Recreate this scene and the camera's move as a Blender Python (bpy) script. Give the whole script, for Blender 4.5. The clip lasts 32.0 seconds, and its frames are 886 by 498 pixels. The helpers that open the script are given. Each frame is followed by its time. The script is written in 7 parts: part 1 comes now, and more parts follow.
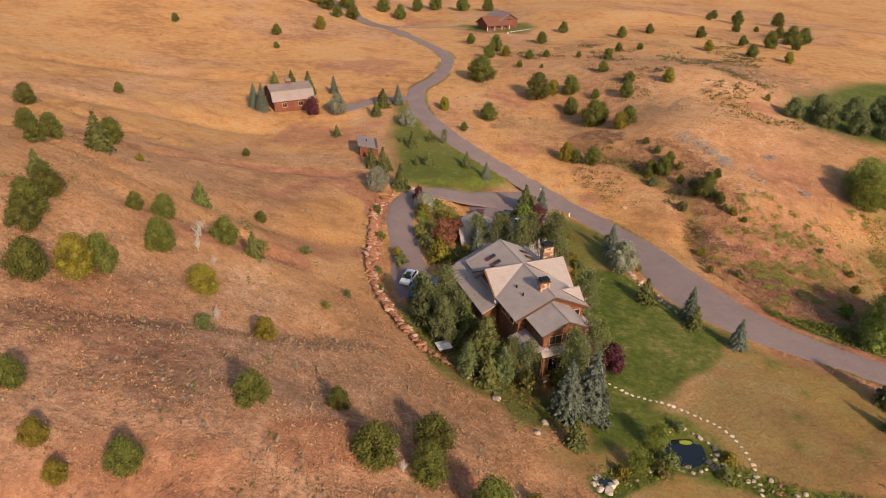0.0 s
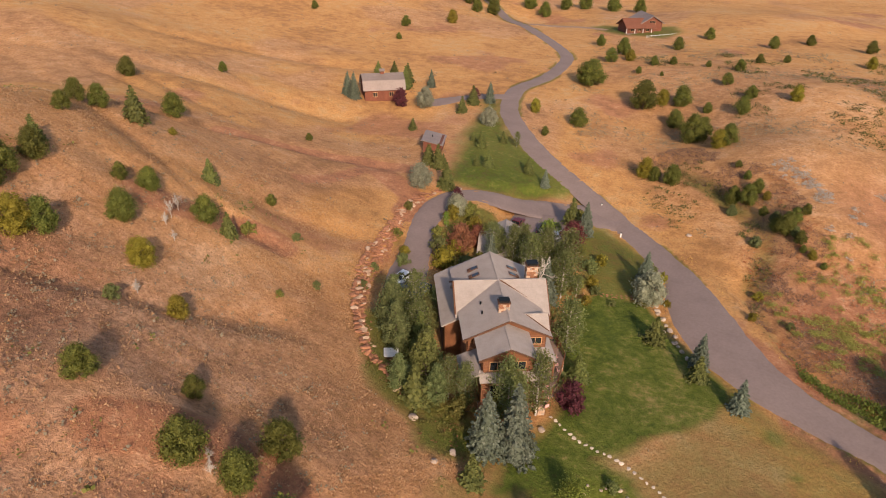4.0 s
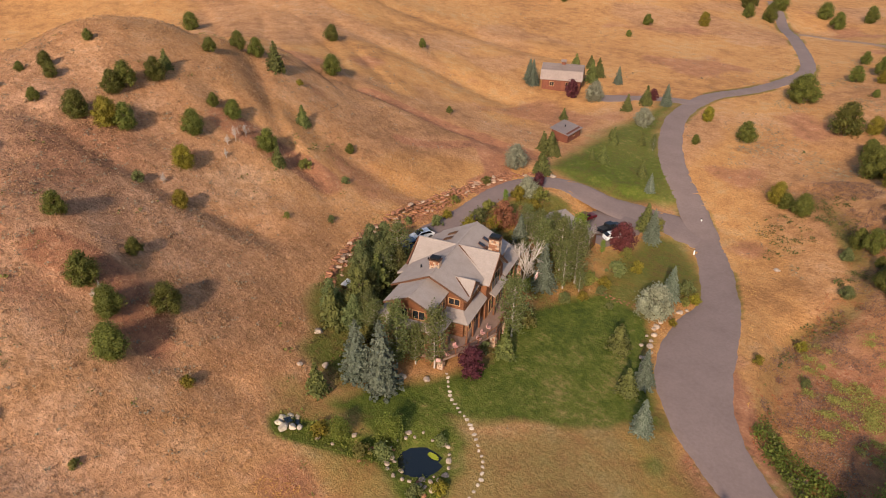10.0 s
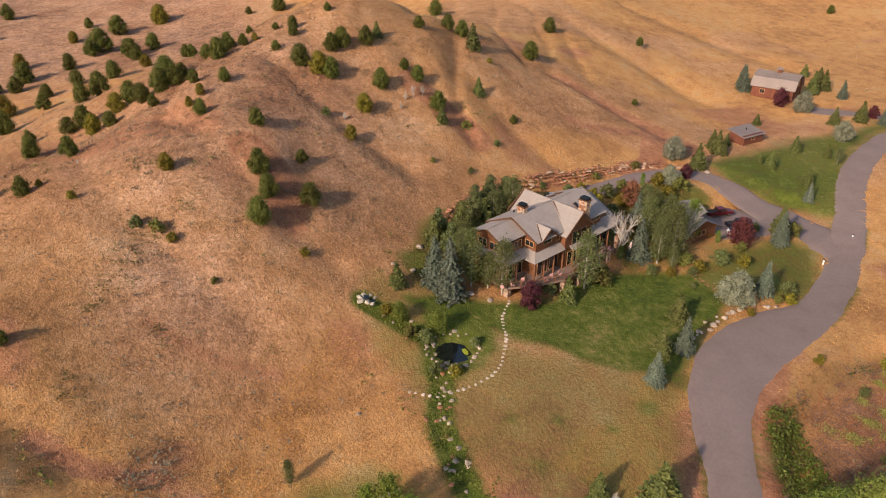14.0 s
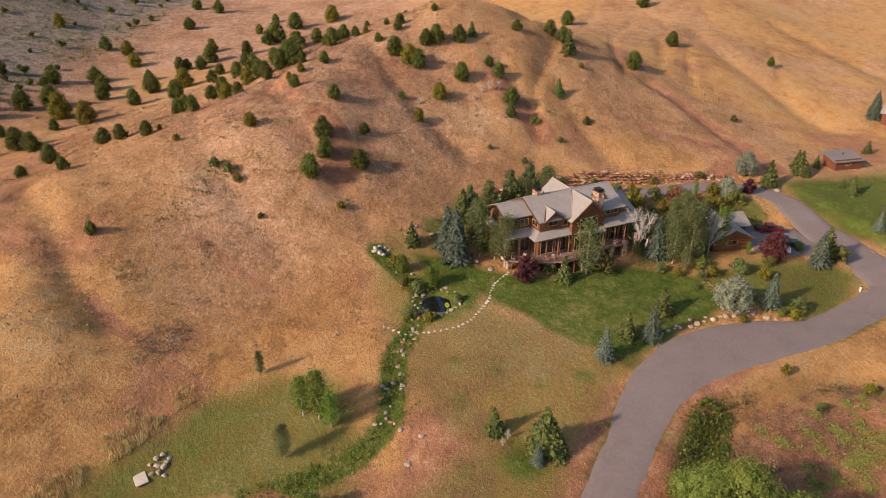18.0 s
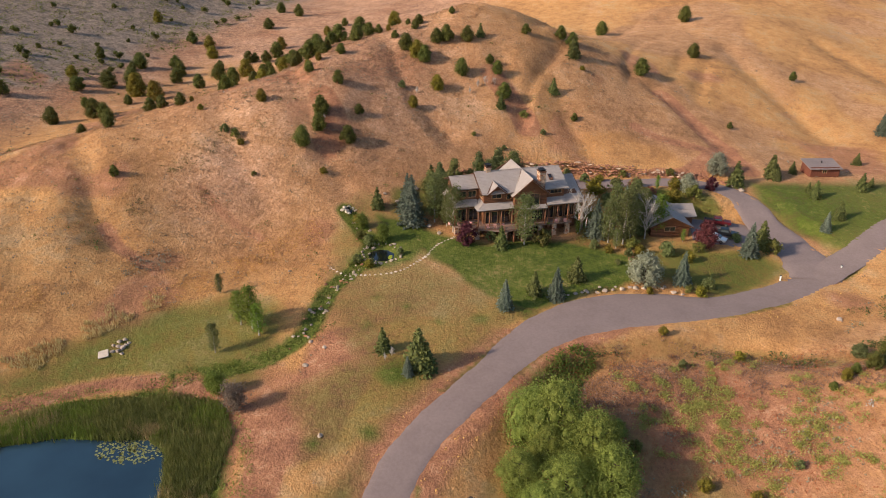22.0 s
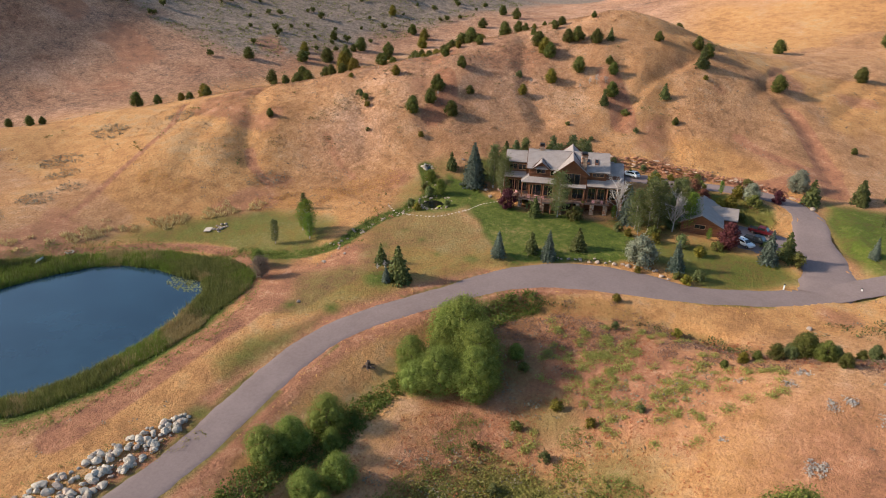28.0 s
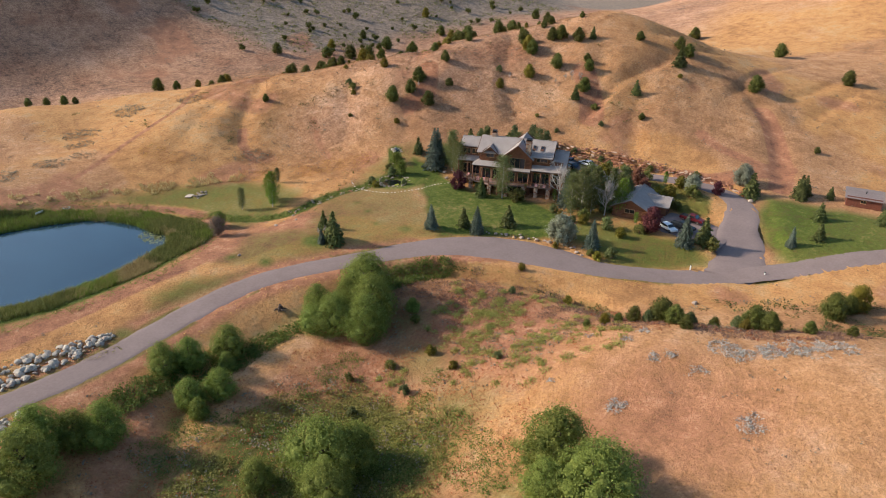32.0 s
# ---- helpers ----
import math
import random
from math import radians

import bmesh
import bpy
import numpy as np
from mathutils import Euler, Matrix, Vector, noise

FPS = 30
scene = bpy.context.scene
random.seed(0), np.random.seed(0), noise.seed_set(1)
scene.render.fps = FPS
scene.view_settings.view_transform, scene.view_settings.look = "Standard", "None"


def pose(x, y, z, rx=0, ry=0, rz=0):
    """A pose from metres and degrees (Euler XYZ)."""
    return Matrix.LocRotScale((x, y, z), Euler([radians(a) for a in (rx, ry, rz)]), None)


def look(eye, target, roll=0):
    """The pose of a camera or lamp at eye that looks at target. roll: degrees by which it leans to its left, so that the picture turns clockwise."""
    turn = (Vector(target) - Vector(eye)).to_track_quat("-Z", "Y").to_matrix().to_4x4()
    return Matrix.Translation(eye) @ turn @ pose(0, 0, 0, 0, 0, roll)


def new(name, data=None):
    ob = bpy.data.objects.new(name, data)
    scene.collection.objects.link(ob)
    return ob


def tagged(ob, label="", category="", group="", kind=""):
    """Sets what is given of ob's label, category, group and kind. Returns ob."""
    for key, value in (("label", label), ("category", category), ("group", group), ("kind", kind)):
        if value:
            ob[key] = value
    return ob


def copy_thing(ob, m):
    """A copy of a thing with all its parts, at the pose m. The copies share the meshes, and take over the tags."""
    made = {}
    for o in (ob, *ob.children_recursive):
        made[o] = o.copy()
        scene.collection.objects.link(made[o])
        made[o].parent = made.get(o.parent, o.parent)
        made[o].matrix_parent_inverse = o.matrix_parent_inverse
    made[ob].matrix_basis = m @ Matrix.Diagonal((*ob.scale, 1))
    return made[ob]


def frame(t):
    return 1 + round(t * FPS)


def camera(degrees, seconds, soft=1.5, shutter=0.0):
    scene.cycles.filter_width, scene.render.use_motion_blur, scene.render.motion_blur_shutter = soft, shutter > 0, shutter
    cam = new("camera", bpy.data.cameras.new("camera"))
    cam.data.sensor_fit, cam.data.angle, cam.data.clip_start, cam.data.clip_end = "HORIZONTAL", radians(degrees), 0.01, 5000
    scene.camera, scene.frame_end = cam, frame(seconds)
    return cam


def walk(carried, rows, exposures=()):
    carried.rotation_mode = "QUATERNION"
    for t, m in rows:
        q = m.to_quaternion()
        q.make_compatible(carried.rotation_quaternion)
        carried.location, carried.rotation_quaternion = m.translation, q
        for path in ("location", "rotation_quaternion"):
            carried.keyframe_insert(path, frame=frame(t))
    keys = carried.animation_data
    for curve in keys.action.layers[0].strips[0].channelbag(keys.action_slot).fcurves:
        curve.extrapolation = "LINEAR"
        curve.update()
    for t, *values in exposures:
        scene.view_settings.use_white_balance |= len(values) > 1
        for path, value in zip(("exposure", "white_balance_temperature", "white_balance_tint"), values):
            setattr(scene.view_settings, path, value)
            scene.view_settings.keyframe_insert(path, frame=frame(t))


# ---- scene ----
cam = camera(65.7, 32.0, 1.0)
PATH = [
    (0, (-1.43, -1.516, 65.203), (-1.389, 0.256, 64.276), 1.7),
    (0.5, (2.63, -0.601, 65.276), (2.634, 1.17, 64.346), 1.7),
    (1, (6.569, 0.219, 65.239), (6.533, 1.988, 64.306), 1.7),
    (1.5, (10.484, 1.088, 65.186), (10.393, 2.854, 64.251), 1.8),
    (2, (14.305, 2.089, 65.108), (14.14, 3.848, 64.169), 1.8),
    (2.5, (17.77, 3.167, 65.057), (17.536, 4.917, 64.116), 1.8),
    (3, (21.091, 4.275, 65.031), (20.788, 6.012, 64.088), 1.7),
    (3.5, (24.194, 5.568, 65.079), (23.824, 7.291, 64.133), 1.7),
    (5.5, (38.065, 10.042, 64.728), (37.412, 11.675, 63.777), 1.5),
    (6, (42.372, 10.348, 64.673), (41.648, 11.95, 63.718), 1.3),
    (6.5, (47.063, 10.845, 64.819), (46.279, 12.416, 63.861), 1.2),
    (7, (51.764, 11.861, 65.006), (50.92, 13.398, 64.044), 1.1),
    (7.5, (56.403, 12.991, 65.217), (55.498, 14.491, 64.252), 1.1),
    (8, (60.974, 14.423, 65.241), (60.012, 15.885, 64.274), 1.1),
    (8.5, (65.55, 16.098, 65.217), (64.53, 17.52, 64.248), 1.1),
    (9, (69.814, 18.366, 65.052), (68.739, 19.747, 64.083), 1.1),
    (9.5, (73.92, 20.737, 65.074), (72.785, 22.07, 64.107), 0.9),
    (10, (77.847, 22.598, 64.889), (76.643, 23.871, 63.925), 0.7),
    (10.5, (81.634, 23.712, 64.759), (80.361, 24.917, 63.797), 0.6),
    (11, (85.875, 24.613, 64.646), (84.532, 25.741, 63.685), 0.2),
    (11.5, (90.546, 25.086, 64.633), (89.136, 26.131, 63.674), 0.1),
    (12, (95.126, 25.852, 64.581), (93.656, 26.814, 63.625), -0.1),
    (12.5, (99.834, 26.916, 64.597), (98.311, 27.794, 63.643), -0.2),
    (13, (104.324, 28.492, 64.576), (102.757, 29.289, 63.624), -0.3),
    (13.5, (108.471, 30.554, 64.546), (106.867, 31.277, 63.596), -0.3),
    (14, (112.379, 33.157, 64.439), (110.742, 33.807, 63.492), -0.4),
    (14.5, (115.849, 35.678, 64.365), (114.183, 36.257, 63.422), -0.3),
    (15, (118.982, 38.538, 64.315), (117.289, 39.038, 63.375), -0.3),
    (15.5, (122.067, 41.658, 64.316), (120.35, 42.076, 63.38), -0.3),
    (17.5, (132.833, 56.515, 62.912), (131.056, 56.673, 62.007), -0.4),
    (18, (135.844, 60.003, 62.736), (134.063, 60.131, 61.836), -0.4),
    (18.5, (138.819, 63.447, 62.509), (137.032, 63.547, 61.615), -0.4),
    (19, (141.698, 67.026, 62.32), (139.907, 67.105, 61.433), -0.2),
    (19.5, (144.431, 70.687, 62.181), (142.636, 70.744, 61.3), -0.1),
    (20, (147.113, 74.376, 62.071), (145.315, 74.405, 61.196), -0.0),
    (20.5, (149.761, 78.122, 61.694), (147.96, 78.108, 60.826), 0.1),
    (21, (152.224, 82.125, 61.308), (150.421, 82.063, 60.445), 0.1),
    (21.5, (154.612, 85.981, 61.053), (152.809, 85.87, 60.194), 0.2),
    (22, (156.626, 89.834, 61.05), (154.826, 89.671, 60.192), 0.3),
    (22.5, (158.635, 93.751, 61.08), (156.842, 93.525, 60.224), 0.5),
    (23, (160.552, 97.844, 61.051), (158.77, 97.54, 60.196), 0.7),
    (23.5, (162.247, 102.18, 61.022), (160.479, 101.8, 60.167), 0.7),
    (24, (163.703, 106.666, 60.934), (161.953, 106.208, 60.081), 0.8),
    (24.5, (165.154, 111.095, 60.875), (163.424, 110.561, 60.024), 1.0),
    (26.5, (168.808, 129.124, 60.843), (167.15, 128.392, 59.997), 1.4),
    (27, (169.384, 133.604, 60.697), (167.742, 132.834, 59.855), 1.4),
    (27.5, (169.929, 138.098, 60.537), (168.306, 137.284, 59.698), 1.4),
    (28, (170.221, 142.691, 60.326), (168.619, 141.832, 59.49), 1.5),
    (28.5, (170.46, 147.154, 60.193), (168.88, 146.254, 59.36), 1.5),
    (29, (170.53, 151.532, 60.051), (168.971, 150.595, 59.219), 1.6),
    (29.5, (170.404, 156.035, 59.847), (168.867, 155.06, 59.019), 1.7),
    (30, (170.052, 160.479, 59.709), (168.528, 159.481, 58.883), 1.7),
    (30.5, (169.747, 165.126, 59.582), (168.238, 164.104, 58.759), 1.8),
    (31, (169.14, 169.587, 59.485), (167.637, 168.554, 58.663), 1.8),
    (31.5, (168.407, 173.604, 59.422), (166.908, 172.567, 58.6), 1.7),
    (32, (167.633, 176.837, 59.38), (166.137, 175.795, 58.559), 1.6),
]
walk(cam, [(t, look(eye, target, roll)) for t, eye, target, roll in PATH],
     [(0, 0.30, 6600, 11), (13, 0.26, 6350, 9), (24, 0.42, 5950, 5), (32, 0.50, 5600, 1)])

# ---- light ----
world = bpy.data.worlds.new("world")
scene.world = world
world.use_nodes = True
wn = world.node_tree
wn.nodes.clear()
sky = wn.nodes.new("ShaderNodeTexSky")
sky.sky_type, sky.sun_disc = "NISHITA", False
sky.sun_elevation, sky.sun_rotation = radians(28), radians(153)
sky.air_density, sky.dust_density, sky.ozone_density = 1.0, 2.2, 1.5
bg = wn.nodes.new("ShaderNodeBackground")
bg.inputs["Strength"].default_value = 0.13
wo = wn.nodes.new("ShaderNodeOutputWorld")
wn.links.new(sky.outputs[0], bg.inputs[0])
wn.links.new(bg.outputs[0], wo.inputs[0])
sun = new("sun", bpy.data.lights.new("sun", "SUN"))
sun.data.energy, sun.data.angle, sun.data.color = 4.1, radians(3), (1.0, 0.80, 0.61)
sun.matrix_world = look((40, -79, 47), (0, 0, 0))


# ---- materials ----
def nodes(name, rough=0.8, metal=0.0):
    m = bpy.data.materials.new(name)
    m.use_nodes = True
    t = m.node_tree
    b = t.nodes["Principled BSDF"]
    b.inputs["Roughness"].default_value, b.inputs["Metallic"].default_value = rough, metal
    b.inputs["Specular IOR Level"].default_value = 0.25
    return m, t, b


def coord(t, space="Object"):
    return t.nodes.new("ShaderNodeTexCoord").outputs[space]


def noise_tex(t, scale, detail=5, rough=0.6, vec=None):
    n = t.nodes.new("ShaderNodeTexNoise")
    n.inputs["Scale"].default_value, n.inputs["Detail"].default_value, n.inputs["Roughness"].default_value = scale, detail, rough
    if vec is not None:
        t.links.new(vec, n.inputs["Vector"])
    return n.outputs["Fac"]


def ramp(t, fac, stops):
    r = t.nodes.new("ShaderNodeValToRGB")
    while len(r.color_ramp.elements) < len(stops):
        r.color_ramp.elements.new(0.5)
    for e, (p, c) in zip(r.color_ramp.elements, stops):
        e.position, e.color = p, (*c, 1) if len(c) == 3 else c
    t.links.new(fac, r.inputs[0])
    return r.outputs[0]


def mix(t, fac, a, b, mode="MIX"):
    n = t.nodes.new("ShaderNodeMix")
    n.data_type, n.blend_type = "RGBA", mode
    for sock, v in ((n.inputs[0], fac), (n.inputs[6], a), (n.inputs[7], b)):
        if hasattr(v, "is_linked"):
            t.links.new(v, sock)
        elif isinstance(v, (int, float)):
            sock.default_value = v
        else:
            sock.default_value = (*v, 1)
    return n.outputs[2]


def math_node(t, op, a, b=0.0):
    n = t.nodes.new("ShaderNodeMath")
    n.operation = op
    for sock, v in zip(n.inputs, (a, b)):
        if hasattr(v, "is_linked"):
            t.links.new(v, sock)
        else:
            sock.default_value = v
    return n.outputs[0]


def bump(t, b, height, strength=0.5, dist=0.05):
    n = t.nodes.new("ShaderNodeBump")
    n.inputs["Strength"].default_value, n.inputs["Distance"].default_value = strength, dist
    t.links.new(height, n.inputs["Height"])
    t.links.new(n.outputs[0], b.inputs["Normal"])


def plain(name, dark, light, scale=3.0, rough=0.8, metal=0.0, relief=0.3, dist=0.02, vary=0.25):
    """A surface whose colour wanders between two tones at two scales, with fine relief, and differs a little from piece to piece."""
    m, t, b = nodes(name, rough, metal)
    c = coord(t)
    big, fine = noise_tex(t, scale * 0.25, 3, 0.6, c), noise_tex(t, scale * 2.5, 6, 0.7, c)
    f = math_node(t, "MULTIPLY_ADD", fine, 0.55)
    t.links.new(math_node(t, "MULTIPLY", big, 0.45), f.node.inputs[2])
    col = ramp(t, f, [(0.3, dark), (0.7, light)])
    info = t.nodes.new("ShaderNodeObjectInfo")
    isl = t.nodes.new("ShaderNodeNewGeometry")
    r = math_node(t, "ADD", math_node(t, "MULTIPLY", info.outputs["Random"], vary), math_node(t, "MULTIPLY", isl.outputs["Random Per Island"], vary))
    g = math_node(t, "ADD", r, 1.0 - vary)
    comb = t.nodes.new("ShaderNodeCombineColor")
    for k in range(3):
        t.links.new(g, comb.inputs[k])
    t.links.new(mix(t, 1.0, col, comb.outputs[0], "MULTIPLY"), b.inputs["Base Color"])
    bump(t, b, fine, relief, dist)
    return m


def foliage(name, dark, light, tip=None, glow=0.3):
    m, t, b = nodes(name, 0.7)
    isl = t.nodes.new("ShaderNodeNewGeometry")
    info = t.nodes.new("ShaderNodeObjectInfo")
    c = coord(t)
    f = math_node(t, "ADD", math_node(t, "MULTIPLY", isl.outputs["Random Per Island"], 0.34), math_node(t, "MULTIPLY", noise_tex(t, 0.8, 4, 0.6, c), 0.72))
    col = ramp(t, f, [(0.2, dark), (0.65, light), (1.0, tip or light)])
    hsv = t.nodes.new("ShaderNodeHueSaturation")
    t.links.new(math_node(t, "ADD", math_node(t, "MULTIPLY", info.outputs["Random"], 0.03), 0.485), hsv.inputs["Hue"])
    t.links.new(math_node(t, "ADD", math_node(t, "MULTIPLY", info.outputs["Random"], 0.34), 0.82), hsv.inputs["Value"])
    t.links.new(col, hsv.inputs["Color"])
    t.links.new(hsv.outputs[0], b.inputs["Base Color"])
    tr = t.nodes.new("ShaderNodeBsdfTranslucent")
    t.links.new(hsv.outputs[0], tr.inputs[0])
    ms = t.nodes.new("ShaderNodeMixShader")
    ms.inputs[0].default_value = glow
    t.links.new(b.outputs[0], ms.inputs[1])
    t.links.new(tr.outputs[0], ms.inputs[2])
    t.links.new(ms.outputs[0], t.nodes["Material Output"].inputs[0])
    return m


def ground_material():
    """Dry grass over red soil; the zone colours say where lawn (red), bare soil (green) and scrub (blue) grow."""
    m, t, b = nodes("ground", 0.95)
    c = coord(t)
    at = t.nodes.new("ShaderNodeAttribute")
    at.attribute_name = "zone"
    sep = t.nodes.new("ShaderNodeSeparateColor")
    t.links.new(at.outputs["Color"], sep.inputs[0])
    fine, mid, big = noise_tex(t, 1.9, 7, 0.8, c), noise_tex(t, 0.28, 6, 0.7, c), noise_tex(t, 0.035, 4, 0.6, c)
    tuft = noise_tex(t, 0.9, 5, 0.75, c)
    blend = math_node(t, "ADD", math_node(t, "MULTIPLY", mid, 0.5), math_node(t, "MULTIPLY", big, 0.5))
    grass = ramp(t, blend, [(0.38, (0.37, 0.178, 0.068)), (0.46, (0.49, 0.24, 0.086)), (0.54, (0.56, 0.29, 0.106)), (0.62, (0.54, 0.32, 0.145))])
    speck = ramp(t, fine, [(0.37, (0.56, 0.52, 0.50)), (0.46, (0.90, 0.89, 0.88)), (0.54, (1.05, 1.05, 1.05)), (0.64, (1.28, 1.26, 1.24))])
    grass = mix(t, 0.7, grass, speck, "MULTIPLY")
    hill = ramp(t, math_node(t, "ADD", math_node(t, "MULTIPLY", tuft, 0.45), math_node(t, "MULTIPLY", blend, 0.55)),
                [(0.39, (0.17, 0.098, 0.062)), (0.47, (0.36, 0.19, 0.108)), (0.53, (0.48, 0.258, 0.143)), (0.61, (0.60, 0.345, 0.20))])
    hill = mix(t, 0.9, hill, speck, "MULTIPLY")
    tone = ramp(t, noise_tex(t, 0.06, 5, 0.55, c), [(0.34, (0.80, 0.70, 0.66)), (0.45, (0.98, 0.96, 0.95)), (0.55, (1.02, 1.02, 1.03)), (0.66, (1.12, 1.17, 1.26))])
    hill = mix(t, 0.8, hill, tone, "MULTIPLY")
    soil = ramp(t, math_node(t, "ADD", math_node(t, "MULTIPLY", fine, 0.4), math_node(t, "MULTIPLY", mid, 0.6)),
                [(0.38, (0.21, 0.094, 0.056)), (0.46, (0.33, 0.142, 0.075)), (0.54, (0.43, 0.19, 0.095)), (0.63, (0.55, 0.30, 0.17))])
    lawn = ramp(t, math_node(t, "ADD", math_node(t, "MULTIPLY", tuft, 0.4), math_node(t, "MULTIPLY", blend, 0.6)),
                [(0.38, (0.038, 0.058, 0.007)), (0.49, (0.088, 0.112, 0.012)), (0.55, (0.135, 0.142, 0.024)), (0.63, (0.27, 0.20, 0.07))])
    lawn = mix(t, 0.4, lawn, speck, "MULTIPLY")

    def edge(k, soft=0.2):
        e = math_node(t, "ADD", sep.outputs[k], math_node(t, "MULTIPLY", math_node(t, "SUBTRACT", math_node(t, "ADD", math_node(t, "MULTIPLY", mid, 0.6), math_node(t, "MULTIPLY", tuft, 0.4)), 0.5), 0.9))
        return ramp(t, e, [(0.5 - soft, (0, 0, 0)), (0.5 + soft, (1, 1, 1))])
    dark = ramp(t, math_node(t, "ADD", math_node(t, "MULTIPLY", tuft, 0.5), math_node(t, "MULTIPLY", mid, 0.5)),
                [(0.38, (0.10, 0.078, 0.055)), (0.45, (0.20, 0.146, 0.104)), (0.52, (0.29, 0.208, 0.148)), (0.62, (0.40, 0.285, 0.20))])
    col = mix(t, edge(2, 0.3), grass, hill)
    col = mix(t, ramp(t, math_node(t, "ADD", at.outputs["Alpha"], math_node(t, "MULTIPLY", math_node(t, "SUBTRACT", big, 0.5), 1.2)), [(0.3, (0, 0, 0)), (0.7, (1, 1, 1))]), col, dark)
    col = mix(t, edge(1), col, soil)
    col = mix(t, edge(0, 0.27), col, lawn)
    t.links.new(col, b.inputs["Base Color"])
    bump(t, b, math_node(t, "ADD", fine, math_node(t, "MULTIPLY", tuft, 1.5)), 0.8, 0.34)
    return m


GROUND = ground_material()
ASPHALT = plain("asphalt", (0.19, 0.135, 0.12), (0.27, 0.20, 0.18), 0.8, 0.9, 0, 0.2, 0.01, 0.05)
GRAVEL = plain("gravel", (0.26, 0.16, 0.11), (0.42, 0.27, 0.18), 2.0, 0.95)
ROCK = plain("red_rock", (0.14, 0.055, 0.032), (0.42, 0.195, 0.105), 1.6, 0.9, 0, 0.6, 0.08, 0.35)
STONE = plain("pale_stone", (0.22, 0.16, 0.125), (0.46, 0.36, 0.28), 1.8, 0.9, 0, 0.6, 0.06, 0.35)
FLAGSTONE = plain("flagstone", (0.42, 0.33, 0.26), (0.66, 0.54, 0.43), 1.8, 0.9, 0, 0.4, 0.03, 0.2)
GREYROCK = plain("grey_rock", (0.24, 0.195, 0.15), (0.58, 0.49, 0.39), 1.2, 0.9, 0, 0.7, 0.1, 0.35)
SHINGLE = plain("roof_shingle", (0.27, 0.22, 0.195), (0.40, 0.335, 0.30), 2.5, 0.85, 0, 0.4, 0.02, 0.12)
METALROOF = plain("metal_roof", (0.20, 0.15, 0.13), (0.30, 0.235, 0.21), 0.8, 0.55, 0.2, 0.1, 0.01, 0.1)
RUSTROOF = plain("rust_roof", (0.16, 0.06, 0.035), (0.25, 0.10, 0.06), 0.8, 0.7, 0.1, 0.1, 0.01, 0.1)
TANSTONE = plain("tan_stone", (0.32, 0.19, 0.12), (0.62, 0.44, 0.31), 1.8, 0.9, 0, 0.6, 0.06, 0.3)
LOG = plain("stained_log", (0.11, 0.042, 0.020), (0.27, 0.11, 0.05), 2.5, 0.6, 0, 0.4, 0.02, 0.25)
SIDING = plain("barn_siding", (0.11, 0.036, 0.022), (0.20, 0.07, 0.04), 2.5, 0.75, 0, 0.4, 0.02, 0.2)
TRIM = plain("pale_trim", (0.36, 0.19, 0.09), (0.50, 0.28, 0.14), 3, 0.6)
FASCIA = plain("fascia", (0.08, 0.035, 0.02), (0.16, 0.07, 0.035), 3, 0.6)
DECKWOOD = plain("deck_boards", (0.19, 0.12, 0.095), (0.33, 0.22, 0.175), 3, 0.75)
IRON = plain("black_iron", (0.012, 0.012, 0.013), (0.03, 0.03, 0.03), 4, 0.5, 0.6)
WHITE = plain("white_paint", (0.62, 0.6, 0.57), (0.78, 0.76, 0.72), 2, 0.5, 0, 0.1)
REED = foliage("reed", (0.075, 0.08, 0.02), (0.19, 0.18, 0.055), (0.40, 0.29, 0.16), 0.35)
DRYREED = foliage("dry_reed", (0.20, 0.14, 0.06), (0.38, 0.28, 0.13), (0.52, 0.40, 0.22), 0.35)
FRESHREED = foliage("fresh_reed", (0.10, 0.13, 0.02), (0.20, 0.23, 0.04), (0.32, 0.32, 0.08), 0.35)
ALGAE = foliage("algae", (0.24, 0.26, 0.02), (0.36, 0.36, 0.03), None, 0.0)
PAD = foliage("lily_pad", (0.16, 0.17, 0.05), (0.26, 0.26, 0.08), None, 0.0)
BARK = plain("bark", (0.06, 0.04, 0.03), (0.16, 0.11, 0.085), 5, 0.9, 0, 0.7, 0.03)
PALEBARK = plain("pale_bark", (0.30, 0.25, 0.21), (0.60, 0.53, 0.47), 3, 0.8, 0, 0.3, 0.02)
JUNIPER = foliage("juniper_green", (0.045, 0.055, 0.012), (0.15, 0.15, 0.028), (0.29, 0.265, 0.055), 0.3)
OLIVEGREEN = foliage("yellow_juniper", (0.10, 0.09, 0.012), (0.26, 0.205, 0.025), (0.36, 0.29, 0.06), 0.3)
OLIVEPINE = foliage("olive_pine", (0.055, 0.058, 0.014), (0.15, 0.145, 0.042), (0.27, 0.24, 0.09), 0.25)
SPRUCE = foliage("blue_spruce", (0.06, 0.075, 0.045), (0.16, 0.18, 0.13), (0.33, 0.34, 0.27), 0.2)
PINE = foliage("dark_pine", (0.06, 0.072, 0.02), (0.145, 0.15, 0.04), (0.25, 0.225, 0.07), 0.25)
ASPEN = foliage("aspen_leaf", (0.085, 0.10, 0.032), (0.19, 0.20, 0.068), (0.34, 0.32, 0.13), 0.4)
BRIGHT = foliage("bright_leaf", (0.09, 0.13, 0.02), (0.20, 0.26, 0.035), (0.32, 0.36, 0.06), 0.35)
WILLOW = foliage("willow_leaf", (0.085, 0.112, 0.02), (0.265, 0.29, 0.058), (0.46, 0.455, 0.12), 0.4)
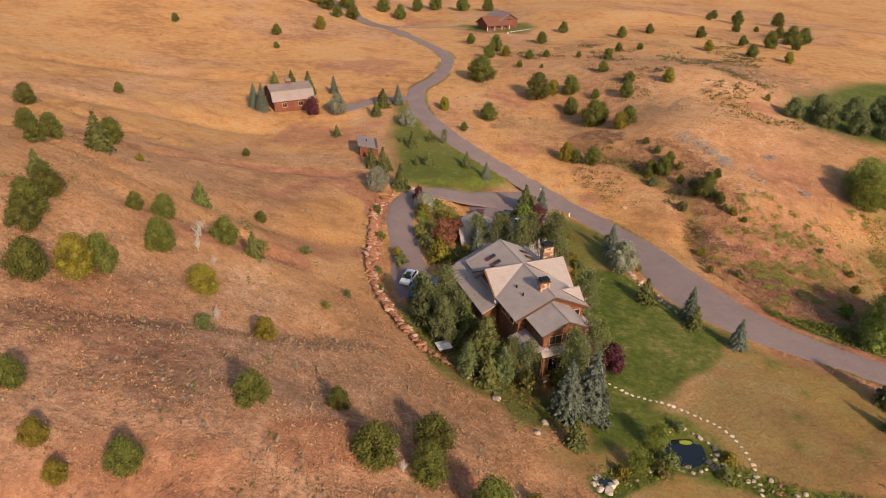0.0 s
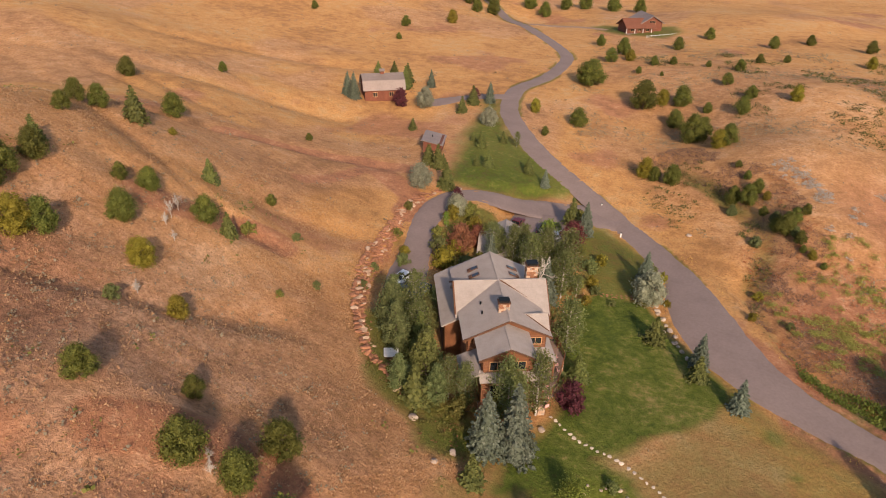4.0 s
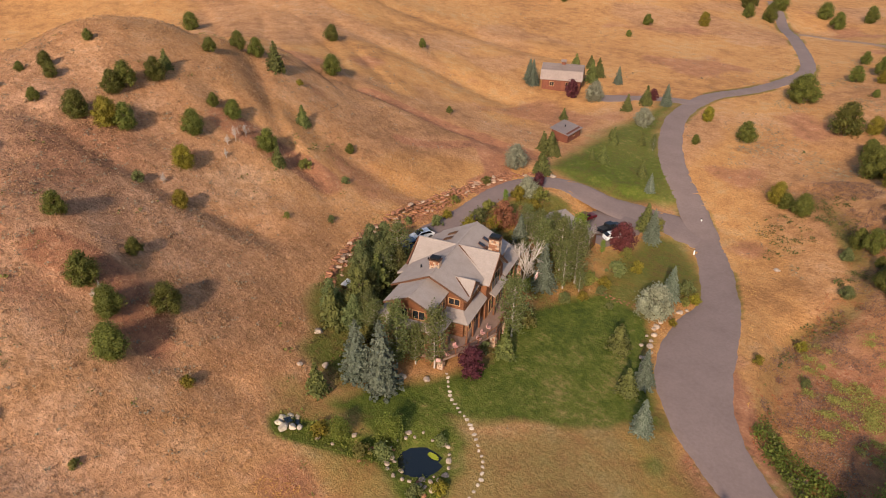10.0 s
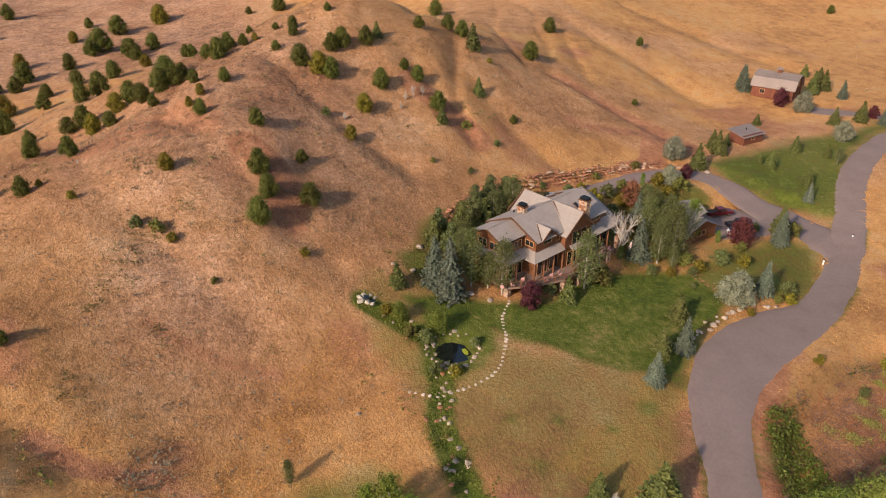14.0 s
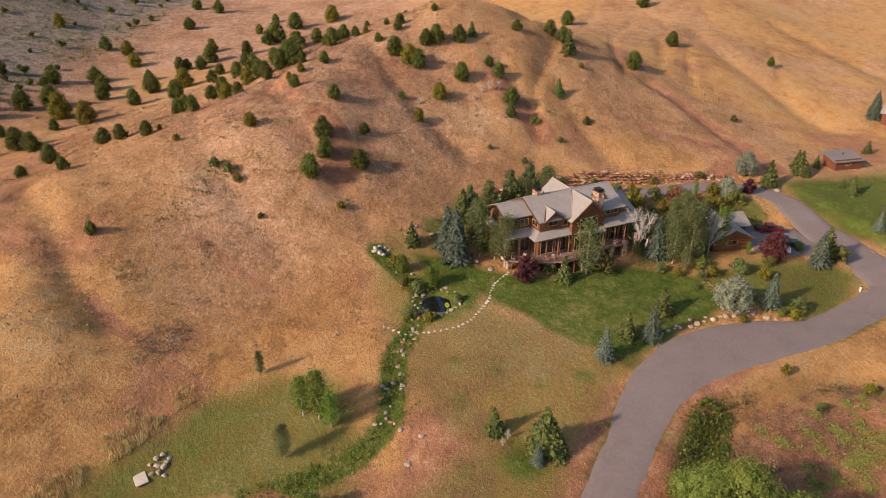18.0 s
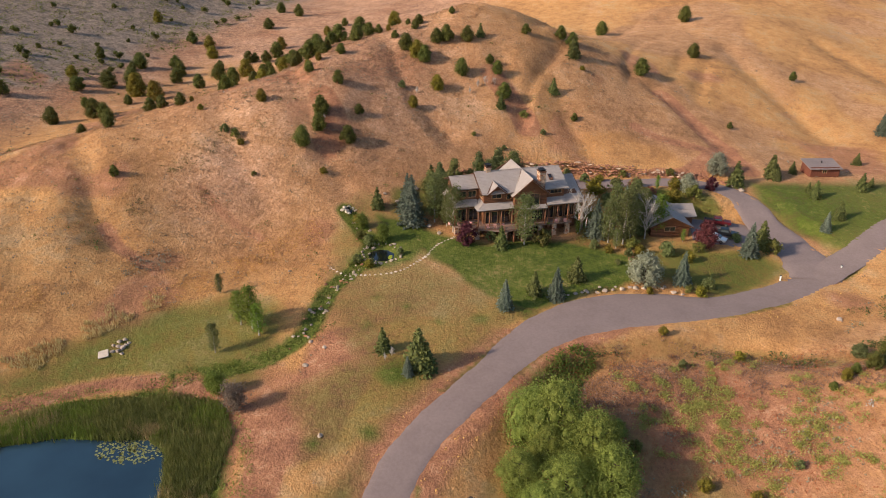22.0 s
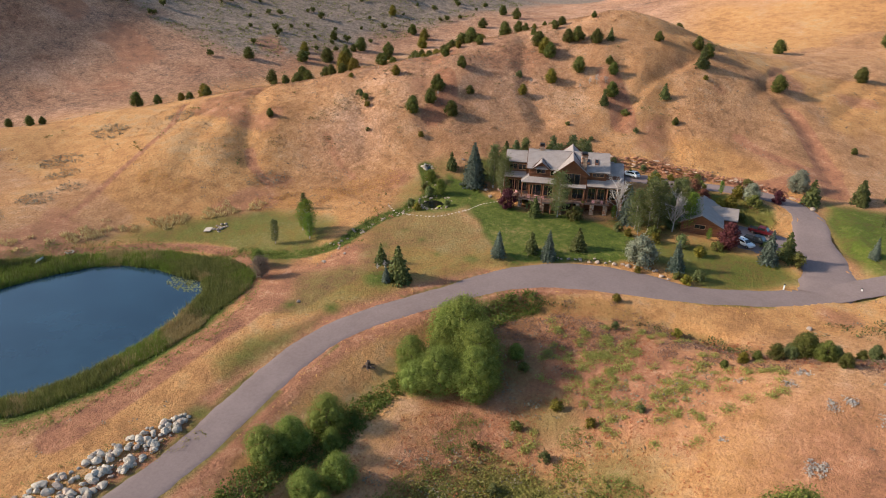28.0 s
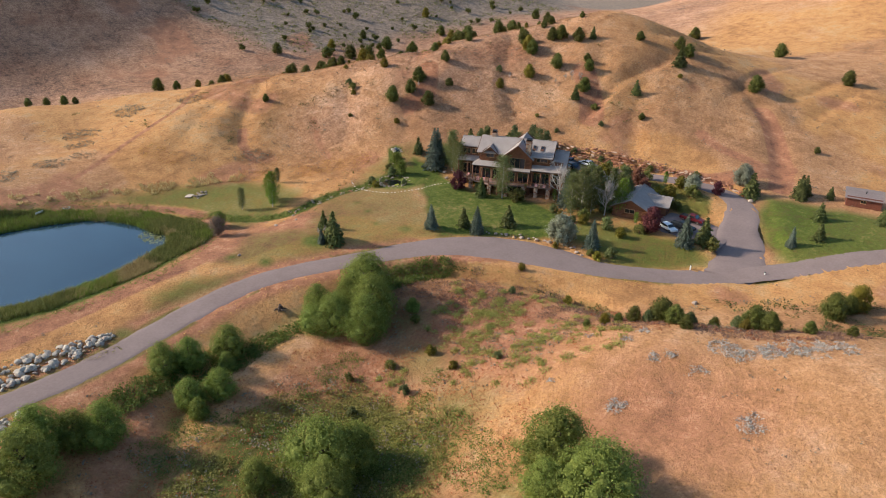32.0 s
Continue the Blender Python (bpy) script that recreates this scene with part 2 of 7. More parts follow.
DARKWILLOW = foliage("dark_willow", (0.06, 0.08, 0.026), (0.16, 0.175, 0.065), (0.29, 0.28, 0.12), 0.3)
LUSH = foliage("lush_green", (0.07, 0.10, 0.015), (0.16, 0.19, 0.03), (0.26, 0.27, 0.06), 0.35)
MEADOWGRASS = foliage("meadow_grass", (0.15, 0.14, 0.028), (0.29, 0.26, 0.06), (0.46, 0.38, 0.12), 0.35)
WEED = foliage("weed", (0.18, 0.16, 0.04), (0.34, 0.29, 0.08), (0.46, 0.39, 0.14), 0.35)
SILVER = foliage("silver_leaf", (0.14, 0.145, 0.09), (0.30, 0.295, 0.20), (0.48, 0.45, 0.33), 0.25)
MAROON = foliage("maroon_leaf", (0.05, 0.014, 0.02), (0.12, 0.03, 0.036), (0.19, 0.055, 0.05), 0.25)
RUSSET = foliage("russet_leaf", (0.10, 0.035, 0.022), (0.24, 0.09, 0.05), (0.34, 0.15, 0.09), 0.2)
PALESAGE = foliage("pale_sagebrush", (0.30, 0.26, 0.22), (0.48, 0.43, 0.37), (0.64, 0.58, 0.51), 0.2)
SAGE = foliage("sagebrush", (0.15, 0.115, 0.075), (0.26, 0.20, 0.135), (0.36, 0.29, 0.205), 0.2)
STRAW = foliage("straw", (0.40, 0.20, 0.06), (0.64, 0.34, 0.10), (0.74, 0.44, 0.16), 0.3)
DRYTUFT = foliage("dry_tuft", (0.27, 0.15, 0.062), (0.42, 0.24, 0.095), (0.52, 0.32, 0.14), 0.3)
HILLTUFT = foliage("hill_tuft", (0.30, 0.165, 0.085), (0.50, 0.29, 0.15), (0.62, 0.40, 0.23), 0.25)
BROWNSCRUB = foliage("brown_scrub", (0.12, 0.066, 0.046), (0.25, 0.14, 0.098), (0.36, 0.22, 0.16), 0.2)
DARKTUFT = foliage("dark_tuft", (0.11, 0.066, 0.04), (0.19, 0.112, 0.064), (0.27, 0.165, 0.095), 0.2)
RUSTGRASS = foliage("rust_grass", (0.28, 0.10, 0.035), (0.50, 0.20, 0.07), (0.60, 0.30, 0.12), 0.3)
PALESTRAW = foliage("pale_straw", (0.34, 0.25, 0.11), (0.58, 0.44, 0.21), (0.72, 0.58, 0.32), 0.35)
DARKSCRUB = foliage("dark_scrub", (0.06, 0.068, 0.018), (0.14, 0.135, 0.038), (0.24, 0.21, 0.07), 0.3)
SCRUB = foliage("green_scrub", (0.09, 0.095, 0.022), (0.20, 0.18, 0.042), (0.32, 0.26, 0.08), 0.3)


def glass_material(name, tint, rough=0.05):
    m, t, b = nodes(name, rough)
    b.inputs["Base Color"].default_value = (*tint, 1)
    b.inputs["Specular IOR Level"].default_value = 0.9
    return m


GLASS = glass_material("dark_glass", (0.02, 0.022, 0.025))


def water_material():
    m, t, b = nodes("pond_water", 0.04)
    c = coord(t)
    t.links.new(ramp(t, noise_tex(t, 0.12, 3, 0.5, c), [(0.3, (0.014, 0.031, 0.050)), (0.7, (0.022, 0.048, 0.072))]), b.inputs["Base Color"])
    b.inputs["Specular IOR Level"].default_value = 0.58
    bump(t, b, noise_tex(t, 1.4, 3, 0.5, c), 0.08, 0.05)
    return m


WATER = water_material()
DARKWATER = glass_material("dark_pool_water", (0.008, 0.010, 0.010), 0.06)
RED_PAINT = plain("red_paint", (0.10, 0.012, 0.016), (0.14, 0.016, 0.02), 1, 0.3, 0.2, 0.02)
BLACK_PAINT = plain("black_paint", (0.012, 0.013, 0.016), (0.02, 0.022, 0.026), 1, 0.25, 0.2, 0.02)
BLUE_PAINT = plain("blue_paint", (0.04, 0.07, 0.12), (0.06, 0.10, 0.16), 1, 0.3, 0.2, 0.02)
CAR_WHITE = plain("white_car_paint", (0.70, 0.70, 0.70), (0.78, 0.78, 0.78), 1, 0.25, 0, 0.02)
RUBBER = plain("rubber", (0.012, 0.012, 0.012), (0.03, 0.03, 0.03), 5, 0.8)
CLOTH_RED = plain("red_cloth", (0.30, 0.05, 0.04), (0.42, 0.09, 0.07), 5, 0.9)
CLOTH_PINK = plain("pale_red_cloth", (0.55, 0.27, 0.24), (0.66, 0.38, 0.34), 5, 0.9)


# ---- helpers ----
def obj(name, verts, faces, mat, parent=None, label="", smooth=False):
    me = bpy.data.meshes.new(name)
    me.from_pydata([tuple(v) for v in verts], [], [tuple(f) for f in faces])
    me.materials.append(mat)
    if smooth:
        me.polygons.foreach_set("use_smooth", [True] * len(me.polygons))
    ob = new(name, me)
    ob.parent = parent
    if label:
        ob["label"] = label
    return ob


def part(name, bm, mat, parent=None, label="", smooth=False):
    me = bpy.data.meshes.new(name)
    bm.to_mesh(me)
    bm.free()
    me.materials.append(mat)
    if smooth:
        me.polygons.foreach_set("use_smooth", [True] * len(me.polygons))
    ob = new(name, me)
    ob.parent = parent
    if label:
        ob["label"] = label
    return ob


def empty(name, m):
    ob = new(name)
    ob.empty_display_size = 0.3
    ob.matrix_basis = m
    return ob


def add_box(bm, x0, x1, y0, y1, z0, z1, bevel=0.0):
    r = bmesh.ops.create_cube(bm, size=1.0, matrix=Matrix.LocRotScale(((x0 + x1) / 2, (y0 + y1) / 2, (z0 + z1) / 2), None, (x1 - x0, y1 - y0, z1 - z0)))
    if bevel:
        es = list({e for v in r["verts"] for e in v.link_edges})
        bmesh.ops.bevel(bm, geom=es, offset=bevel, segments=1, affect="EDGES")


def box(name, x0, x1, y0, y1, z0, z1, mat, parent=None, label="", bevel=0.02):
    bm = bmesh.new()
    add_box(bm, x0, x1, y0, y1, z0, z1, bevel)
    return part(name, bm, mat, parent, label)


def tube(verts, faces, pts, radii, sides=6):
    """Adds a tapered tube along the points."""
    base = len(verts)
    for i, p in enumerate(pts):
        p = Vector(p)
        d = (Vector(pts[min(i + 1, len(pts) - 1)]) - Vector(pts[max(i - 1, 0)])).normalized()
        a = d.orthogonal().normalized()
        b = d.cross(a)
        for k in range(sides):
            w = 2 * math.pi * k / sides
            verts.append(p + (a * math.cos(w) + b * math.sin(w)) * radii[i])
    for i in range(len(pts) - 1):
        for k in range(sides):
            k2 = (k + 1) % sides
            faces.append((base + i * sides + k, base + i * sides + k2, base + (i + 1) * sides + k2, base + (i + 1) * sides + k))
    faces.append(tuple(base + (len(pts) - 1) * sides + k for k in range(sides)))


def smoothstep(a, b, x):
    k = np.clip((x - a) / (b - a), 0, 1)
    return k * k * (3 - 2 * k)


def lattice(x, y, seed=0):
    """Smooth value noise in 0..1 over the plane, one cell a unit."""
    xi, yi = np.floor(x), np.floor(y)
    fx, fy = x - xi, y - yi
    fx, fy = fx * fx * (3 - 2 * fx), fy * fy * (3 - 2 * fy)

    def h(i, j):
        v = np.sin(i * 127.1 + j * 311.7 + seed * 74.7) * 43758.5453
        return v - np.floor(v)
    a, b, c, d = h(xi, yi), h(xi + 1, yi), h(xi, yi + 1), h(xi + 1, yi + 1)
    return (a * (1 - fx) + b * fx) * (1 - fy) + (c * (1 - fx) + d * fx) * fy


def fractal(x, y, cell, octaves=4, seed=0):
    s, w, tot = 0.0, 1.0, 0.0
    for k in range(octaves):
        s = s + w * lattice(x / cell * 2 ** k, y / cell * 2 ** k, seed + k)
        tot += w
        w *= 0.55
    return s / tot


def spline(rows, step=1.0):
    """Points along a smooth curve through the rows, about one a step; further columns glide along."""
    r = np.array(rows, float)
    out = []
    for i in range(len(r) - 1):
        p0, p1, p2, p3 = r[max(i - 1, 0)], r[i], r[i + 1], r[min(i + 2, len(r) - 1)]
        n = max(2, int(np.hypot(*(p2 - p1)[:2]) / step))
        for k in range(n):
            t = k / n
            out.append(0.5 * (2 * p1 + (p2 - p0) * t + (2 * p0 - 5 * p1 + 4 * p2 - p3) * t * t + (3 * p1 - p0 - 3 * p2 + p3) * t ** 3))
    out.append(r[-1])
    return np.array(out)


def inside(poly, x, y):
    """Signed distance to a closed outline: positive inside."""
    poly = np.array(poly, float)
    d = np.full(np.shape(x), 1e9)
    c = np.zeros(np.shape(x), bool)
    for i in range(len(poly)):
        ax, ay = poly[i]
        bx, by = poly[(i + 1) % len(poly)]
        ex, ey = bx - ax, by - ay
        k = np.clip(((x - ax) * ex + (y - ay) * ey) / (ex * ex + ey * ey), 0, 1)
        d = np.minimum(d, np.hypot(x - ax - k * ex, y - ay - k * ey))
        c ^= ((ay > y) != (by > y)) & (x < ex * (y - ay) / (ey if abs(ey) > 1e-9 else 1e-9) + ax)
    return np.where(c, d, -d)


def along(line, x, y):
    """Distance from a polyline, and the index of the nearest of its points."""
    best, idx = np.full(np.shape(x), 1e9), np.zeros(np.shape(x), int)
    for i in range(len(line)):
        d = np.hypot(x - line[i][0], y - line[i][1])
        m = d < best
        best, idx = np.where(m, d, best), np.where(m, i, idx)
    return best, idx


# ---- ground ----
LEVEL = 3.35
RIDGES = [
    (120, 108, 60, -7.51), (-228, -256, 110, 63.2), (-74, 67, 34, 36.71), (-316, 184, 110, 48.38),
    (-48, -300, 60, 20.61), (120, 276, 60, 6.61), (-102, 149, 34, 8.54), (-292, -123, 34, 20.19),
    (-144, 372, 60, 12.05), (89, 394, 34, 5.28), (-346, 54, 34, 11.72), (184, 13, 34, -10.75),
    (-61, -96, 34, 2.77), (-156, -55, 34, -3.11), (96, -108, 60, -3.79), (-216, 156, 60, 3.6),
    (-6, 448, 34, -1.74),
]
WEST_FORMS = [
    (-12, 36, 20, 13.62), (12, 0, 20, 9.21), (-108, 60, 20, -12.2), (36, 156, 20, -4.47),
    (-24, 384, 20, -5.39), (-144, 192, 20, 4.39), (-204, -108, 20, 6.41), (-180, -216, 20, -8.58),
    (-60, 120, 20, 2.76), (-84, 0, 20, 5.91), (36, 36, 20, -3.39), (-48, 180, 20, -3.67),
    (12, 96, 20, -2.18), (-48, 24, 20, -2.17), (-84, 48, 20, -5.58), (-12, 108, 20, -1.05),
]
EAST_FORMS = [
    (84, 24, 20, -5.88), (108, 120, 20, -5.61), (84, 228, 20, 6.95), (96, 168, 20, 3.94),
    (48, -12, 20, 2.56), (204, 348, 20, 3.39), (216, 144, 20, -5.29), (48, 204, 20, -4.6),
    (72, 132, 20, -1.94), (204, 60, 20, -3.41), (60, 264, 20, 2.14), (120, 396, 20, 2.46),
    (60, 180, 20, 2.8),
]
FAR_SLOPE = [(60, -215, 48, 36), (150, -235, 60, 36), (-20, -195, 44, 24), (240, -260, 70, 34), (-40, -255, 60, 22)]
CREST = [(-30, 2, 20, 7.4), (-86, 2, 20, -8.25), (34, -46, 14, 4.56), (10, -94, 30, -3.26), (-54, 34, 14, 5.16), (66, -62, 14, 4.63), (10, -30, 14, 3.6), (50, -94, 14, -3.98), (-46, -54, 20, -3.06), (66, -30, 14, -2.07), (-94, 34, 14, -3.14), (-14, 34, 14, -1.31), (-54, 58, 14, -1.16), (50, -6, 14, 0.95), (34, 18, 14, -1.01), (2, -62, 14, -0.92)]

# the sagebrush knoll across the road
KNOLL = [(72, 166, 13, 1.03), (84, 150, 13, 1.11), (86, 136, 13, 2.57), (62, 192, 16, 3.19), (76, 180, 14, 3.4), (94, 240, 40, -0.9), (84, 164, 13, -3.3), (72, 152, 10, 3.79), (69, 52, 9, -1.4), (-75, 17, 20, 3.4)]
# the back flank of the hill and the basin behind it
FLANK = [(-70, 40, 22, -1.72), (-75, 15, 22, 2.91), (-60, -5, 22, -1.05), (-85, 35, 22, 0.77), (-45, 10, 22, 0.58), (-60, 25, 22, -1.39), (-32, 44, 14, 3.17), (-50, 15, 14, -2.85), (-45, 28, 14, -0.76), (-62, 45, 14, -2.47), (-105, -45, 28, -3.6)]


def swell(x, y):
    z = LEVEL
    for a, b, s, w in RIDGES + WEST_FORMS + EAST_FORMS + FAR_SLOPE + CREST + KNOLL + FLANK:
        z = z + w * np.exp(-((x - a) ** 2 + (y - b) ** 2) / (2 * s * s))
    return z


# road rows: x, y, metres to its left edge and to its right edge, going down the valley
ROAD = spline([(-60, 420, 2.4, 2.4), (-44, 391, 2.4, 2.4), (-30, 361, 2.4, 2.4), (-15.5, 331, 2.5, 2.5), (-3, 305, 2.5, 2.5), (4, 285, 2.5, 2.5),
               (4, 268, 2.5, 2.5), (0.5, 249, 2.6, 2.6), (-6, 233, 2.7, 2.7), (-6.6, 221, 2.7, 2.7), (-5.6, 212, 2.7, 2.7), (-3.5, 203, 2.8, 2.8),
               (3.8, 186.5, 3, 3), (11.6, 174.5, 3, 3), (21.5, 163.5, 2.9, 2.9), (30, 153, 2.9, 2.9)], 1.2)
LOWER = spline([(30, 153, 2.9, 2.9), (36.5, 144, 3, 3.2), (41, 136, 3, 3.3), (44, 129.5, 3.4, 3.6), (46.5, 120, 4.4, 6), (49.7, 109, 4.9, 6.4), (54.5, 100.8, 4.2, 5.3), (60.5, 94.7, 3.6, 4),
                (68, 89.7, 3.1, 3.1), (76, 84.5, 3, 3), (84, 80, 2.9, 2.9), (92, 77.5, 2.9, 2.9), (101, 77, 2.9, 2.9), (112, 77.8, 2.9, 2.9), (124, 79, 2.8, 2.8),
                (137, 78.5, 2.7, 2.7), (160, 75, 2.7, 2.7), (200, 66, 2.7, 2.7), (260, 50, 2.7, 2.7)], 1.2)
DRIVE = spline([(31, 152.4, 4.4, 4.4), (28, 152.8, 5.2, 5.2), (24.5, 153, 5.6, 5.2), (19.5, 152, 5, 5), (14, 150.6, 5, 5), (8, 148.6, 3.8, 3.8), (3, 148, 3.6, 3.6), (-2.4, 145.8, 3.3, 3.3), (-6.2, 141, 2.8, 2.8), (-7.6, 135, 2.8, 2.8),
                (-7.6, 128, 2.7, 2.7), (-6.4, 120, 2.7, 2.7), (-5.4, 112, 3, 3), (-4.4, 105, 3.5, 3.5), (-3, 99.5, 3.2, 3.2)], 1.0)
APRON = spline([(14.4, 148, 6.4, 6.4), (14.2, 142, 6.5, 6.3), (13.8, 136, 6.4, 6.1), (13.2, 131.8, 6, 5.8)], 1.0)
BARNWAY = spline([(-6.5, 222, 3, 3), (-14, 220, 2.4, 2.4), (-22, 214, 2.4, 2.4), (-28, 208, 3.5, 3.5), (-33, 206, 3.6, 3.6)], 1.0)
FARWAY = spline([(-22, 352, 2, 2), (-12, 358, 2, 2), (2, 358, 2, 2), (16, 352, 2, 2)], 1.2)
MAIN = np.concatenate([ROAD[:-1], LOWER])
WAYS = [("road", MAIN), ("driveway", DRIVE), ("driveway", APRON), ("driveway", BARNWAY), ("driveway", FARWAY)]


def profile(line):
    z = swell(line[:, 0], line[:, 1])
    k = 7
    pad = np.concatenate([np.full(k, z[0]), z, np.full(k, z[-1])])
    return np.convolve(pad, np.ones(2 * k + 1) / (2 * k + 1), "valid")


LEVELS = [profile(l) for _, l in WAYS]
for k in range(1, len(WAYS)):
    d, i = along(MAIN, WAYS[k][1][:, 0], WAYS[k][1][:, 1])
    w = smoothstep(4, 34 if k < 3 else 16, d)
    LEVELS[k] = LEVELS[k] * w + LEVELS[0][i] * (1 - w)
d, i = along(DRIVE, APRON[:, 0], APRON[:, 1])
LEVELS[2] = LEVELS[1][i]
POND = [(126, 48), (135, 40), (138, 26), (131, 14), (120, 10), (108, 11.5), (98, 15), (92, 18.5), (88.5, 23), (86.3, 29), (86, 36), (85.3, 42), (87.5, 45.5), (93, 48), (100, 50.2), (108, 51), (117, 51)]
POOL = [(31.2, 64.2), (30.4, 66.4), (31.6, 68.2), (34, 68.6), (35.7, 66.8), (35, 64.4), (33, 63.6)]
POND_Z, POOL_Z = -4.55, 0.05
CREEK = spline([(19.5, 56), (23, 59), (27.5, 62), (31, 64.5), (35, 64), (38, 62.3), (41.5, 61), (46, 59), (53, 58.2), (60, 57.6), (66, 53), (69.5, 45), (73, 38), (80, 36), (86, 36)], 1.0)
DITCH = spline([(40, 186), (50, 172), (57, 160), (60.5, 150), (59.5, 140), (56.7, 130), (57.3, 120), (59.5, 110.6), (66.5, 99.5), (74, 95.5), (82, 93), (94, 91), (106, 91), (118, 95), (130, 104), (150, 118)], 1.5)

# folds in the hill: a line, its half width and its depth
FOLDS = [(((-46, 55), (-38, 58), (-31, 61), (-24, 65.5), (-20, 70), (-14, 76)), 3.0, 1.5), (((10, -9), (17, -4), (26, 2), (33, 6.5), (40, 13)), 3.4, 1.6),
         (((-60, 104), (-50, 103), (-40, 104), (-30, 107), (-18, 112)), 4.0, 1.3), (((-30, 30), (-18, 36), (-8, 40), (4, 48), (12, 54)), 3.5, 1.1),
         (((-66, 128), (-57, 136), (-50, 141.5), (-37, 147), (-24, 150.5)), 3.0, 1.2), (((-45, 88), (-36, 92), (-28, 93)), 2.6, 1.2), (((-20, 15), (-8, 19), (6, 26), (20, 38)), 3.2, 0.9),
         (((-110, 170), (-90, 172), (-66, 180), (-50, 184)), 5.0, 1.6), (((-130, 210), (-105, 222), (-80, 226), (-60, 232)), 5.0, 1.4), (((-15, -20), (0, -14), (14, -10), (40, -4), (55, 4)), 3.0, 0.6)]


def land(x, y):
    """Height of the bare ground."""
    x, y = np.asarray(x, float), np.asarray(y, float)
    z = swell(x, y)
    near = np.exp(-((x - 20) ** 2 + (y - 120) ** 2) / (2 * 260.0 ** 2))
    slope = smoothstep(5, 16, z) * np.exp(-((x + 40) ** 2 + (y - 60) ** 2) / (2 * 90.0 ** 2))
    z = z + (fractal(x, y, 9, 4, 3) - 0.5) * (0.5 + 0.8 * slope) * near
    # gullies that run down the face of the hill
    g = np.abs(lattice((x * 0.35 + y * 0.94) / 13 + 0.4 * lattice(x / 20, y / 20, 9), (x * 0.94 - y * 0.35) / 70, 5) - 0.5)
    z = z - smoothstep(0.16, 0.0, g) * 1.1 * slope
    for rows, w, k in FOLDS:
        d, _ = along(spline(rows, 2.0), x, y)
        z = z - 0.6 * k * np.exp(-(d / (0.8 * w)) ** 2) + 0.2 * k * np.exp(-((d - 2.2 * w) / w) ** 2)
    d, _ = along(DITCH, x, y)
    z = z - 1.5 * np.exp(-(d / 3.6) ** 2)
    d, _ = along(CREEK, x, y)
    z = z - 0.45 * np.exp(-(d / 1.3) ** 2)
    s = inside(POND, x, y)
    flat = smoothstep(-11, -3, s)
    z = z * (1 - flat) + (POND_Z + 0.45) * flat
    z = np.where(s > -2, z - smoothstep(-1.5, 4, s) * 2.2, z)
    s = inside(POOL, x, y)
    z = z * (1 - smoothstep(-3, -0.6, s)) + (POOL_Z + 0.25) * smoothstep(-3, -0.6, s) - 0.9 * smoothstep(-0.6, 0.8, s)
    for (_, line), lev in zip(WAYS, LEVELS):
        m = (x > line[:, 0].min() - 12) & (x < line[:, 0].max() + 12) & (y > line[:, 1].min() - 12) & (y < line[:, 1].max() + 12)
        if not m.any():
            continue
        d, i = along(line, x[m], y[m])
        w = smoothstep(line[i, 2:].max(1) + 5.5, line[i, 2:].max(1) + 1.4, d)
        z[m] = z[m] * (1 - w) + (lev[i] - 0.04) * w
    # no paved strip lies under the ground beside it
    for (_, line), lev in zip(WAYS, LEVELS):
        m = (x > line[:, 0].min() - 8) & (x < line[:, 0].max() + 8) & (y > line[:, 1].min() - 8) & (y < line[:, 1].max() + 8)
        if m.any():
            d, i = along(line, x[m], y[m])
            z[m] = np.where(d < line[i, 2:].min(1) + 0.3, np.minimum(z[m], lev[i] - 0.05), z[m])
    return z


def spread(dense, wide, far):
    """Coordinates that lie close together in the middle and ever wider apart outside."""
    a = list(np.arange(dense[0], dense[1], dense[2]))
    lo, hi, s = a[0], a[-1], dense[2]
    left, right = [], []
    while lo > -far:
        s = wide[2] if lo > wide[0] else s * 1.12
        lo -= s
        left.append(lo)
    s = dense[2]
    while hi < far:
        s = wide[2] if hi < wide[1] else s * 1.12
        hi += s
        right.append(hi)
    return np.array(left[::-1] + a + right)


GX = spread((-75, 145, 1.0), (-170, 210, 2.2), 2600)
GY = spread((-25, 235, 1.0), (-120, 430, 2.2), 2600)
mx, my = np.meshgrid(GX, GY)
mz = land(mx.ravel(), my.ravel()).reshape(mx.shape)


def heights(x, y):
    """Heights of the ground sheet at many places."""
    i = np.clip(np.searchsorted(GX, x) - 1, 0, len(GX) - 2)
    j = np.clip(np.searchsorted(GY, y) - 1, 0, len(GY) - 2)
    fx, fy = (x - GX[i]) / (GX[i + 1] - GX[i]), (y - GY[j]) / (GY[j + 1] - GY[j])
    return (mz[j, i] * (1 - fx) + mz[j, i + 1] * fx) * (1 - fy) + (mz[j + 1, i] * (1 - fx) + mz[j + 1, i + 1] * fx) * fy


def height(x, y):
    """Height of the ground sheet, between its grid points."""
    i = int(np.clip(np.searchsorted(GX, x) - 1, 0, len(GX) - 2))
    j = int(np.clip(np.searchsorted(GY, y) - 1, 0, len(GY) - 2))
    fx, fy = (x - GX[i]) / (GX[i + 1] - GX[i]), (y - GY[j]) / (GY[j + 1] - GY[j])
    return float((mz[j, i] * (1 - fx) + mz[j, i + 1] * fx) * (1 - fy) + (mz[j + 1, i] * (1 - fx) + mz[j + 1, i + 1] * fx) * fy)


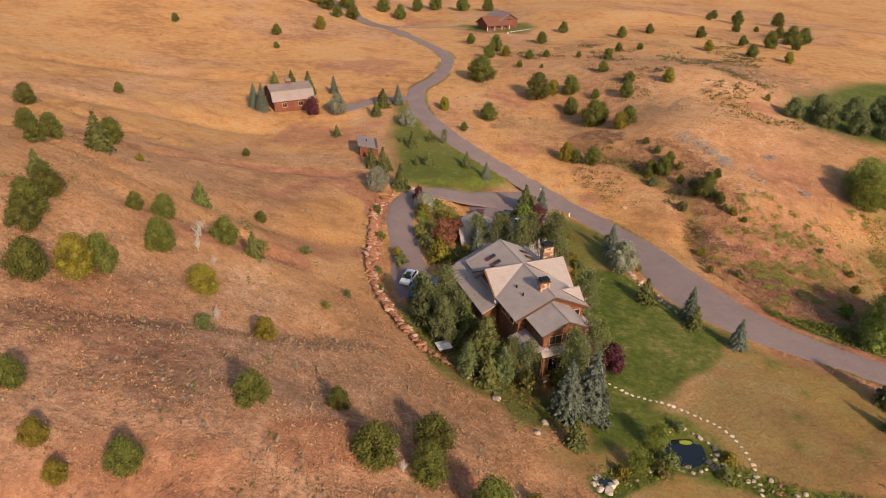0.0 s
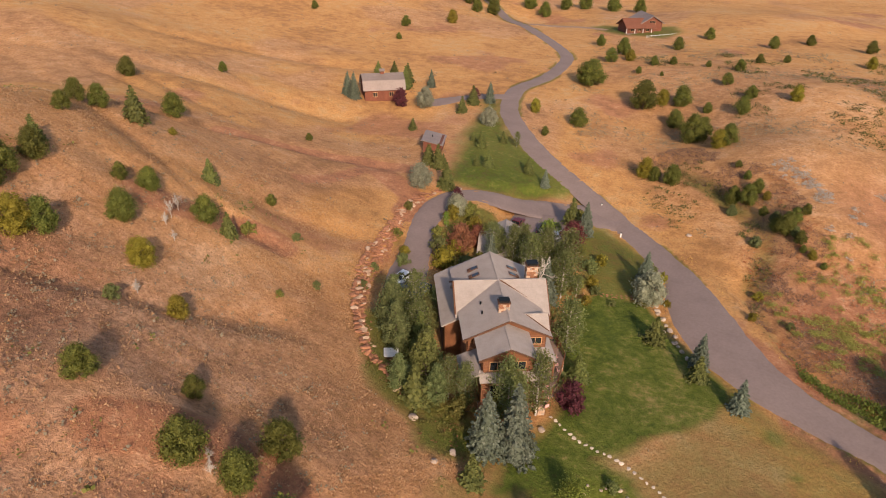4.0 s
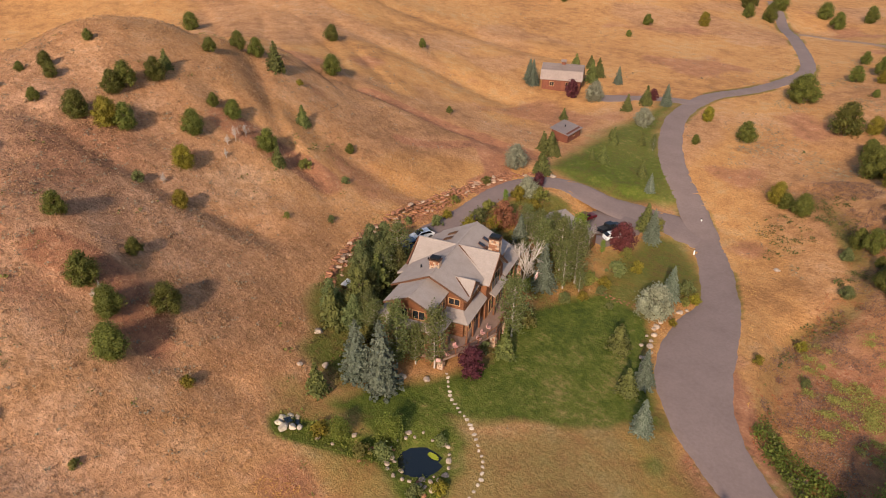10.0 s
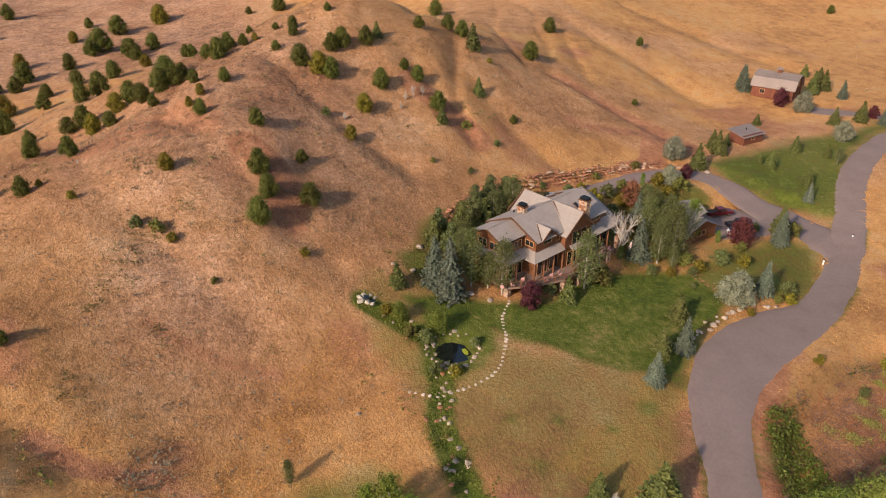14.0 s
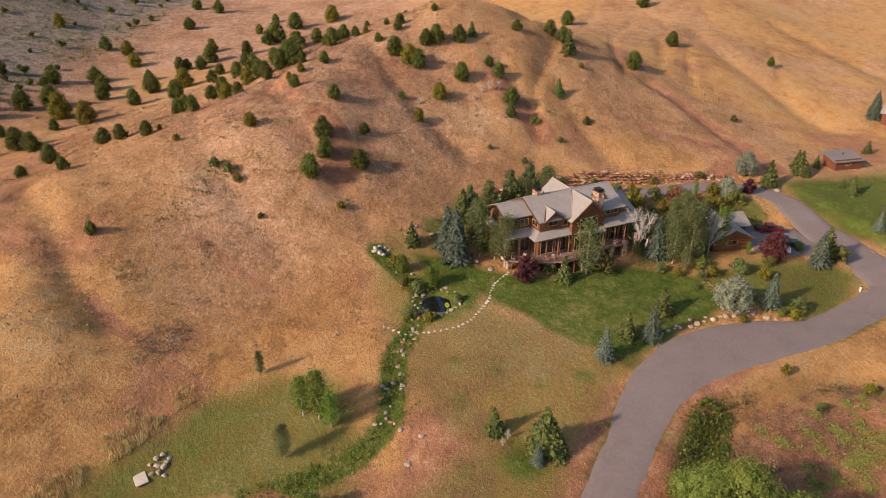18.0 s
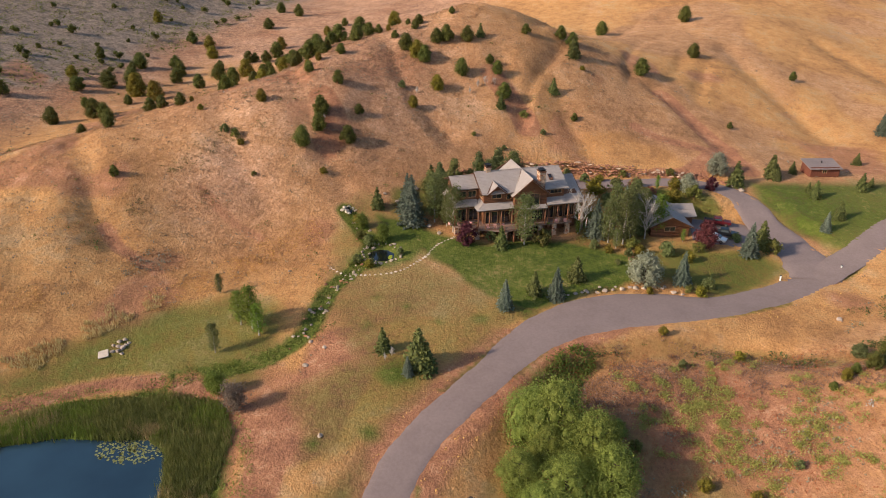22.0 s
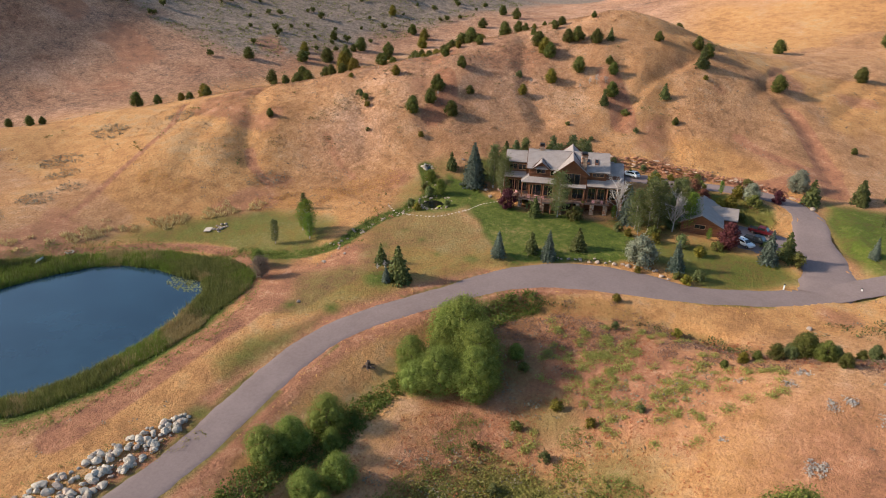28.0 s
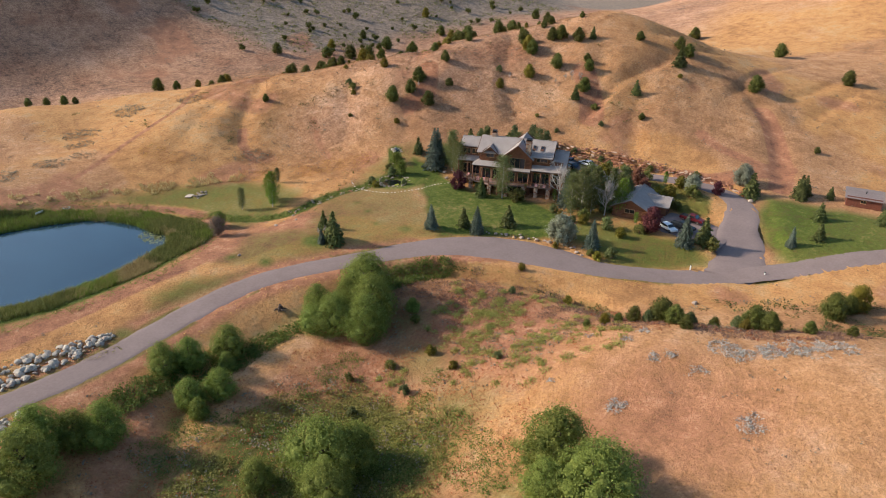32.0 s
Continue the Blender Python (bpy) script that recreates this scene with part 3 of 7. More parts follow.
LAWN = [(23, 62), (26, 69), (30, 71.5), (35, 75), (39, 79), (44, 85), (50, 91), (48.5, 98), (44, 104.5), (40.5, 112), (37, 117), (28, 119.5), (21, 104), (24, 93), (26, 85), (24, 78), (20, 71), (19, 63)]
NORTH_GREEN = [(-9, 149), (6, 152.5), (22, 160), (29, 156.5), (20, 165), (8, 178), (1, 187), (-7, 203), (-9.5, 224), (-14, 222), (-13, 196), (-13, 174)]
ISLAND = [(25, 116), (34, 114.5), (38, 121), (41, 130), (35, 143), (27, 149), (23, 143), (22, 125)]
GARDEN = [(-3, 79), (-6.5, 90), (-4, 97), (2, 107), (10, 113), (20, 113), (24, 106), (16, 107), (6, 99), (3, 88), (10, 78), (19, 72), (20, 66), (12, 65), (4, 72)]
LOOP_BED = [(-4, 120), (-4.4, 134), (-1, 141), (5, 141.5), (6.6, 136), (4, 128), (2, 117)]
POND_GREEN = [(84, 10), (74, 14), (64, 20), (54, 30), (47, 40), (50, 52), (58, 55), (67, 55), (72, 47), (76, 36), (79, 24)]
POOL_LAWN = [(21, 65), (24, 76), (30, 75), (36, 72), (39.5, 68), (39.5, 62), (37, 58.5), (33, 60), (27, 61)]
DRY_LAWN = [(36, 56), (48, 55), (60, 62), (70, 70), (66, 84), (58, 92), (50, 98), (44, 90), (38, 78), (30, 72), (22, 66), (14, 62), (14, 56), (26, 54)]
BANK_GREEN = [(76, 58), (84, 62), (92, 65), (86, 72), (78, 78), (70, 82), (64, 78), (66, 66)]
ROADSIDE_GREEN = [(84, 72), (91, 70), (99, 66), (106, 66), (111, 72), (104, 74), (94, 74.5)]
FAR_GREEN = [(18, 340), (42, 334), (52, 350), (48, 366), (30, 360), (14, 368), (6, 356)]
MEADOW = [(96, 112), (108, 104), (124, 104), (142, 112), (150, 130), (136, 142), (114, 140), (98, 132)]
WOOD_GREEN = [(106, 205), (126, 186), (150, 184), (190, 200), (190, 250), (150, 245), (120, 225)]


def zones(x, y):
    lawn = np.zeros(x.shape)
    wx, wy = x + 5 * (fractal(x, y, 8, 3, 71) - 0.5), y + 5 * (fractal(x, y, 8, 3, 72) - 0.5)
    for poly, soft, amount in ((LAWN, 3.2, 0.93), (NORTH_GREEN, 3.5, 0.76), (ISLAND, 3.0, 0.70), (GARDEN, 2.0, 0.70), (LOOP_BED, 1.5, 0.70), (POND_GREEN, 5.0, 0.68), (DRY_LAWN, 4.0, 0.51), (BANK_GREEN, 4.0, 0.54), (ROADSIDE_GREEN, 4.0, 0.66), (FAR_GREEN, 5.0, 0.7), (MEADOW, 6.0, 0.72), (POOL_LAWN, 2.0, 0.8), (WOOD_GREEN, 8.0, 0.8)):
        lawn = np.maximum(lawn, amount * smoothstep(-soft, soft, inside(poly, wx, wy)))
    for a, b, r, k in ((88, 118, 8, .52), (80, 108, 7, .5), (97, 130, 9, .58), (110, 148, 8, .5), (52, 74, 2.2, 0.7), (56, 80, 2.0, 0.7), (49, 68, 2.4, 0.7), (58, 68, 2.6, 0.7), (62, 72, 2.4, 0.6), (54, 87, 3.5, 0.7), (70, 75, 6.0, 0.8), (83, 73, 2.4, 0.8), (86, 66, 2.0, 0.8), (29, 60, 2.5, 0.6), (46, 74, 2.0, 0.55), (14, 59, 3, .4), (50, 95, 4, .75), (116, 74, 3, .7), (20, 117, 7, .66), (14, 121, 6, .6), (3, 118, 7, .6), (-2, 124, 6, .55), (24, 128, 6, .6), (12, 112, 6, .55), (70, 50, 5, .62), (-9, 104, 3, .5), (-11, 118, 3, .5)):
        lawn = np.maximum(lawn, k * np.exp(-((x - a) ** 2 + (y - b) ** 2) / (2 * (r * 0.75) ** 2)))
    d, _ = along(CREEK, x, y)
    lawn = np.maximum(lawn, 0.95 * smoothstep(3.2, 1.0, d))
    d, _ = along(DITCH, x, y)
    lawn = np.maximum(lawn, (0.2 + 0.45 * fractal(x, y, 14, 2, 21)) * smoothstep(4.5, 1.0, d))
    s = inside(POND, x, y)
    lawn = np.maximum(lawn, 0.9 * smoothstep(-10, -6, s) * (y < 62))
    for line in (ROAD, LOWER):
        d, i = along(line, x, y)
        lawn = np.maximum(lawn, 0.62 * smoothstep(4.6, 3.4, d - 0 * i) * (fractal(x, y, 11, 2, 31) > 0.47))
    soil = 0.62 * smoothstep(0.60, 0.74, fractal(x, y, 26, 3, 41)) * (x > -90)
    for rows, w, k in ((((93, 9), (85.6, 14.6), (81.3, 18.0), (77, 23.3), (74, 29.3), (72.4, 36.8)), 1.3, 1.0), (((72.5, 42), (74.5, 45), (81.3, 54.4), (87.5, 59.9), (94.8, 61.2), (103, 61.1), (115, 61.6), (130, 62.2)), 2.3, 0.99), (((64, 66), (74, 64.5), (84, 63)), 6.0, 0.74),
                       (((-30, 150), (-14, 138), (-12, 130)), 3.0, 0.9), (((45, 63), (56, 63), (66, 63)), 4, .55), (((-57, 136.5), (-50, 141.5), (-37, 147), (-26, 150.3), (-16, 152)), 2.6, 0.95), (((-34, 126), (-30, 134), (-27, 146)), 1.6, 0.8), (((86, -1), (72.4, -5.8), (56, -11.2), (38, -18), (23, -28)), 0.7, 0.8),
                       (((-38, 86), (-31, 92), (-24, 96)), 3.5, 0.75), (((-12, 44), (-4, 49), (2, 48)), 3.0, 0.8), (((36, 10), (41, 16), (44, 24)), 1.2, 0.75), (((20, 24), (26, 32), (30, 40)), 1.0, .6), (((48, 118), (58, 106), (66, 98)), 1.6, .75)):
        d, _ = along(spline(rows, 1.5), x, y)
        worn = k * smoothstep(w + 1.5, w - 0.5, d)
        soil = np.maximum(soil, worn)
        lawn *= 1 - 0.9 * worn * (k > 0.94)
    soil = np.maximum(soil, 0.72 * np.exp(-(((x - 100) / 26) ** 2 + ((y - 112) / 17) ** 2)))
    soil = np.maximum(soil, 0.8 * np.exp(-(((x - 76) / 24) ** 2 + ((y - 124) / 26) ** 2)))
    soil = np.maximum(soil, 0.62 * np.exp(-(((x - 90) / 20) ** 2 + ((y - 160) / 22) ** 2)))
    d, _ = along(LOWER, x, y)
    soil = np.maximum(soil, 0.72 * smoothstep(9, 5, d) * (y < 125) * (x > 55))
    scrub = np.exp(-((x + 32) ** 2 / (2 * 46.0 ** 2) + (y - 42) ** 2 / (2 * 44.0 ** 2))) * 0.86
    scrub = np.maximum(scrub, 0.9 * smoothstep(-20, -75, y + 0.25 * (x + 60)))
    scrub = np.maximum(scrub, 0.85 * smoothstep(-95, -150, x) * smoothstep(110, 50, y))
    scrub = np.maximum(scrub, 0.5 * smoothstep(0.5, 0.65, fractal(x, y, 40, 3, 51)))
    scrub = np.maximum(scrub, 0.78 * np.exp(-(((x - 16) / 24) ** 2 + ((y - 30) / 22) ** 2)))
    lee = np.interp(y, [85, 100, 130, 153, 186, 230, 285, 330], [74, 62, 52, 38, 13, 3, 12, 0])
    scrub = np.maximum(scrub, 0.42 * smoothstep(3, 14, x - lee) * smoothstep(150, 110, x) * smoothstep(84, 100, y) * smoothstep(330, 260, y) * (0.4 + 1.1 * fractal(x, y, 24, 3, 57)))
    return lawn, soil, scrub


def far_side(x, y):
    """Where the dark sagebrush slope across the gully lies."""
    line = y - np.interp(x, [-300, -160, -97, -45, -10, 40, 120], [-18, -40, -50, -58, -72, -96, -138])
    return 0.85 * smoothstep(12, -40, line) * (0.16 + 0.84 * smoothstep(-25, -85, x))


def build_ground():
    ny, nx = mx.shape
    co = np.stack([mx, my, mz], -1).reshape(-1, 3)
    q = np.arange(ny * nx).reshape(ny, nx)
    f = np.stack([q[:-1, :-1], q[:-1, 1:], q[1:, 1:], q[1:, :-1]], -1).reshape(-1, 4)
    me = bpy.data.meshes.new("ground")
    me.vertices.add(len(co))
    me.vertices.foreach_set("co", co.ravel())
    me.loops.add(f.size)
    me.loops.foreach_set("vertex_index", f.ravel().astype(np.int32))
    me.polygons.add(len(f))
    me.polygons.foreach_set("loop_start", np.arange(0, f.size, 4, dtype=np.int32))
    me.polygons.foreach_set("use_smooth", np.ones(len(f), bool))
    me.update(calc_edges=True)
    lawn, soil, scrub = zones(co[:, 0], co[:, 1])
    at = me.attributes.new("zone", "FLOAT_COLOR", "POINT")
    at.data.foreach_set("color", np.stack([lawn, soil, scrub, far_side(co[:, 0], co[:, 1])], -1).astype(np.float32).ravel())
    me.materials.append(GROUND)
    return tagged(new("ground", me), "dry golden grassland hills with watered lawns and red soil", "ground", kind="structure")


build_ground()


def build_way(name, line, lev, mat, lift, label):
    """A paved strip with a slight crown and edges that dip into the ground."""
    n = len(line)
    t = np.gradient(line[:, :2], axis=0)
    t /= np.hypot(t[:, 0], t[:, 1])[:, None]
    nrm = np.stack([-t[:, 1], t[:, 0]], -1)
    cols = (-1.0, -0.985, -0.66, -0.33, 0.0, 0.33, 0.66, 0.985, 1.0)
    verts, faces = [], []
    for i in range(n):
        for c in cols:
            w = line[i, 2] if c > 0 else line[i, 3]
            off = c * w + (0.10 * math.sin(i * 0.9 + c * 2) + 0.08 * math.sin(i * 2.3)) * (abs(c) > 0.9) + (math.copysign(0.35, c) if abs(c) == 1 else 0)
            p = line[i, :2] + nrm[i] * off
            verts.append((p[0], p[1], lev[i] + lift + 0.05 * (1 - c * c) - (0.14 if abs(c) == 1 else 0)))
    m = len(cols)
    for i in range(n - 1):
        for k in range(m - 1):
            faces.append((i * m + k, i * m + k + 1, (i + 1) * m + k + 1, (i + 1) * m + k))
    ob = obj(name, verts, faces, mat, smooth=True)
    return tagged(ob, label, "road" if name == "road" else "driveway", kind="structure")


for k, ((name, line), lev) in enumerate(zip(WAYS, LEVELS)):
    build_way(name, line, lev, ASPHALT if k < 4 else GRAVEL, 0.0 + 0.006 * k, "greyish mauve paved private road through the valley" if name == "road" else "greyish paved driveway branching from the road")


def build_water(name, outline, z, label, mat=WATER):
    sm = spline([(*p, 0) for p in outline + outline[:1]], 0.7)[:-1, :2]
    c = sm.mean(0)
    sm = c + (sm - c) * (1 + 1.2 / np.hypot(*(sm - c).T).mean())
    ob = obj(name, [(p[0], p[1], z) for p in sm], [tuple(range(len(sm)))], mat)
    tagged(ob, label, "pond", kind="structure")


build_water("water_pond", POND, POND_Z, "still dark blue pond ringed with green reeds")
build_water("water_pool", POOL, POOL_Z, "small dark garden pool edged with rocks", DARKWATER)


# ---- plants ----
def leaf_mesh(name, pts, nrm, size, mat, rng, core=None, stretch=1.0):
    """Many small folded leaf cards at the points, facing roughly along the normals, with an optional core of points and faces."""
    n = len(pts)
    nrm = nrm + rng.normal(0, 0.55, (n, 3))
    nrm /= np.linalg.norm(nrm, axis=1)[:, None]
    a = np.cross(nrm, rng.normal(0, 1, (n, 3)))
    a /= np.linalg.norm(a, axis=1)[:, None]
    b = np.cross(nrm, a)
    s = size * rng.uniform(0.6, 1.35, (n, 1))
    v = np.stack([pts - a * s * 0.5 - b * s * 0.22, pts - b * s * 0.55 * stretch + nrm * s * 0.1, pts + a * s * 0.55 - b * s * 0.1, pts + b * s * 0.5 * stretch + nrm * s * 0.16], 1).reshape(-1, 3)
    f = np.arange(4 * n).reshape(-1, 4)
    verts, faces = v.tolist(), f.tolist()
    if core:
        o = len(verts)
        verts += [tuple(p) for p in core[0]]
        faces += [tuple(i + o for i in q) for q in core[1]]
    me = bpy.data.meshes.new(name)
    me.from_pydata(verts, [], faces)
    me.materials.append(mat)
    return me


def lobes_cloud(rng, lobes, count, rough=0.22):
    """Points and outward normals over a heap of round lobes (x, y, z, radius), those inside other lobes left out."""
    L = np.array(lobes)
    w = L[:, 3] ** 2
    k = rng.choice(len(L), count * 2, p=w / w.sum())
    d = rng.normal(0, 1, (count * 2, 3))
    d /= np.linalg.norm(d, axis=1)[:, None]
    r = L[k, 3:4] * (1 - 0.35 * rng.random((count * 2, 1)) ** 2.2) * (1 + rough * rng.normal(0, 1, (count * 2, 1)))
    p = L[k, :3] + d * r
    dist = np.linalg.norm(p[:, None, :] - L[None, :, :3], axis=2) / L[None, :, 3]
    dist[np.arange(len(p)), k] = 9
    keep = dist.min(1) > 0.72
    return p[keep][:count], d[keep][:count]


def core_of(lobes, shrink=0.72):
    verts, faces = [], []
    for x, y, z, r in lobes:
        o = len(verts)
        rings, seg = 4, 7
        for i in range(rings + 1):
            a = math.pi * i / rings
            for k in range(seg):
                w = 2 * math.pi * (k + 0.5 * (i % 2)) / seg
                q = r * shrink * (0.9 + 0.2 * math.sin(7 * w + 3 * a + x))
                verts.append((x + q * math.sin(a) * math.cos(w), y + q * math.sin(a) * math.sin(w), z + q * math.cos(a)))
        for i in range(rings):
            for k in range(seg):
                k2 = (k + 1) % seg
                faces.append((o + i * seg + k, o + (i + 1) * seg + k, o + (i + 1) * seg + k2, o + i * seg + k2))
    return verts, faces


def make_tree(name, crown_me, trunk_vf, bark, label, category, group, smooth=True):
    root = empty(name, pose(0, 0, -500))
    obj("trunk", trunk_vf[0], trunk_vf[1], bark, root, smooth=smooth)
    if crown_me:
        c = new("crown", crown_me)
        c.parent = root
    return tagged(root, label, category, group)


def trunk_limbs(rng, h, r, lobes, bare=0.0, sides=6):
    verts, faces = [], []
    top = h * 0.8
    pts = [(0, 0, -0.6)] + [(rng.normal(0, 0.012) * h, rng.normal(0, 0.012) * h, top * k / 5) for k in range(1, 6)]
    tube(verts, faces, pts, [r * 1.25, r, r * 0.85, r * 0.65, r * 0.45, r * 0.2], sides)
    for x, y, z, q in lobes:
        z0 = max(0.12 * h, min(z - 0.35 * math.hypot(x, y) - q * 0.3, top * 0.95))
        o = len(verts)
        tube(verts, faces, [(0, 0, z0), (x * 0.5, y * 0.5, (z0 + z) / 2 - 0.05), (x, y, z)], [r * 0.45, r * 0.28, r * 0.08], 4)
        faces.append((min(5, max(1, round(z0 / top * 5))) * sides, o, o + 1))
    return verts, faces


def round_tree(name, h, width, mat, bark, label, category, group, seed, n_lobes=16, leaves=1500, leaf=0.3, base=0.12, taper=0.6, core=0.72):
    """A leafy crown heaped of many lobes; taper narrows it towards the top."""
    rng = np.random.default_rng(seed)
    lobes = []
    for k in range(n_lobes):
        f = (k + 0.5) / n_lobes
        z = h * (base + (1 - base) * f)
        prof = min(1.0, 0.62 + 1.3 * f) * (1 - max(0.0, f - 0.35) / 0.65 * taper) * math.sqrt(max(0.0, 1 - f ** 4))
        a = k * 2.4 + rng.uniform(-0.5, 0.5)
        q = width * rng.choice((0.11, 0.15, 0.19, 0.25)) * rng.uniform(0.9, 1.15) * (1.0 - 0.25 * f)
        d = max(0.0, width / 2 * prof - q * 0.85) * rng.uniform(0.7, 1.08)
        lobes.append((d * math.cos(a), d * math.sin(a), min(z, h - q * 0.8), q))
    p, nr = lobes_cloud(rng, lobes, leaves)
    p[:, 2] = np.maximum(p[:, 2], 0.05)
    me = leaf_mesh("crown", p, nr, leaf, mat, rng, core_of(lobes, core) if core else None)
    return make_tree(name, me, trunk_limbs(rng, h, h * 0.022 + 0.05, lobes), bark, label, category, group)


def conifer(name, h, width, mat, label, group, seed, tiers=15, leaf=0.34, per=34):
    """A spruce: drooping whorls of boughs round a straight trunk, each bough a spray of needle tufts."""
    rng = np.random.default_rng(seed)
    pts, nrm = [], []
    verts, faces = [], []
    tube(verts, faces, [(0, 0, -0.5), (0, 0, h * 0.5), (0, 0, h * 0.98)], [h * 0.02 + 0.03, h * 0.012, 0.01], 6)
    for i in range(tiers):
        f = i / (tiers - 1)
        z = h * (0.04 + 0.93 * f)
        reach = width / 2 * (1 - f) ** 0.85 + 0.12
        nb = max(5, int(11 * (1 - f) + 4))
        for k in range(nb):
            a = 2 * math.pi * (k + rng.uniform(-0.3, 0.3)) / nb + i * 0.7
            L = reach * rng.uniform(0.78, 1.1)
            d = np.array([math.cos(a), math.sin(a), -0.25])
            o = len(verts)
            tube(verts, faces, [(0, 0, z), (d[0] * L, d[1] * L, z - 0.22 * L)], [0.03, 0.008], 3)
            faces.append((6 if z < h * 0.75 else 12, o, o + 1))
            m = max(4, int(per * L / (width / 2) * 0.55) + 3)
            s = rng.random(m) ** 0.7
            side = np.array([-math.sin(a), math.cos(a), 0])
            p = d[None, :] * (L * s)[:, None] + side[None, :] * (rng.normal(0, 0.13, m) * L * (1.15 - s))[:, None]
            p[:, 2] = z - 0.24 * L * s + 0.10 * L * s ** 2 + rng.normal(0, 0.06, m)
            pts.append(p)
            q = np.tile(np.array([d[0] * 0.5, d[1] * 0.5, 0.8]), (m, 1))
            nrm.append(q)
    p, q = np.concatenate(pts), np.concatenate(nrm)
    cv, cf = [], []
    seg = 8
    for i in range(8):
        f = i / 7
        for k in range(seg):
            w = 2 * math.pi * k / seg
            r = width / 2 * 0.62 * (1 - f) ** 0.9 * (1 + 0.18 * math.sin(5 * w + 9 * f))
            cv.append((r * math.cos(w), r * math.sin(w), h * (0.06 + 0.85 * f)))
    for i in range(7):
        for k in range(seg):
            cf.append((i * seg + k, i * seg + (k + 1) % seg, (i + 1) * seg + (k + 1) % seg, (i + 1) * seg + k))
    me = leaf_mesh("crown", p, q, leaf, mat, rng, (cv, cf), 1.5)
    return make_tree(name, me, (verts, faces), BARK, label, "tree", group)


def bare_tree(name, h, seed, label, group):
    rng = np.random.default_rng(seed)
    verts, faces = [], []

    def grow(p, d, L, r, depth, root_v=None):
        q = p + d * L
        o = len(verts)
        if root_v is not None:
            faces.append((root_v, o, o + 1))
        tube(verts, faces, [p, (p + q) / 2 + Vector(rng.normal(0, 0.05 * L, 3)), q], [r, r * 0.8, r * 0.55], 4)
        if depth:
            for _ in range((7, 5, 4, 5, 0)[4 - depth]):
                nd = (d + Vector(rng.normal(0, 0.5, 3)) + Vector((0, 0, 0.28))).normalized()
                grow(p + d * L * rng.uniform(0.35, 1.0), nd, L * rng.uniform(0.45, 0.75), r * 0.55, depth - 1, o + 4)
    grow(Vector((0, 0, -0.2)), Vector((0, 0, 1)), h * 0.4, h * 0.012 + 0.03, 4)
    root = empty(name, pose(0, 0, -500))
    obj("trunk", verts, faces, PALEBARK, root)
    return tagged(root, label, "tree", group)


plant_rng = random.Random(7)


def plant(kinds, rows, ref):
    """Sets a copy of one of the kinds at each row (x, y, height); ref is the height at which they were made."""
    for k, (x, y, h) in enumerate(rows):
        src = kinds[(k * 7 + k // 3) % len(kinds)]
        s = h / ref
        c = copy_thing(src, pose(x, y, height(x, y) - 0.05, 0, 0, plant_rng.uniform(0, 360)))
        c.matrix_basis = c.matrix_basis @ Matrix.Diagonal((s * plant_rng.uniform(0.92, 1.1), s * plant_rng.uniform(0.92, 1.1), s, 1))


def discard(kinds):
    for src in kinds:
        for o in (*src.children_recursive, src):
            bpy.data.objects.remove(o)


junipers = [round_tree("juniper", 4, 4.3, JUNIPER if k != 3 else OLIVEGREEN, BARK, "dark green bushy juniper on the dry hillside" if k != 3 else "yellowish green juniper on the dry hillside", "tree", "junipers", 10 + k, 22, 4600, 0.155, 0.08, 0.5) for k in range(4)]
J_FACE = [(-17, 47, 3.4), (-7, 30, 2.9), (4.6, 43, 5.6), (-1, 45.5, 4.1), (-5.8, 45, 4.5), (-0.5, 52.6, 4.2), (-10.4, 53.5, 2.6), (-29, 71.3, 3.9), (-36, 77.3, 4.4), (-38.8, 87.2, 3.5), (-41.7, 84.9, 2.6), (-38.4, 66.7, 5.4), (-48.2, 72, 5.6), (-40, 64.3, 4.6),
          (-42.8, 61, 4.4), (-65.6, 131.6, 4.9), (-31.2, 108.8, 2.1), (-64.8, 109.5, 4.2), (-66.4, 106, 4.0), (-20.6, 65.7, 2.9), (-94, 154, 4.6), (-54.4, 62, 2.6), (-31.5, 89.4, 4.2), (-87.2, 186, 3.0), (-59, 95, 3.0), (-31.2, 38.4, 2.2), (-24.4, 37.6, 3.0), (-35.6, 43.7, 2.8), (-49, 78, 4.2), (23, 6.4, 2.4), (-45.6, 155, 1.9)]
J_RIDGE = [(-95.1, 14.9, 6.3), (-53.1, 21.2, 4.2), (-53.5, 24.3, 4.6), (-48.5, 26.8, 4.1), (-38.4, 29.1, 2.7), (-56.3, 10.2, 3.9), (-55.9, 13.7, 4.8), (-47.6, 16, 4.1), (-46.2, 19.7, 3.1), (-48.7, 2.9, 4.2), (-62.5, 0.8, 3.2), (-25, 13.5, 3.8), (-11.1, 7, 3.2), (-12.3, 9.6, 1.3), (-47.7, 31.1, 4.8), (-51.4, 32.7, 5.3),
           (-48.4, 34.1, 4), (-50.7, 36, 3.1), (-39.8, 37.7, 2.9), (-28.6, 35.8, 1.9), (-60.9, 42.4, 3.2), (-53.3, 44.4, 4.5), (-58.9, 47.3, 3.8), (-56.8, 50.6, 2.7), (-67, 53.5, 1.8), (-57.5, 53.5, 1.8), (-60.8, 59.1, 1.7), (-58.3, 62.8, 2.7), (-62.2, 72.3, 2.1), (-47.3, 69.1, 4), (-48.9, 56.8, 2.2), (-106.1, -11.3, 6.2),
           (-83.5, -7.8, 5.6), (-18.3, -17.9, 4.2), (-18.5, -5.3, 3.6), (-14.6, 0.1, 3.4), (1.3, -6, 2.7), (-9.1, -54.2, 5), (-1.5, -53.4, 3.4)]
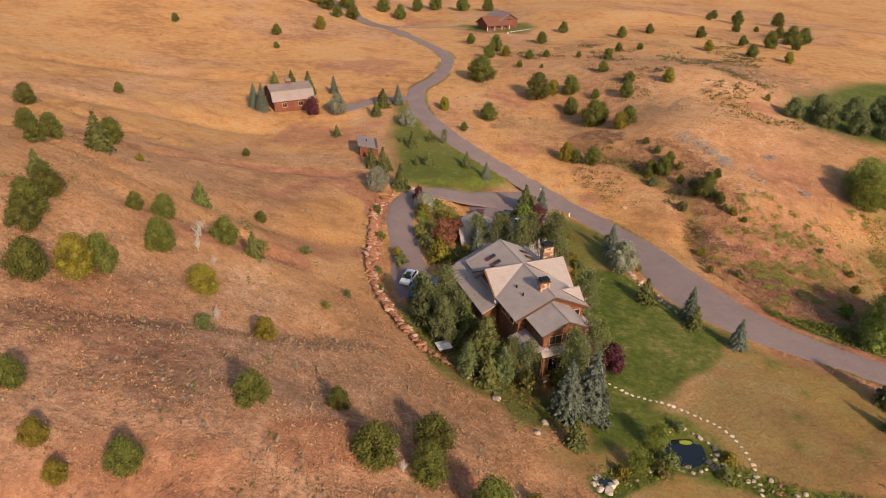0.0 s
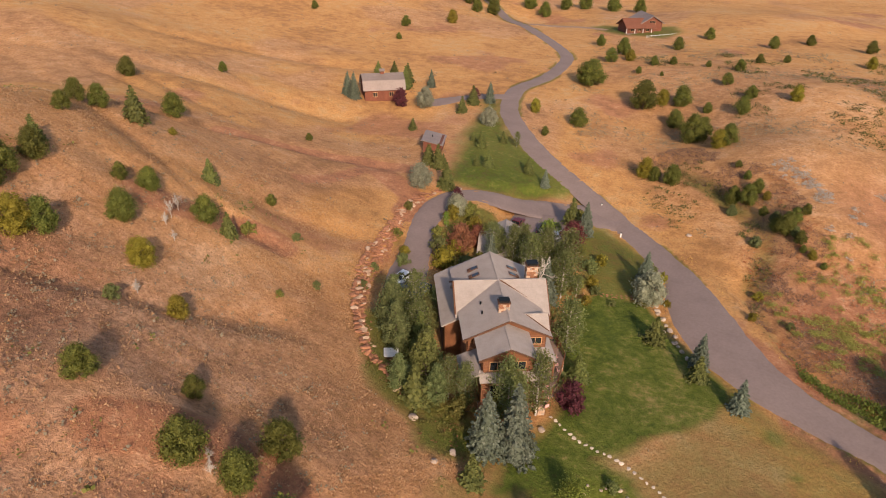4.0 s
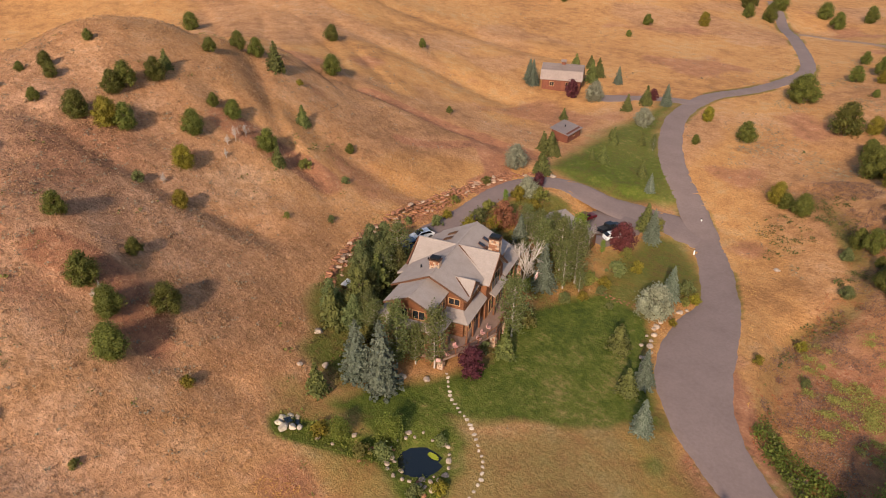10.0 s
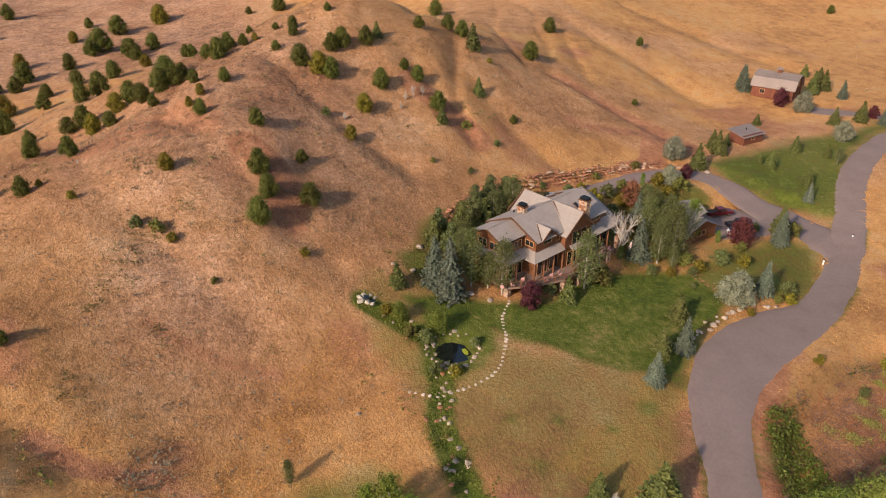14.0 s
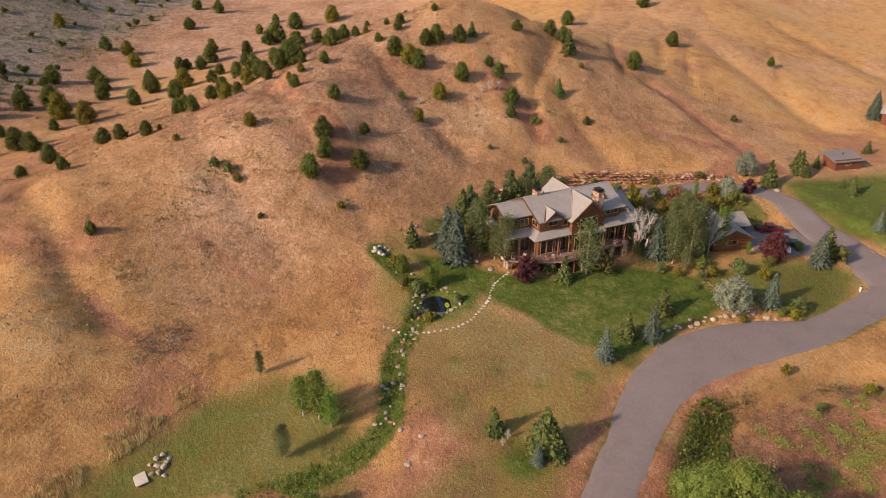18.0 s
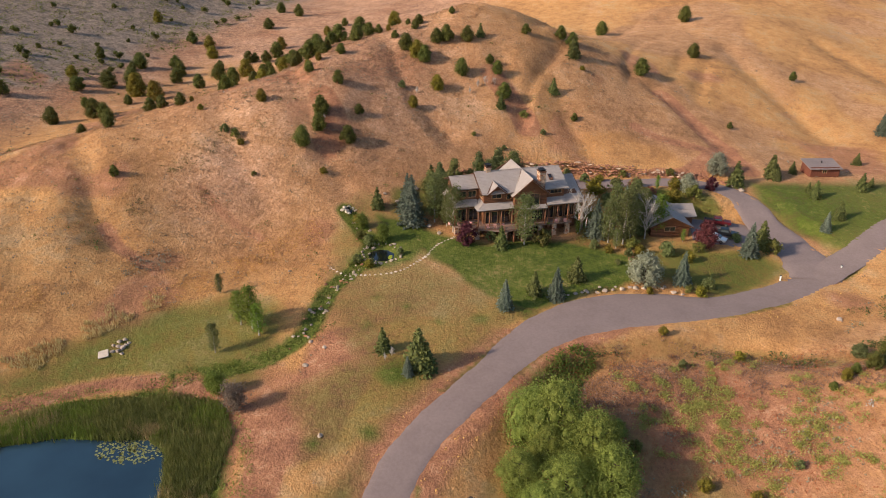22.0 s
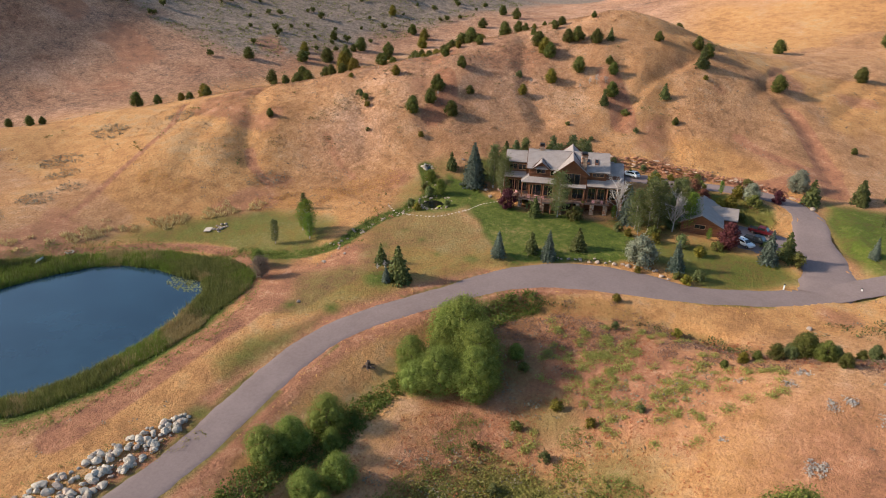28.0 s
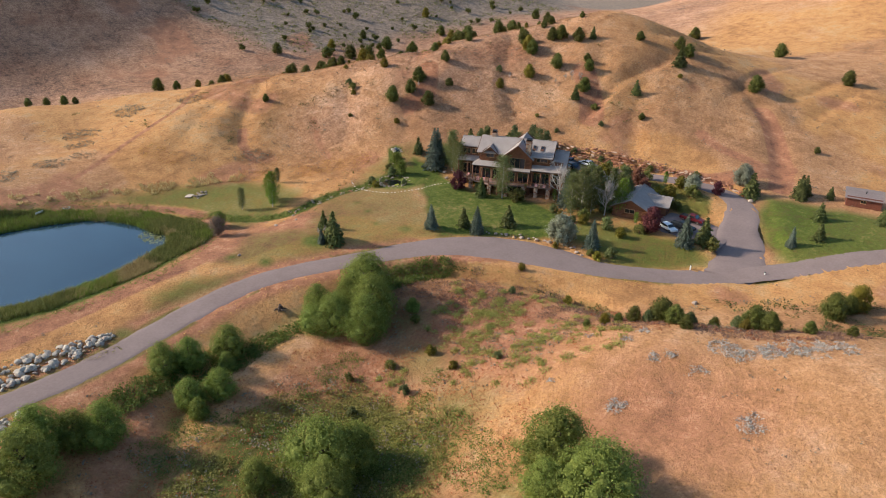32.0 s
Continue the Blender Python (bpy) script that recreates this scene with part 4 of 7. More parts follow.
J_GULLY = [(-48.9, -41, 6), (-76, -40.6, 7.5), (-104.5, -21.6, 6), (-9, -20, 3), (9, -33, 3.2), (27, -45, 4.6), (22, -41.5, 3), (16, -37.5, 2.6), (52, -62, 3), (56, -66, 2.6), (49, -60.5, 2.4), (61, -68, 2.8), (-56, -76, 5), (-68.5, -30, 6.5), (-90, 10.6, 5), (-113.8, -57.9, 6), (-120, -46, 5.5), (-98, -36, 5), (-131, -19, 5), (-153, -45, 5.5), (-88, -48, 6.5), (-82, -54, 6), (-139, 41.7, 4), (-150, 23, 6), (-182, 18.7, 7), (-190, 34, 7), (-127, 126, 5), (-149, 162, 6), (-223, -23, 6), (-72, -60, 5), (-110, -40, 5.5), (-139, -38, 5)]
J_VALLEY = [(34.1, 226.6, 8.8), (39.8, 231.3, 4.5), (45.4, 229.7, 6.2), (43.4, 215, 5.2), (47.8, 202, 7.7), (50.5, 203.6, 6), (55.9, 193, 5.5), (53.6, 191.8, 4.7), (52.8, 223.8, 3.2), (62, 219.7, 5.1), (65.1, 229.6, 3.8), (59.4, 244, 3.9), (65, 262.5, 3.9), (76.4, 223.7, 4.4), (84.1, 287.4, 2.7), (55.5, 270, 2.2), (16, 204.6, 5.3), (16.8, 244.4, 8.6),
            (14.4, 246.5, 7.1), (35.7, 176.1, 4.9), (42, 172.8, 4.8), (38, 174.6, 3.4), (55.5, 164.9, 5.4), (58.2, 162.8, 6.4), (60.2, 165.6, 4.4), (61.9, 162.3, 2.7), (62.7, 151.5, 3.9), (64.4, 149.7, 6), (66.2, 152.4, 4.5), (68.6, 154.8, 3.1), (66.6, 145.9, 3.8), (68.4, 141.6, 2.6), (66.9, 143.4, 2.2), (70.2, 139.2, 1.8), (61, 157.5, 3), (58.6, 171, 2.9), (57, 176.5, 2.4), (2.5, 210.6, 3.9), (8.1, 191.7, 2.5), (46.6, 308.7, 4.9),
            (15.4, 311.2, 4.5), (21.3, 278.9, 5.3), (25.2, 293.9, 6.6), (28.3, 283.1, 4.1), (31.8, 261.6, 2.4), (39.5, 257.4, 1.5), (37, 274.5, 3.4), (43.7, 275.1, 2.8), (60.5, 335, 4.8), (105.9, 214, 2.1), (148.7, 386.7, 3.5), (155.4, 397.9, 4.5), (162, 380.3, 7), (148.1, 347.4, 4.8), (182.7, 377.7, 7), (160.2, 351.8, 2.7), (142.8, 297.3, 6.8), (162.3, 331.9, 5.2), (158.3, 310.9, 8.1), (165, 313.2, 7.3), (153.5, 296.2, 4.2), (137.1, 267.4, 4.2)]
J_NORTH = [(-68.3, 302.6, 4.4), (-53, 324, 5.6), (-44.3, 376.4, 7.6), (-10.9, 418.7, 7.6), (15.5, 419, 8.5), (-50.6, 366, 6.0), (-58, 385, 8.5), (-66, 398, 7.6), (-50, 404, 8.5), (-30, 412, 7.6), (0, 424, 8.5), (-20, 400, 7.6), (30, 412, 6.8), (-80, 410, 7.6), (-95, 392, 6.0), (84, 318, 4.7), (100, 330, 4.2), (120, 318, 5.1), (132, 300, 4.2), (112, 286, 4.2), (126, 276, 4.7), (-110, 300, 3.4), (-64, 280, 2.5), (74, 282, 3.4)]
J_BACK = [(-120.9, -27.8, 3.8), (-154.8, -12.2, 5.2), (-122.9, 17.3, 5.2), (-117.6, -1.3, 3.8), (-190.9, -29.6, 5.2), (-86.9, -22.1, 5.2), (-197.6, 7.7, 3.8), (-193.6, 32.7, 5.2), (-59.4, -50, 3.2), (-64, -37.5, 3.2), (-114, -26.4, 3.2), (-101.7, -0.5, 4.4), (-113.9, -74.3, 4.4), (-172.5, -77.3, 5.2), (-229.2, -34.6, 5.2), (-41.8, -50.8, 5.2), (-45.6, -35.5, 5.2), (-156.4, -54.4, 5.2), (-132.7, -16.8, 3.8), (-84.6, -68.8, 4.4), (-108.9, -58.9, 3.2), (-124.3, 6.7, 4.5), (-139.7, 39.9, 4), (-151.5, 21.7, 5.8), (-144.5, 24.1, 4.4), (-132.8, 27, 3.9), (-156.3, 30.1, 5.3), (-179.7, 67.2, 2.8), (-176.5, 78.8, 5.6), (-158.7, 9.3, 5.3), (-162.2, 12.9, 8.1), (-180.3, 2.8, 4), (-145.8, 3.2, 5.1), (-139, -9.3, 6.1), (-130.2, -11.1, 4.9)]
J_FAR = []
far_rng = random.Random(23)
while len(J_FAR) < 200:
    x, y = far_rng.uniform(-330, 60), far_rng.uniform(-300, -48)
    if far_side(np.array([x]), np.array([y]))[0] > 0.25 and fractal(np.array([x]), np.array([y]), 30, 3, 99)[0] > 0.46:
        J_FAR.append((x, y, far_rng.choice((1.8, 2.2, 2.6, 3.2, 4.4))))
J_FACE = [(x, y, h if h < 5 else h * 0.82) for x, y, h in J_FACE]
J_VALLEY = [(x, y, h * 0.75 if 53 < x < 72 and 138 < y < 180 else h) for x, y, h in J_VALLEY]
for rows in (J_FACE, J_RIDGE, J_GULLY, J_VALLEY, J_NORTH, J_BACK):
    plant(junipers, rows, 4)
discard(junipers)


def far_trees(name, rows, mat, label, seed):
    """Distant bushy trees, joined: each a heap of lobes under a coat of leaf clumps, on a short stem."""
    rng = np.random.default_rng(seed)
    pts, nrm, cv, cf = [], [], [], []
    for x, y, h in rows:
        z = height(x, y)
        lobes = [(x, y, z + 0.42 * h, 0.36 * h)]
        for k in range(5):
            a = k * 1.3 + rng.uniform(-0.4, 0.4)
            lobes.append((x + 0.26 * h * math.cos(a), y + 0.26 * h * math.sin(a), z + h * rng.uniform(0.3, 0.72), h * rng.uniform(0.17, 0.27)))
        p, n = lobes_cloud(rng, lobes, 170)
        p[:, 2] = np.maximum(p[:, 2], z + 0.02)
        pts.append(p)
        nrm.append(n)
        v, f = core_of(lobes, 0.8)
        o = len(cv)
        cv += v
        cf += [tuple(i + o for i in q) for q in f]
        tube(cv, cf, [(x, y, z - 0.4), (x, y, z + 0.4 * h)], [0.04 * h, 0.03 * h], 5)
    me = leaf_mesh(name, np.concatenate(pts), np.concatenate(nrm), 0.42, mat, rng, (cv, cf))
    return tagged(new(name, me), label, "trees", kind="stuff")


far_trees("far_junipers", J_FAR, JUNIPER, "dark junipers dotted over the slope across the gully", 26)

spruces = [conifer("blue_spruce", 8, 4.5, SPRUCE, "silvery blue spruce with drooping tiers, on the lawn's edge", "blue spruces", 30 + k, 20, 0.21, 85) for k in range(2)]
plant(spruces, [(17.4, 69.4, 9.6), (20.8, 70.8, 11.4), (19.4, 110.3, 9.0), (45, 100.6, 6.8), (49.9, 91.3, 5.8), (-33.5, 222, 6), (-12.2, 213.9, 6.6), (12.6, 160.5, 4.8), (-52.2, 201, 8.4), (-55, 203, 7.4), (70.4, 76.7, 3.6), (36.5, 125, 6.8), (23.9, 141.1, 7.4), (8, 118, 7)], 8)
discard(spruces)
pines = [conifer("pine", 6, 4.6, PINE, "dark green young pine on the grass", "pines", 40 + k, 11, 0.42, 22) for k in range(2)]
plant(pines, [(-57.4, 109.5, 6.6), (-39.3, 103.1, 4.4), (-27.4, 88.6, 4.2), (-51.9, 81.6, 3.8), (68.2, 78.2, 7), (64.8, 71.9, 4.4), (68.7, 79.5, 4.4), (38.2, 104.8, 5), (44.5, 96.6, 4.6), (27.0, 90.2, 5.0), (20.7, 144.4, 6.4), (7.8, 165, 4.4), (-41, 217.9, 7), (-13.1, 156.9, 6), (-8.3, 146.8, 6.4), (-15.8, 157.6, 5), (7, 73.4, 6.2), (17.2, 62.6, 4.8), (4.5, 84.6, 8), (-6.5, 175.5, 4.6), (-2, 163.3, 4.4), (-9.4, 179.1, 2.4), (-1.7, 181.2, 3.3), (-4.9, 162.8, 2.7), (-12.0, 157.7, 3.5), (-16.9, 163.2, 3.3), (-27.8, 183.7, 3.4), (-18.1, 201.6, 5.0), (-16.6, 209.9, 5.9), (-48.6, 228.9, 4.6), (-42.2, 223.9, 6.3), (-54.2, 228.4, 4.2)], 6)
discard(pines)
def airy_tree(name, h, width, mat, bark, label, group, seed, boughs=46, per=84, leaf=0.23, lean=0.55):
    """A slender open crown: a pale trunk, rising boughs and loose sprays of small leaves along them."""
    rng = np.random.default_rng(seed)
    verts, faces = [], []
    stem = [(rng.normal(0, 0.01) * h * k / 4, rng.normal(0, 0.01) * h * k / 4, -0.4 + h * 0.96 * k / 5) for k in range(6)]
    tube(verts, faces, stem, [0.19, 0.16, 0.13, 0.10, 0.06, 0.02], 6)
    pts = []
    for k in range(boughs):
        f = (k + 0.5) / boughs
        z0 = h * (0.10 + 0.82 * f)
        a = k * 2.4 + rng.uniform(-0.4, 0.4)
        L = width * 0.55 * (0.55 + 0.9 * f if f < 0.4 else 0.91 - 1.15 * (f - 0.4) ** 1.2) * rng.uniform(0.65, 1.15)
        d = np.array([math.cos(a), math.sin(a), lean + 0.35 * f + rng.uniform(-0.15, 0.2)])
        i = min(4, int(5 * (z0 + 0.4) / (h * 0.96)))
        p0, q0 = stem[i], stem[i + 1]
        s = (z0 - p0[2]) / (q0[2] - p0[2])
        b0 = np.array([p0[0] + (q0[0] - p0[0]) * s, p0[1] + (q0[1] - p0[1]) * s, z0])
        mid, tip = b0 + d * L * 0.5 + np.array([0, 0, -0.04 * L]), b0 + d * L
        o = len(verts)
        tube(verts, faces, [tuple(b0), tuple(mid), tuple(tip)], [0.045, 0.03, 0.008], 3)
        faces.append((i * 6, o, o + 1))
        u = rng.random((per, 1)) ** 0.75
        puff = 0.11 * L + 0.20
        pts.append(b0 + d * L * (0.22 + 0.85 * u) + rng.normal(0, 1, (per, 3)) * puff * (0.7 + 0.6 * u))
    p = np.concatenate(pts)
    p[:, 2] = np.maximum(p[:, 2], 0.3)
    me = leaf_mesh("crown", p, rng.normal(0, 1, p.shape) + np.array([0, 0, 0.7]), leaf, mat, rng)
    return make_tree(name, me, (verts, faces), bark, label, "tree", group)


aspens = [airy_tree("aspen", 11, 4.0 + 0.5 * k, ASPEN, PALEBARK, "tall slender grey-green aspen with a pale trunk", "aspens", 50 + k) for k in range(4)]
plant(aspens, [(18.9, 75.5, 11.6), (22.3, 79.8, 10.6), (24.6, 95.0, 11.4), (22.0, 112.7, 9.8), (22.5, 115.7, 12.3), (18.2, 117, 11.4), (16, 114.6, 11), (13, 76.6, 7.4), (1.4, 92.2, 10.4), (3.4, 87.0, 8.6), (10.6, 77.4, 7.2), (12, 119, 9.4), (13.5, 121.5, 9), (8, 120, 8.4), (20.6, 117.4, 8.6), (24.6, 114, 4.6), (64.8, 43.6, 6.0), (48, 38, 4.2), (20.0, 78.2, 7.5), (2.2, 180.3, 4.4)], 11)
discard(aspens)
evergreens = [round_tree("evergreen", 8, 5.6, (DARKWILLOW, OLIVEPINE)[k], BARK, ("dense dark green evergreen crowding the house wall", "broad olive green evergreen beside the house")[k], "tree", "house evergreens", 62 + k, 26, 3400, 0.24, 0.05, 0.72) for k in range(2)]
plant(evergreens, [(-1.6, 88.6, 8.6), (7.0, 78.8, 8.8), (0.9, 84.2, 8.2), (4.3, 75.2, 5.6), (3.4, 90.6, 7.2), (9.4, 75.6, 6.2), (-2.4, 92.6, 8.0), (5.6, 82.4, 6.4), (9.0, 121.8, 6.6), (17.6, 119.6, 7.2)], 8)
discard(evergreens)
lime = [airy_tree("lime_aspen", 9, 3.4, BRIGHT, PALEBARK, "bright green young tree with a pale trunk", "young trees", 57, 40, 60, 0.24)]
plant(lime, [(58.4, 47.8, 8.6), (57.4, 45.4, 7.0), (60.2, 49.6, 6.4), (18.6, 106.6, 3.4), (17.6, 123.6, 9.6), (20.2, 128.5, 3), (-3, 127, 3.5)], 9)
discard(lime)
dead = [bare_tree("bare_tree", 10, 60, "bare pale-limbed tree with hardly any leaves", "bare trees")]
plant(dead, [(17.6, 107.2, 11.4), (19.9, 120.6, 11.0), (-33.5, 84, 3.5), (-34, 86.5, 3)], 10)
discard(dead)
willows = [round_tree("willow", 9, 9 + 1.5 * k, WILLOW, BARK, "large round grey-green willow in the damp draw", "tree", "willows", 70 + k, 44, 15000, 0.19, 0.05, 0.55, 0.5) for k in range(3)]
plant(willows, [(88.6, 105.4, 8.4), (84.6, 103.6, 9.2), (90.3, 99.6, 7.0), (80.6, 99, 9.8), (78.4, 95.6, 7.4), (88.6, 93.6, 6.4), (92.4, 96.4, 4.6), (84.4, 97.4, 6.2), (132, 96, 6.4), (139, 92.4, 7.4), (135, 94, 5.4), (123.6, 117, 4.4), (77.7, 107.6, 2.6), (106, 89.6, 5.4), (113.4, 89, 5.6), (117, 87.4, 5.0), (118.4, 95.6, 5.2), (114.3, 97.6, 5.0), (119.4, 99, 3.6), (109, 92.6, 3.4), (116.6, 122.4, 9.6), (112.4, 124.4, 7.4), (120.6, 127, 6.4), (104.6, 150.7, 9.5), (108, 157.5, 8.5), (110, 152, 6.5), (143, 97, 8)], 9)
discard(willows)
willows = [round_tree("cottonwood", 9, 10 + 2 * k, DARKWILLOW, BARK, "dark green round-topped tree in the distant grove", "tree", "cottonwoods", 76 + k, 40, 5000, 0.36, 0.04, 0.5, 0.6) for k in range(2)]
GROVE = [(110, 204, 8), (118, 200, 9), (126, 195, 9), (134, 193, 10), (142, 197, 9), (120, 208, 9), (130, 206, 10), (140, 208, 10), (150, 204, 10), (112, 160, 6.5), (118, 158, 8), (126, 158, 8), (120, 166, 8), (130, 165, 8), (160, 212, 10), (62.9, 154, 3.4), (58.9, 148, 3.0), (55, 160, 3.4), (66, 148, 3.0)]
plant(willows, [(x, y, 0.72 * h) for x, y, h in GROVE], 9)
discard(willows)
olives = [round_tree("russian_olive", 6, 7.2, SILVER, BARK, "round silver-leaved tree beside the road", "tree", "silver trees", 80 + k, 30, 4200, 0.26, 0.08, 0.5) for k in range(2)]
plant(olives, [(37.2, 117.8, 6.2), (-13.6, 143.5, 5.4), (-29.8, 202.3, 6), (-8.4, 193.6, 5), (-2.5, 134, 4.2)], 6)
discard(olives)
grey_trees = [airy_tree("grey_willow", 5, 4.2, SAGE, BARK, "small grey-leaved willow beside the dirt track", "", 86, 40, 90, 0.22)]
plant(grey_trees, [(79, 52.4, 4.2)], 5)
discard(grey_trees)
plant_green = [airy_tree("young_willow", 5, 3.8, FRESHREED, BARK, "small green willow among the reeds", "", 87, 40, 90, 0.22)]
plant(plant_green, [(75, 48, 4.0), (74, 46.5, 2.6), (24.5, 60.6, 3.4), (28.6, 65.6, 4.0)], 5)
discard(plant_green)
plums = [round_tree("purple_plum", 5, 5.0, MAROON, BARK, "dark maroon-leaved ornamental plum", "tree", "plums", 90 + k, 18, 1700, 0.28, 0.08, 0.5) for k in range(2)]
plant(plums, [(26.8, 83.0, 4.8), (21.7, 132.8, 5.6), (-4, 139.8, 3.4), (-37.1, 201.1, 5.4), (-17.2, 215.3, 3.6)], 5)
discard(plums)
russets = [round_tree("russet_tree", 5, 5, RUSSET, BARK, "reddish-brown leaved tree inside the driveway loop", "tree", "", 95, 18, 1500, 0.28, 0.08, 0.5)]
plant(russets, [(1.5, 121, 5.4), (4, 124, 4.4)], 5)
discard(russets)
shrubs = [round_tree("shrub", 2, 2.6, (SCRUB, ASPEN, OLIVEGREEN)[k], BARK, ("yellow-green rounded garden shrub", "grey-green rounded garden shrub", "golden green rounded garden shrub")[k], "shrub", "shrubs", 100 + k, 10, 600, 0.22, 0.1, 0.5) for k in range(3)]
plant(shrubs, [(-5, 104, 2), (-6.4, 110, 2.4), (-7.6, 114, 1.8), (-2, 117, 3), (1, 119, 2.6), (-3.4, 122, 2.6), (3.4, 127.6, 2.8), (6, 118, 2.4), (10, 116.6, 3), (14.6, 112, 3), (24.6, 109.6, 2), (26.4, 112.4, 1.8), (28, 116, 1.8), (27, 118.6, 2.2), (24.4, 117.4, 2.6), (16.6, 128.4, 2.2), (-11, 120, 1.8), (-10.6, 106, 1.6), (-12.6, 132, 2), (-9.6, 98, 1.8), (21.6, 84.6, 2.4), (20, 81.6, 2.8), (17, 77.4, 2.6), (36.4, 116, 1.6), (40.6, 118.4, 1.4), (39, 126, 1.6), (31, 113.6, 1.2), (24, 99, 3.5), (24.4, 88, 2.6), (0.5, 112, 4), (4, 114.5, 3), (-3, 131, 3), (0, 135, 3.2), (2, 130, 3), (5, 133, 2.5), (18, 140, 2), (22, 146.5, 3), (37.5, 130, 2.6), (40, 128, 2), (26, 124, 3), (28, 128, 2.4), (24, 131, 2.2), (16, 79, 2.4), (13, 75, 3), (29.5, 63, 2.4), (28, 61, 2), (36.5, 62, 2), (38, 64.5, 1.8), (33, 70, 1.6), (22.5, 59, 2)], 2)
plant(shrubs, [(5, 27, 2.2), (3.5, 24, 2), (7, 29, 1.6), (-26, 62, 2), (-5, 15, 1.4), (14, 34, 1.2), (10, 49, 1.6), (-28, 95, 2.2), (-14, 90, 1.4), (-16, 82, 1.2), (-22, 100, 1.6), (55, 118, 1.6), (62, 120, 1.5), (58, 130, 1.8), (80, 110, 1.6), (86, 118, 1.8), (92, 114, 1.6), (96, 120, 1.8), (98, 110, 1.5), (104, 116, 1.8), (88, 124, 1.5), (84, 130, 1.4), (-52, 112, 1.4)], 2)
discard(shrubs)
brush = [bare_tree("dead_bush", 3, 61, "grey leafless dead bush beside the junipers", "dead bushes")]
plant(brush, [(-3.4, 45, 2.2), (-4.2, 46.2, 2.0), (-1.6, 46.8, 1.8), (-33, 82, 2.6), (-30.5, 80, 2.2), (-20, 15, 1.2), (66, 73.5, 2.2), (67.2, 72.6, 1.8), (-26, 66, 2.4)], 3)
discard(brush)


# ---- house ----
def slope(name, a, b, c, d, mat, parent, label="", thick=0.22, course=0.42):
    """One roof slope: eave from a to b, ridge from d to c, laid in overlapping courses, with a solid deck below."""
    a, b, c, d = (Vector(p) for p in (a, b, c, d))
    up = (b - a).cross(d - a).normalized()
    if up.z < 0:
        up = -up
    n = max(3, int((d - a).length / course))
    verts, faces = [a, b], []
    for i in range(n):
        for f, lift in ((i / n, 0.045), ((i + 1) / n, 0.012)):
            o = len(verts)
            verts += [a.lerp(d, f) + up * lift, b.lerp(c, f) + up * lift]
            faces.append((o - 2, o - 1, o + 1, o))
    o = len(verts)
    verts += [p - up * thick for p in (a, b, c, d)]
    faces += [(o, o + 3, o + 2, o + 1), (0, o, o + 1, 1), (1, o + 1, o + 2, o - 1), (o - 1, o + 2, o + 3, o - 2), (o - 2, o + 3, o, 0)]
    return obj(name, verts, faces, mat, parent, label)


def gable_roof(parent, axis, c0, lo, hi, s0, s1, z_eave, z_ridge, mat=SHINGLE, eaves=None):
    """Two slopes about a ridge at c0 that runs from lo to hi along the axis; s0 and s1 are the eaves."""
    def P(s, l, z):
        return (s, l, z) if axis == "y" else (l, s, z)
    e0, e1 = eaves or (z_eave, z_eave)
    slope("roof_slope", P(s0, lo, e0), P(s0, hi, e0), P(c0, hi, z_ridge), P(c0, lo, z_ridge), mat, parent)
    slope("roof_slope", P(s1, lo, e1), P(s1, hi, e1), P(c0, hi, z_ridge), P(c0, lo, z_ridge), mat, parent)
    bm = bmesh.new()
    if axis == "y":
        add_box(bm, c0 - 0.14, c0 + 0.14, lo, hi, z_ridge - 0.02, z_ridge + 0.12, 0.05)
    else:
        add_box(bm, lo, hi, c0 - 0.14, c0 + 0.14, z_ridge - 0.02, z_ridge + 0.12, 0.05)
    part("ridge_cap", bm, mat, parent)


def wall_prism(name, outline, axis, p0, p1, mat, parent):
    """A solid wall whose outline (s, z) is swept along the axis from p0 to p1."""
    n = len(outline)
    def P(s, l, z):
        return (s, l, z) if axis == "y" else (l, s, z)
    verts = [P(s, p0, z) for s, z in outline] + [P(s, p1, z) for s, z in outline]
    faces = [tuple(range(n)), tuple(range(2 * n - 1, n - 1, -1))] + [(i, (i + 1) % n, n + (i + 1) % n, n + i) for i in range(n)]
    bm = bmesh.new()
    bv = [bm.verts.new(v) for v in verts]
    for f in faces:
        bm.faces.new([bv[i] for i in f])
    bmesh.ops.recalc_face_normals(bm, faces=bm.faces)
    return part(name, bm, mat, parent)


def log_courses(parent, axis, at, s0, s1, z0, z1, side, mat=LOG, step=0.34):
    """Rounded log courses that stand proud of a wall."""
    z = z0 + step / 2
    while z < z1 - step / 2:
        verts, faces = [], []
        a, b = ((at, s0, z), (at, s1, z)) if axis == "x" else ((s0, at, z), (s1, at, z))
        tube(verts, faces, [a, b], [step * 0.52] * 2, 6)
        obj("log", verts, faces, mat, parent)
        z += step


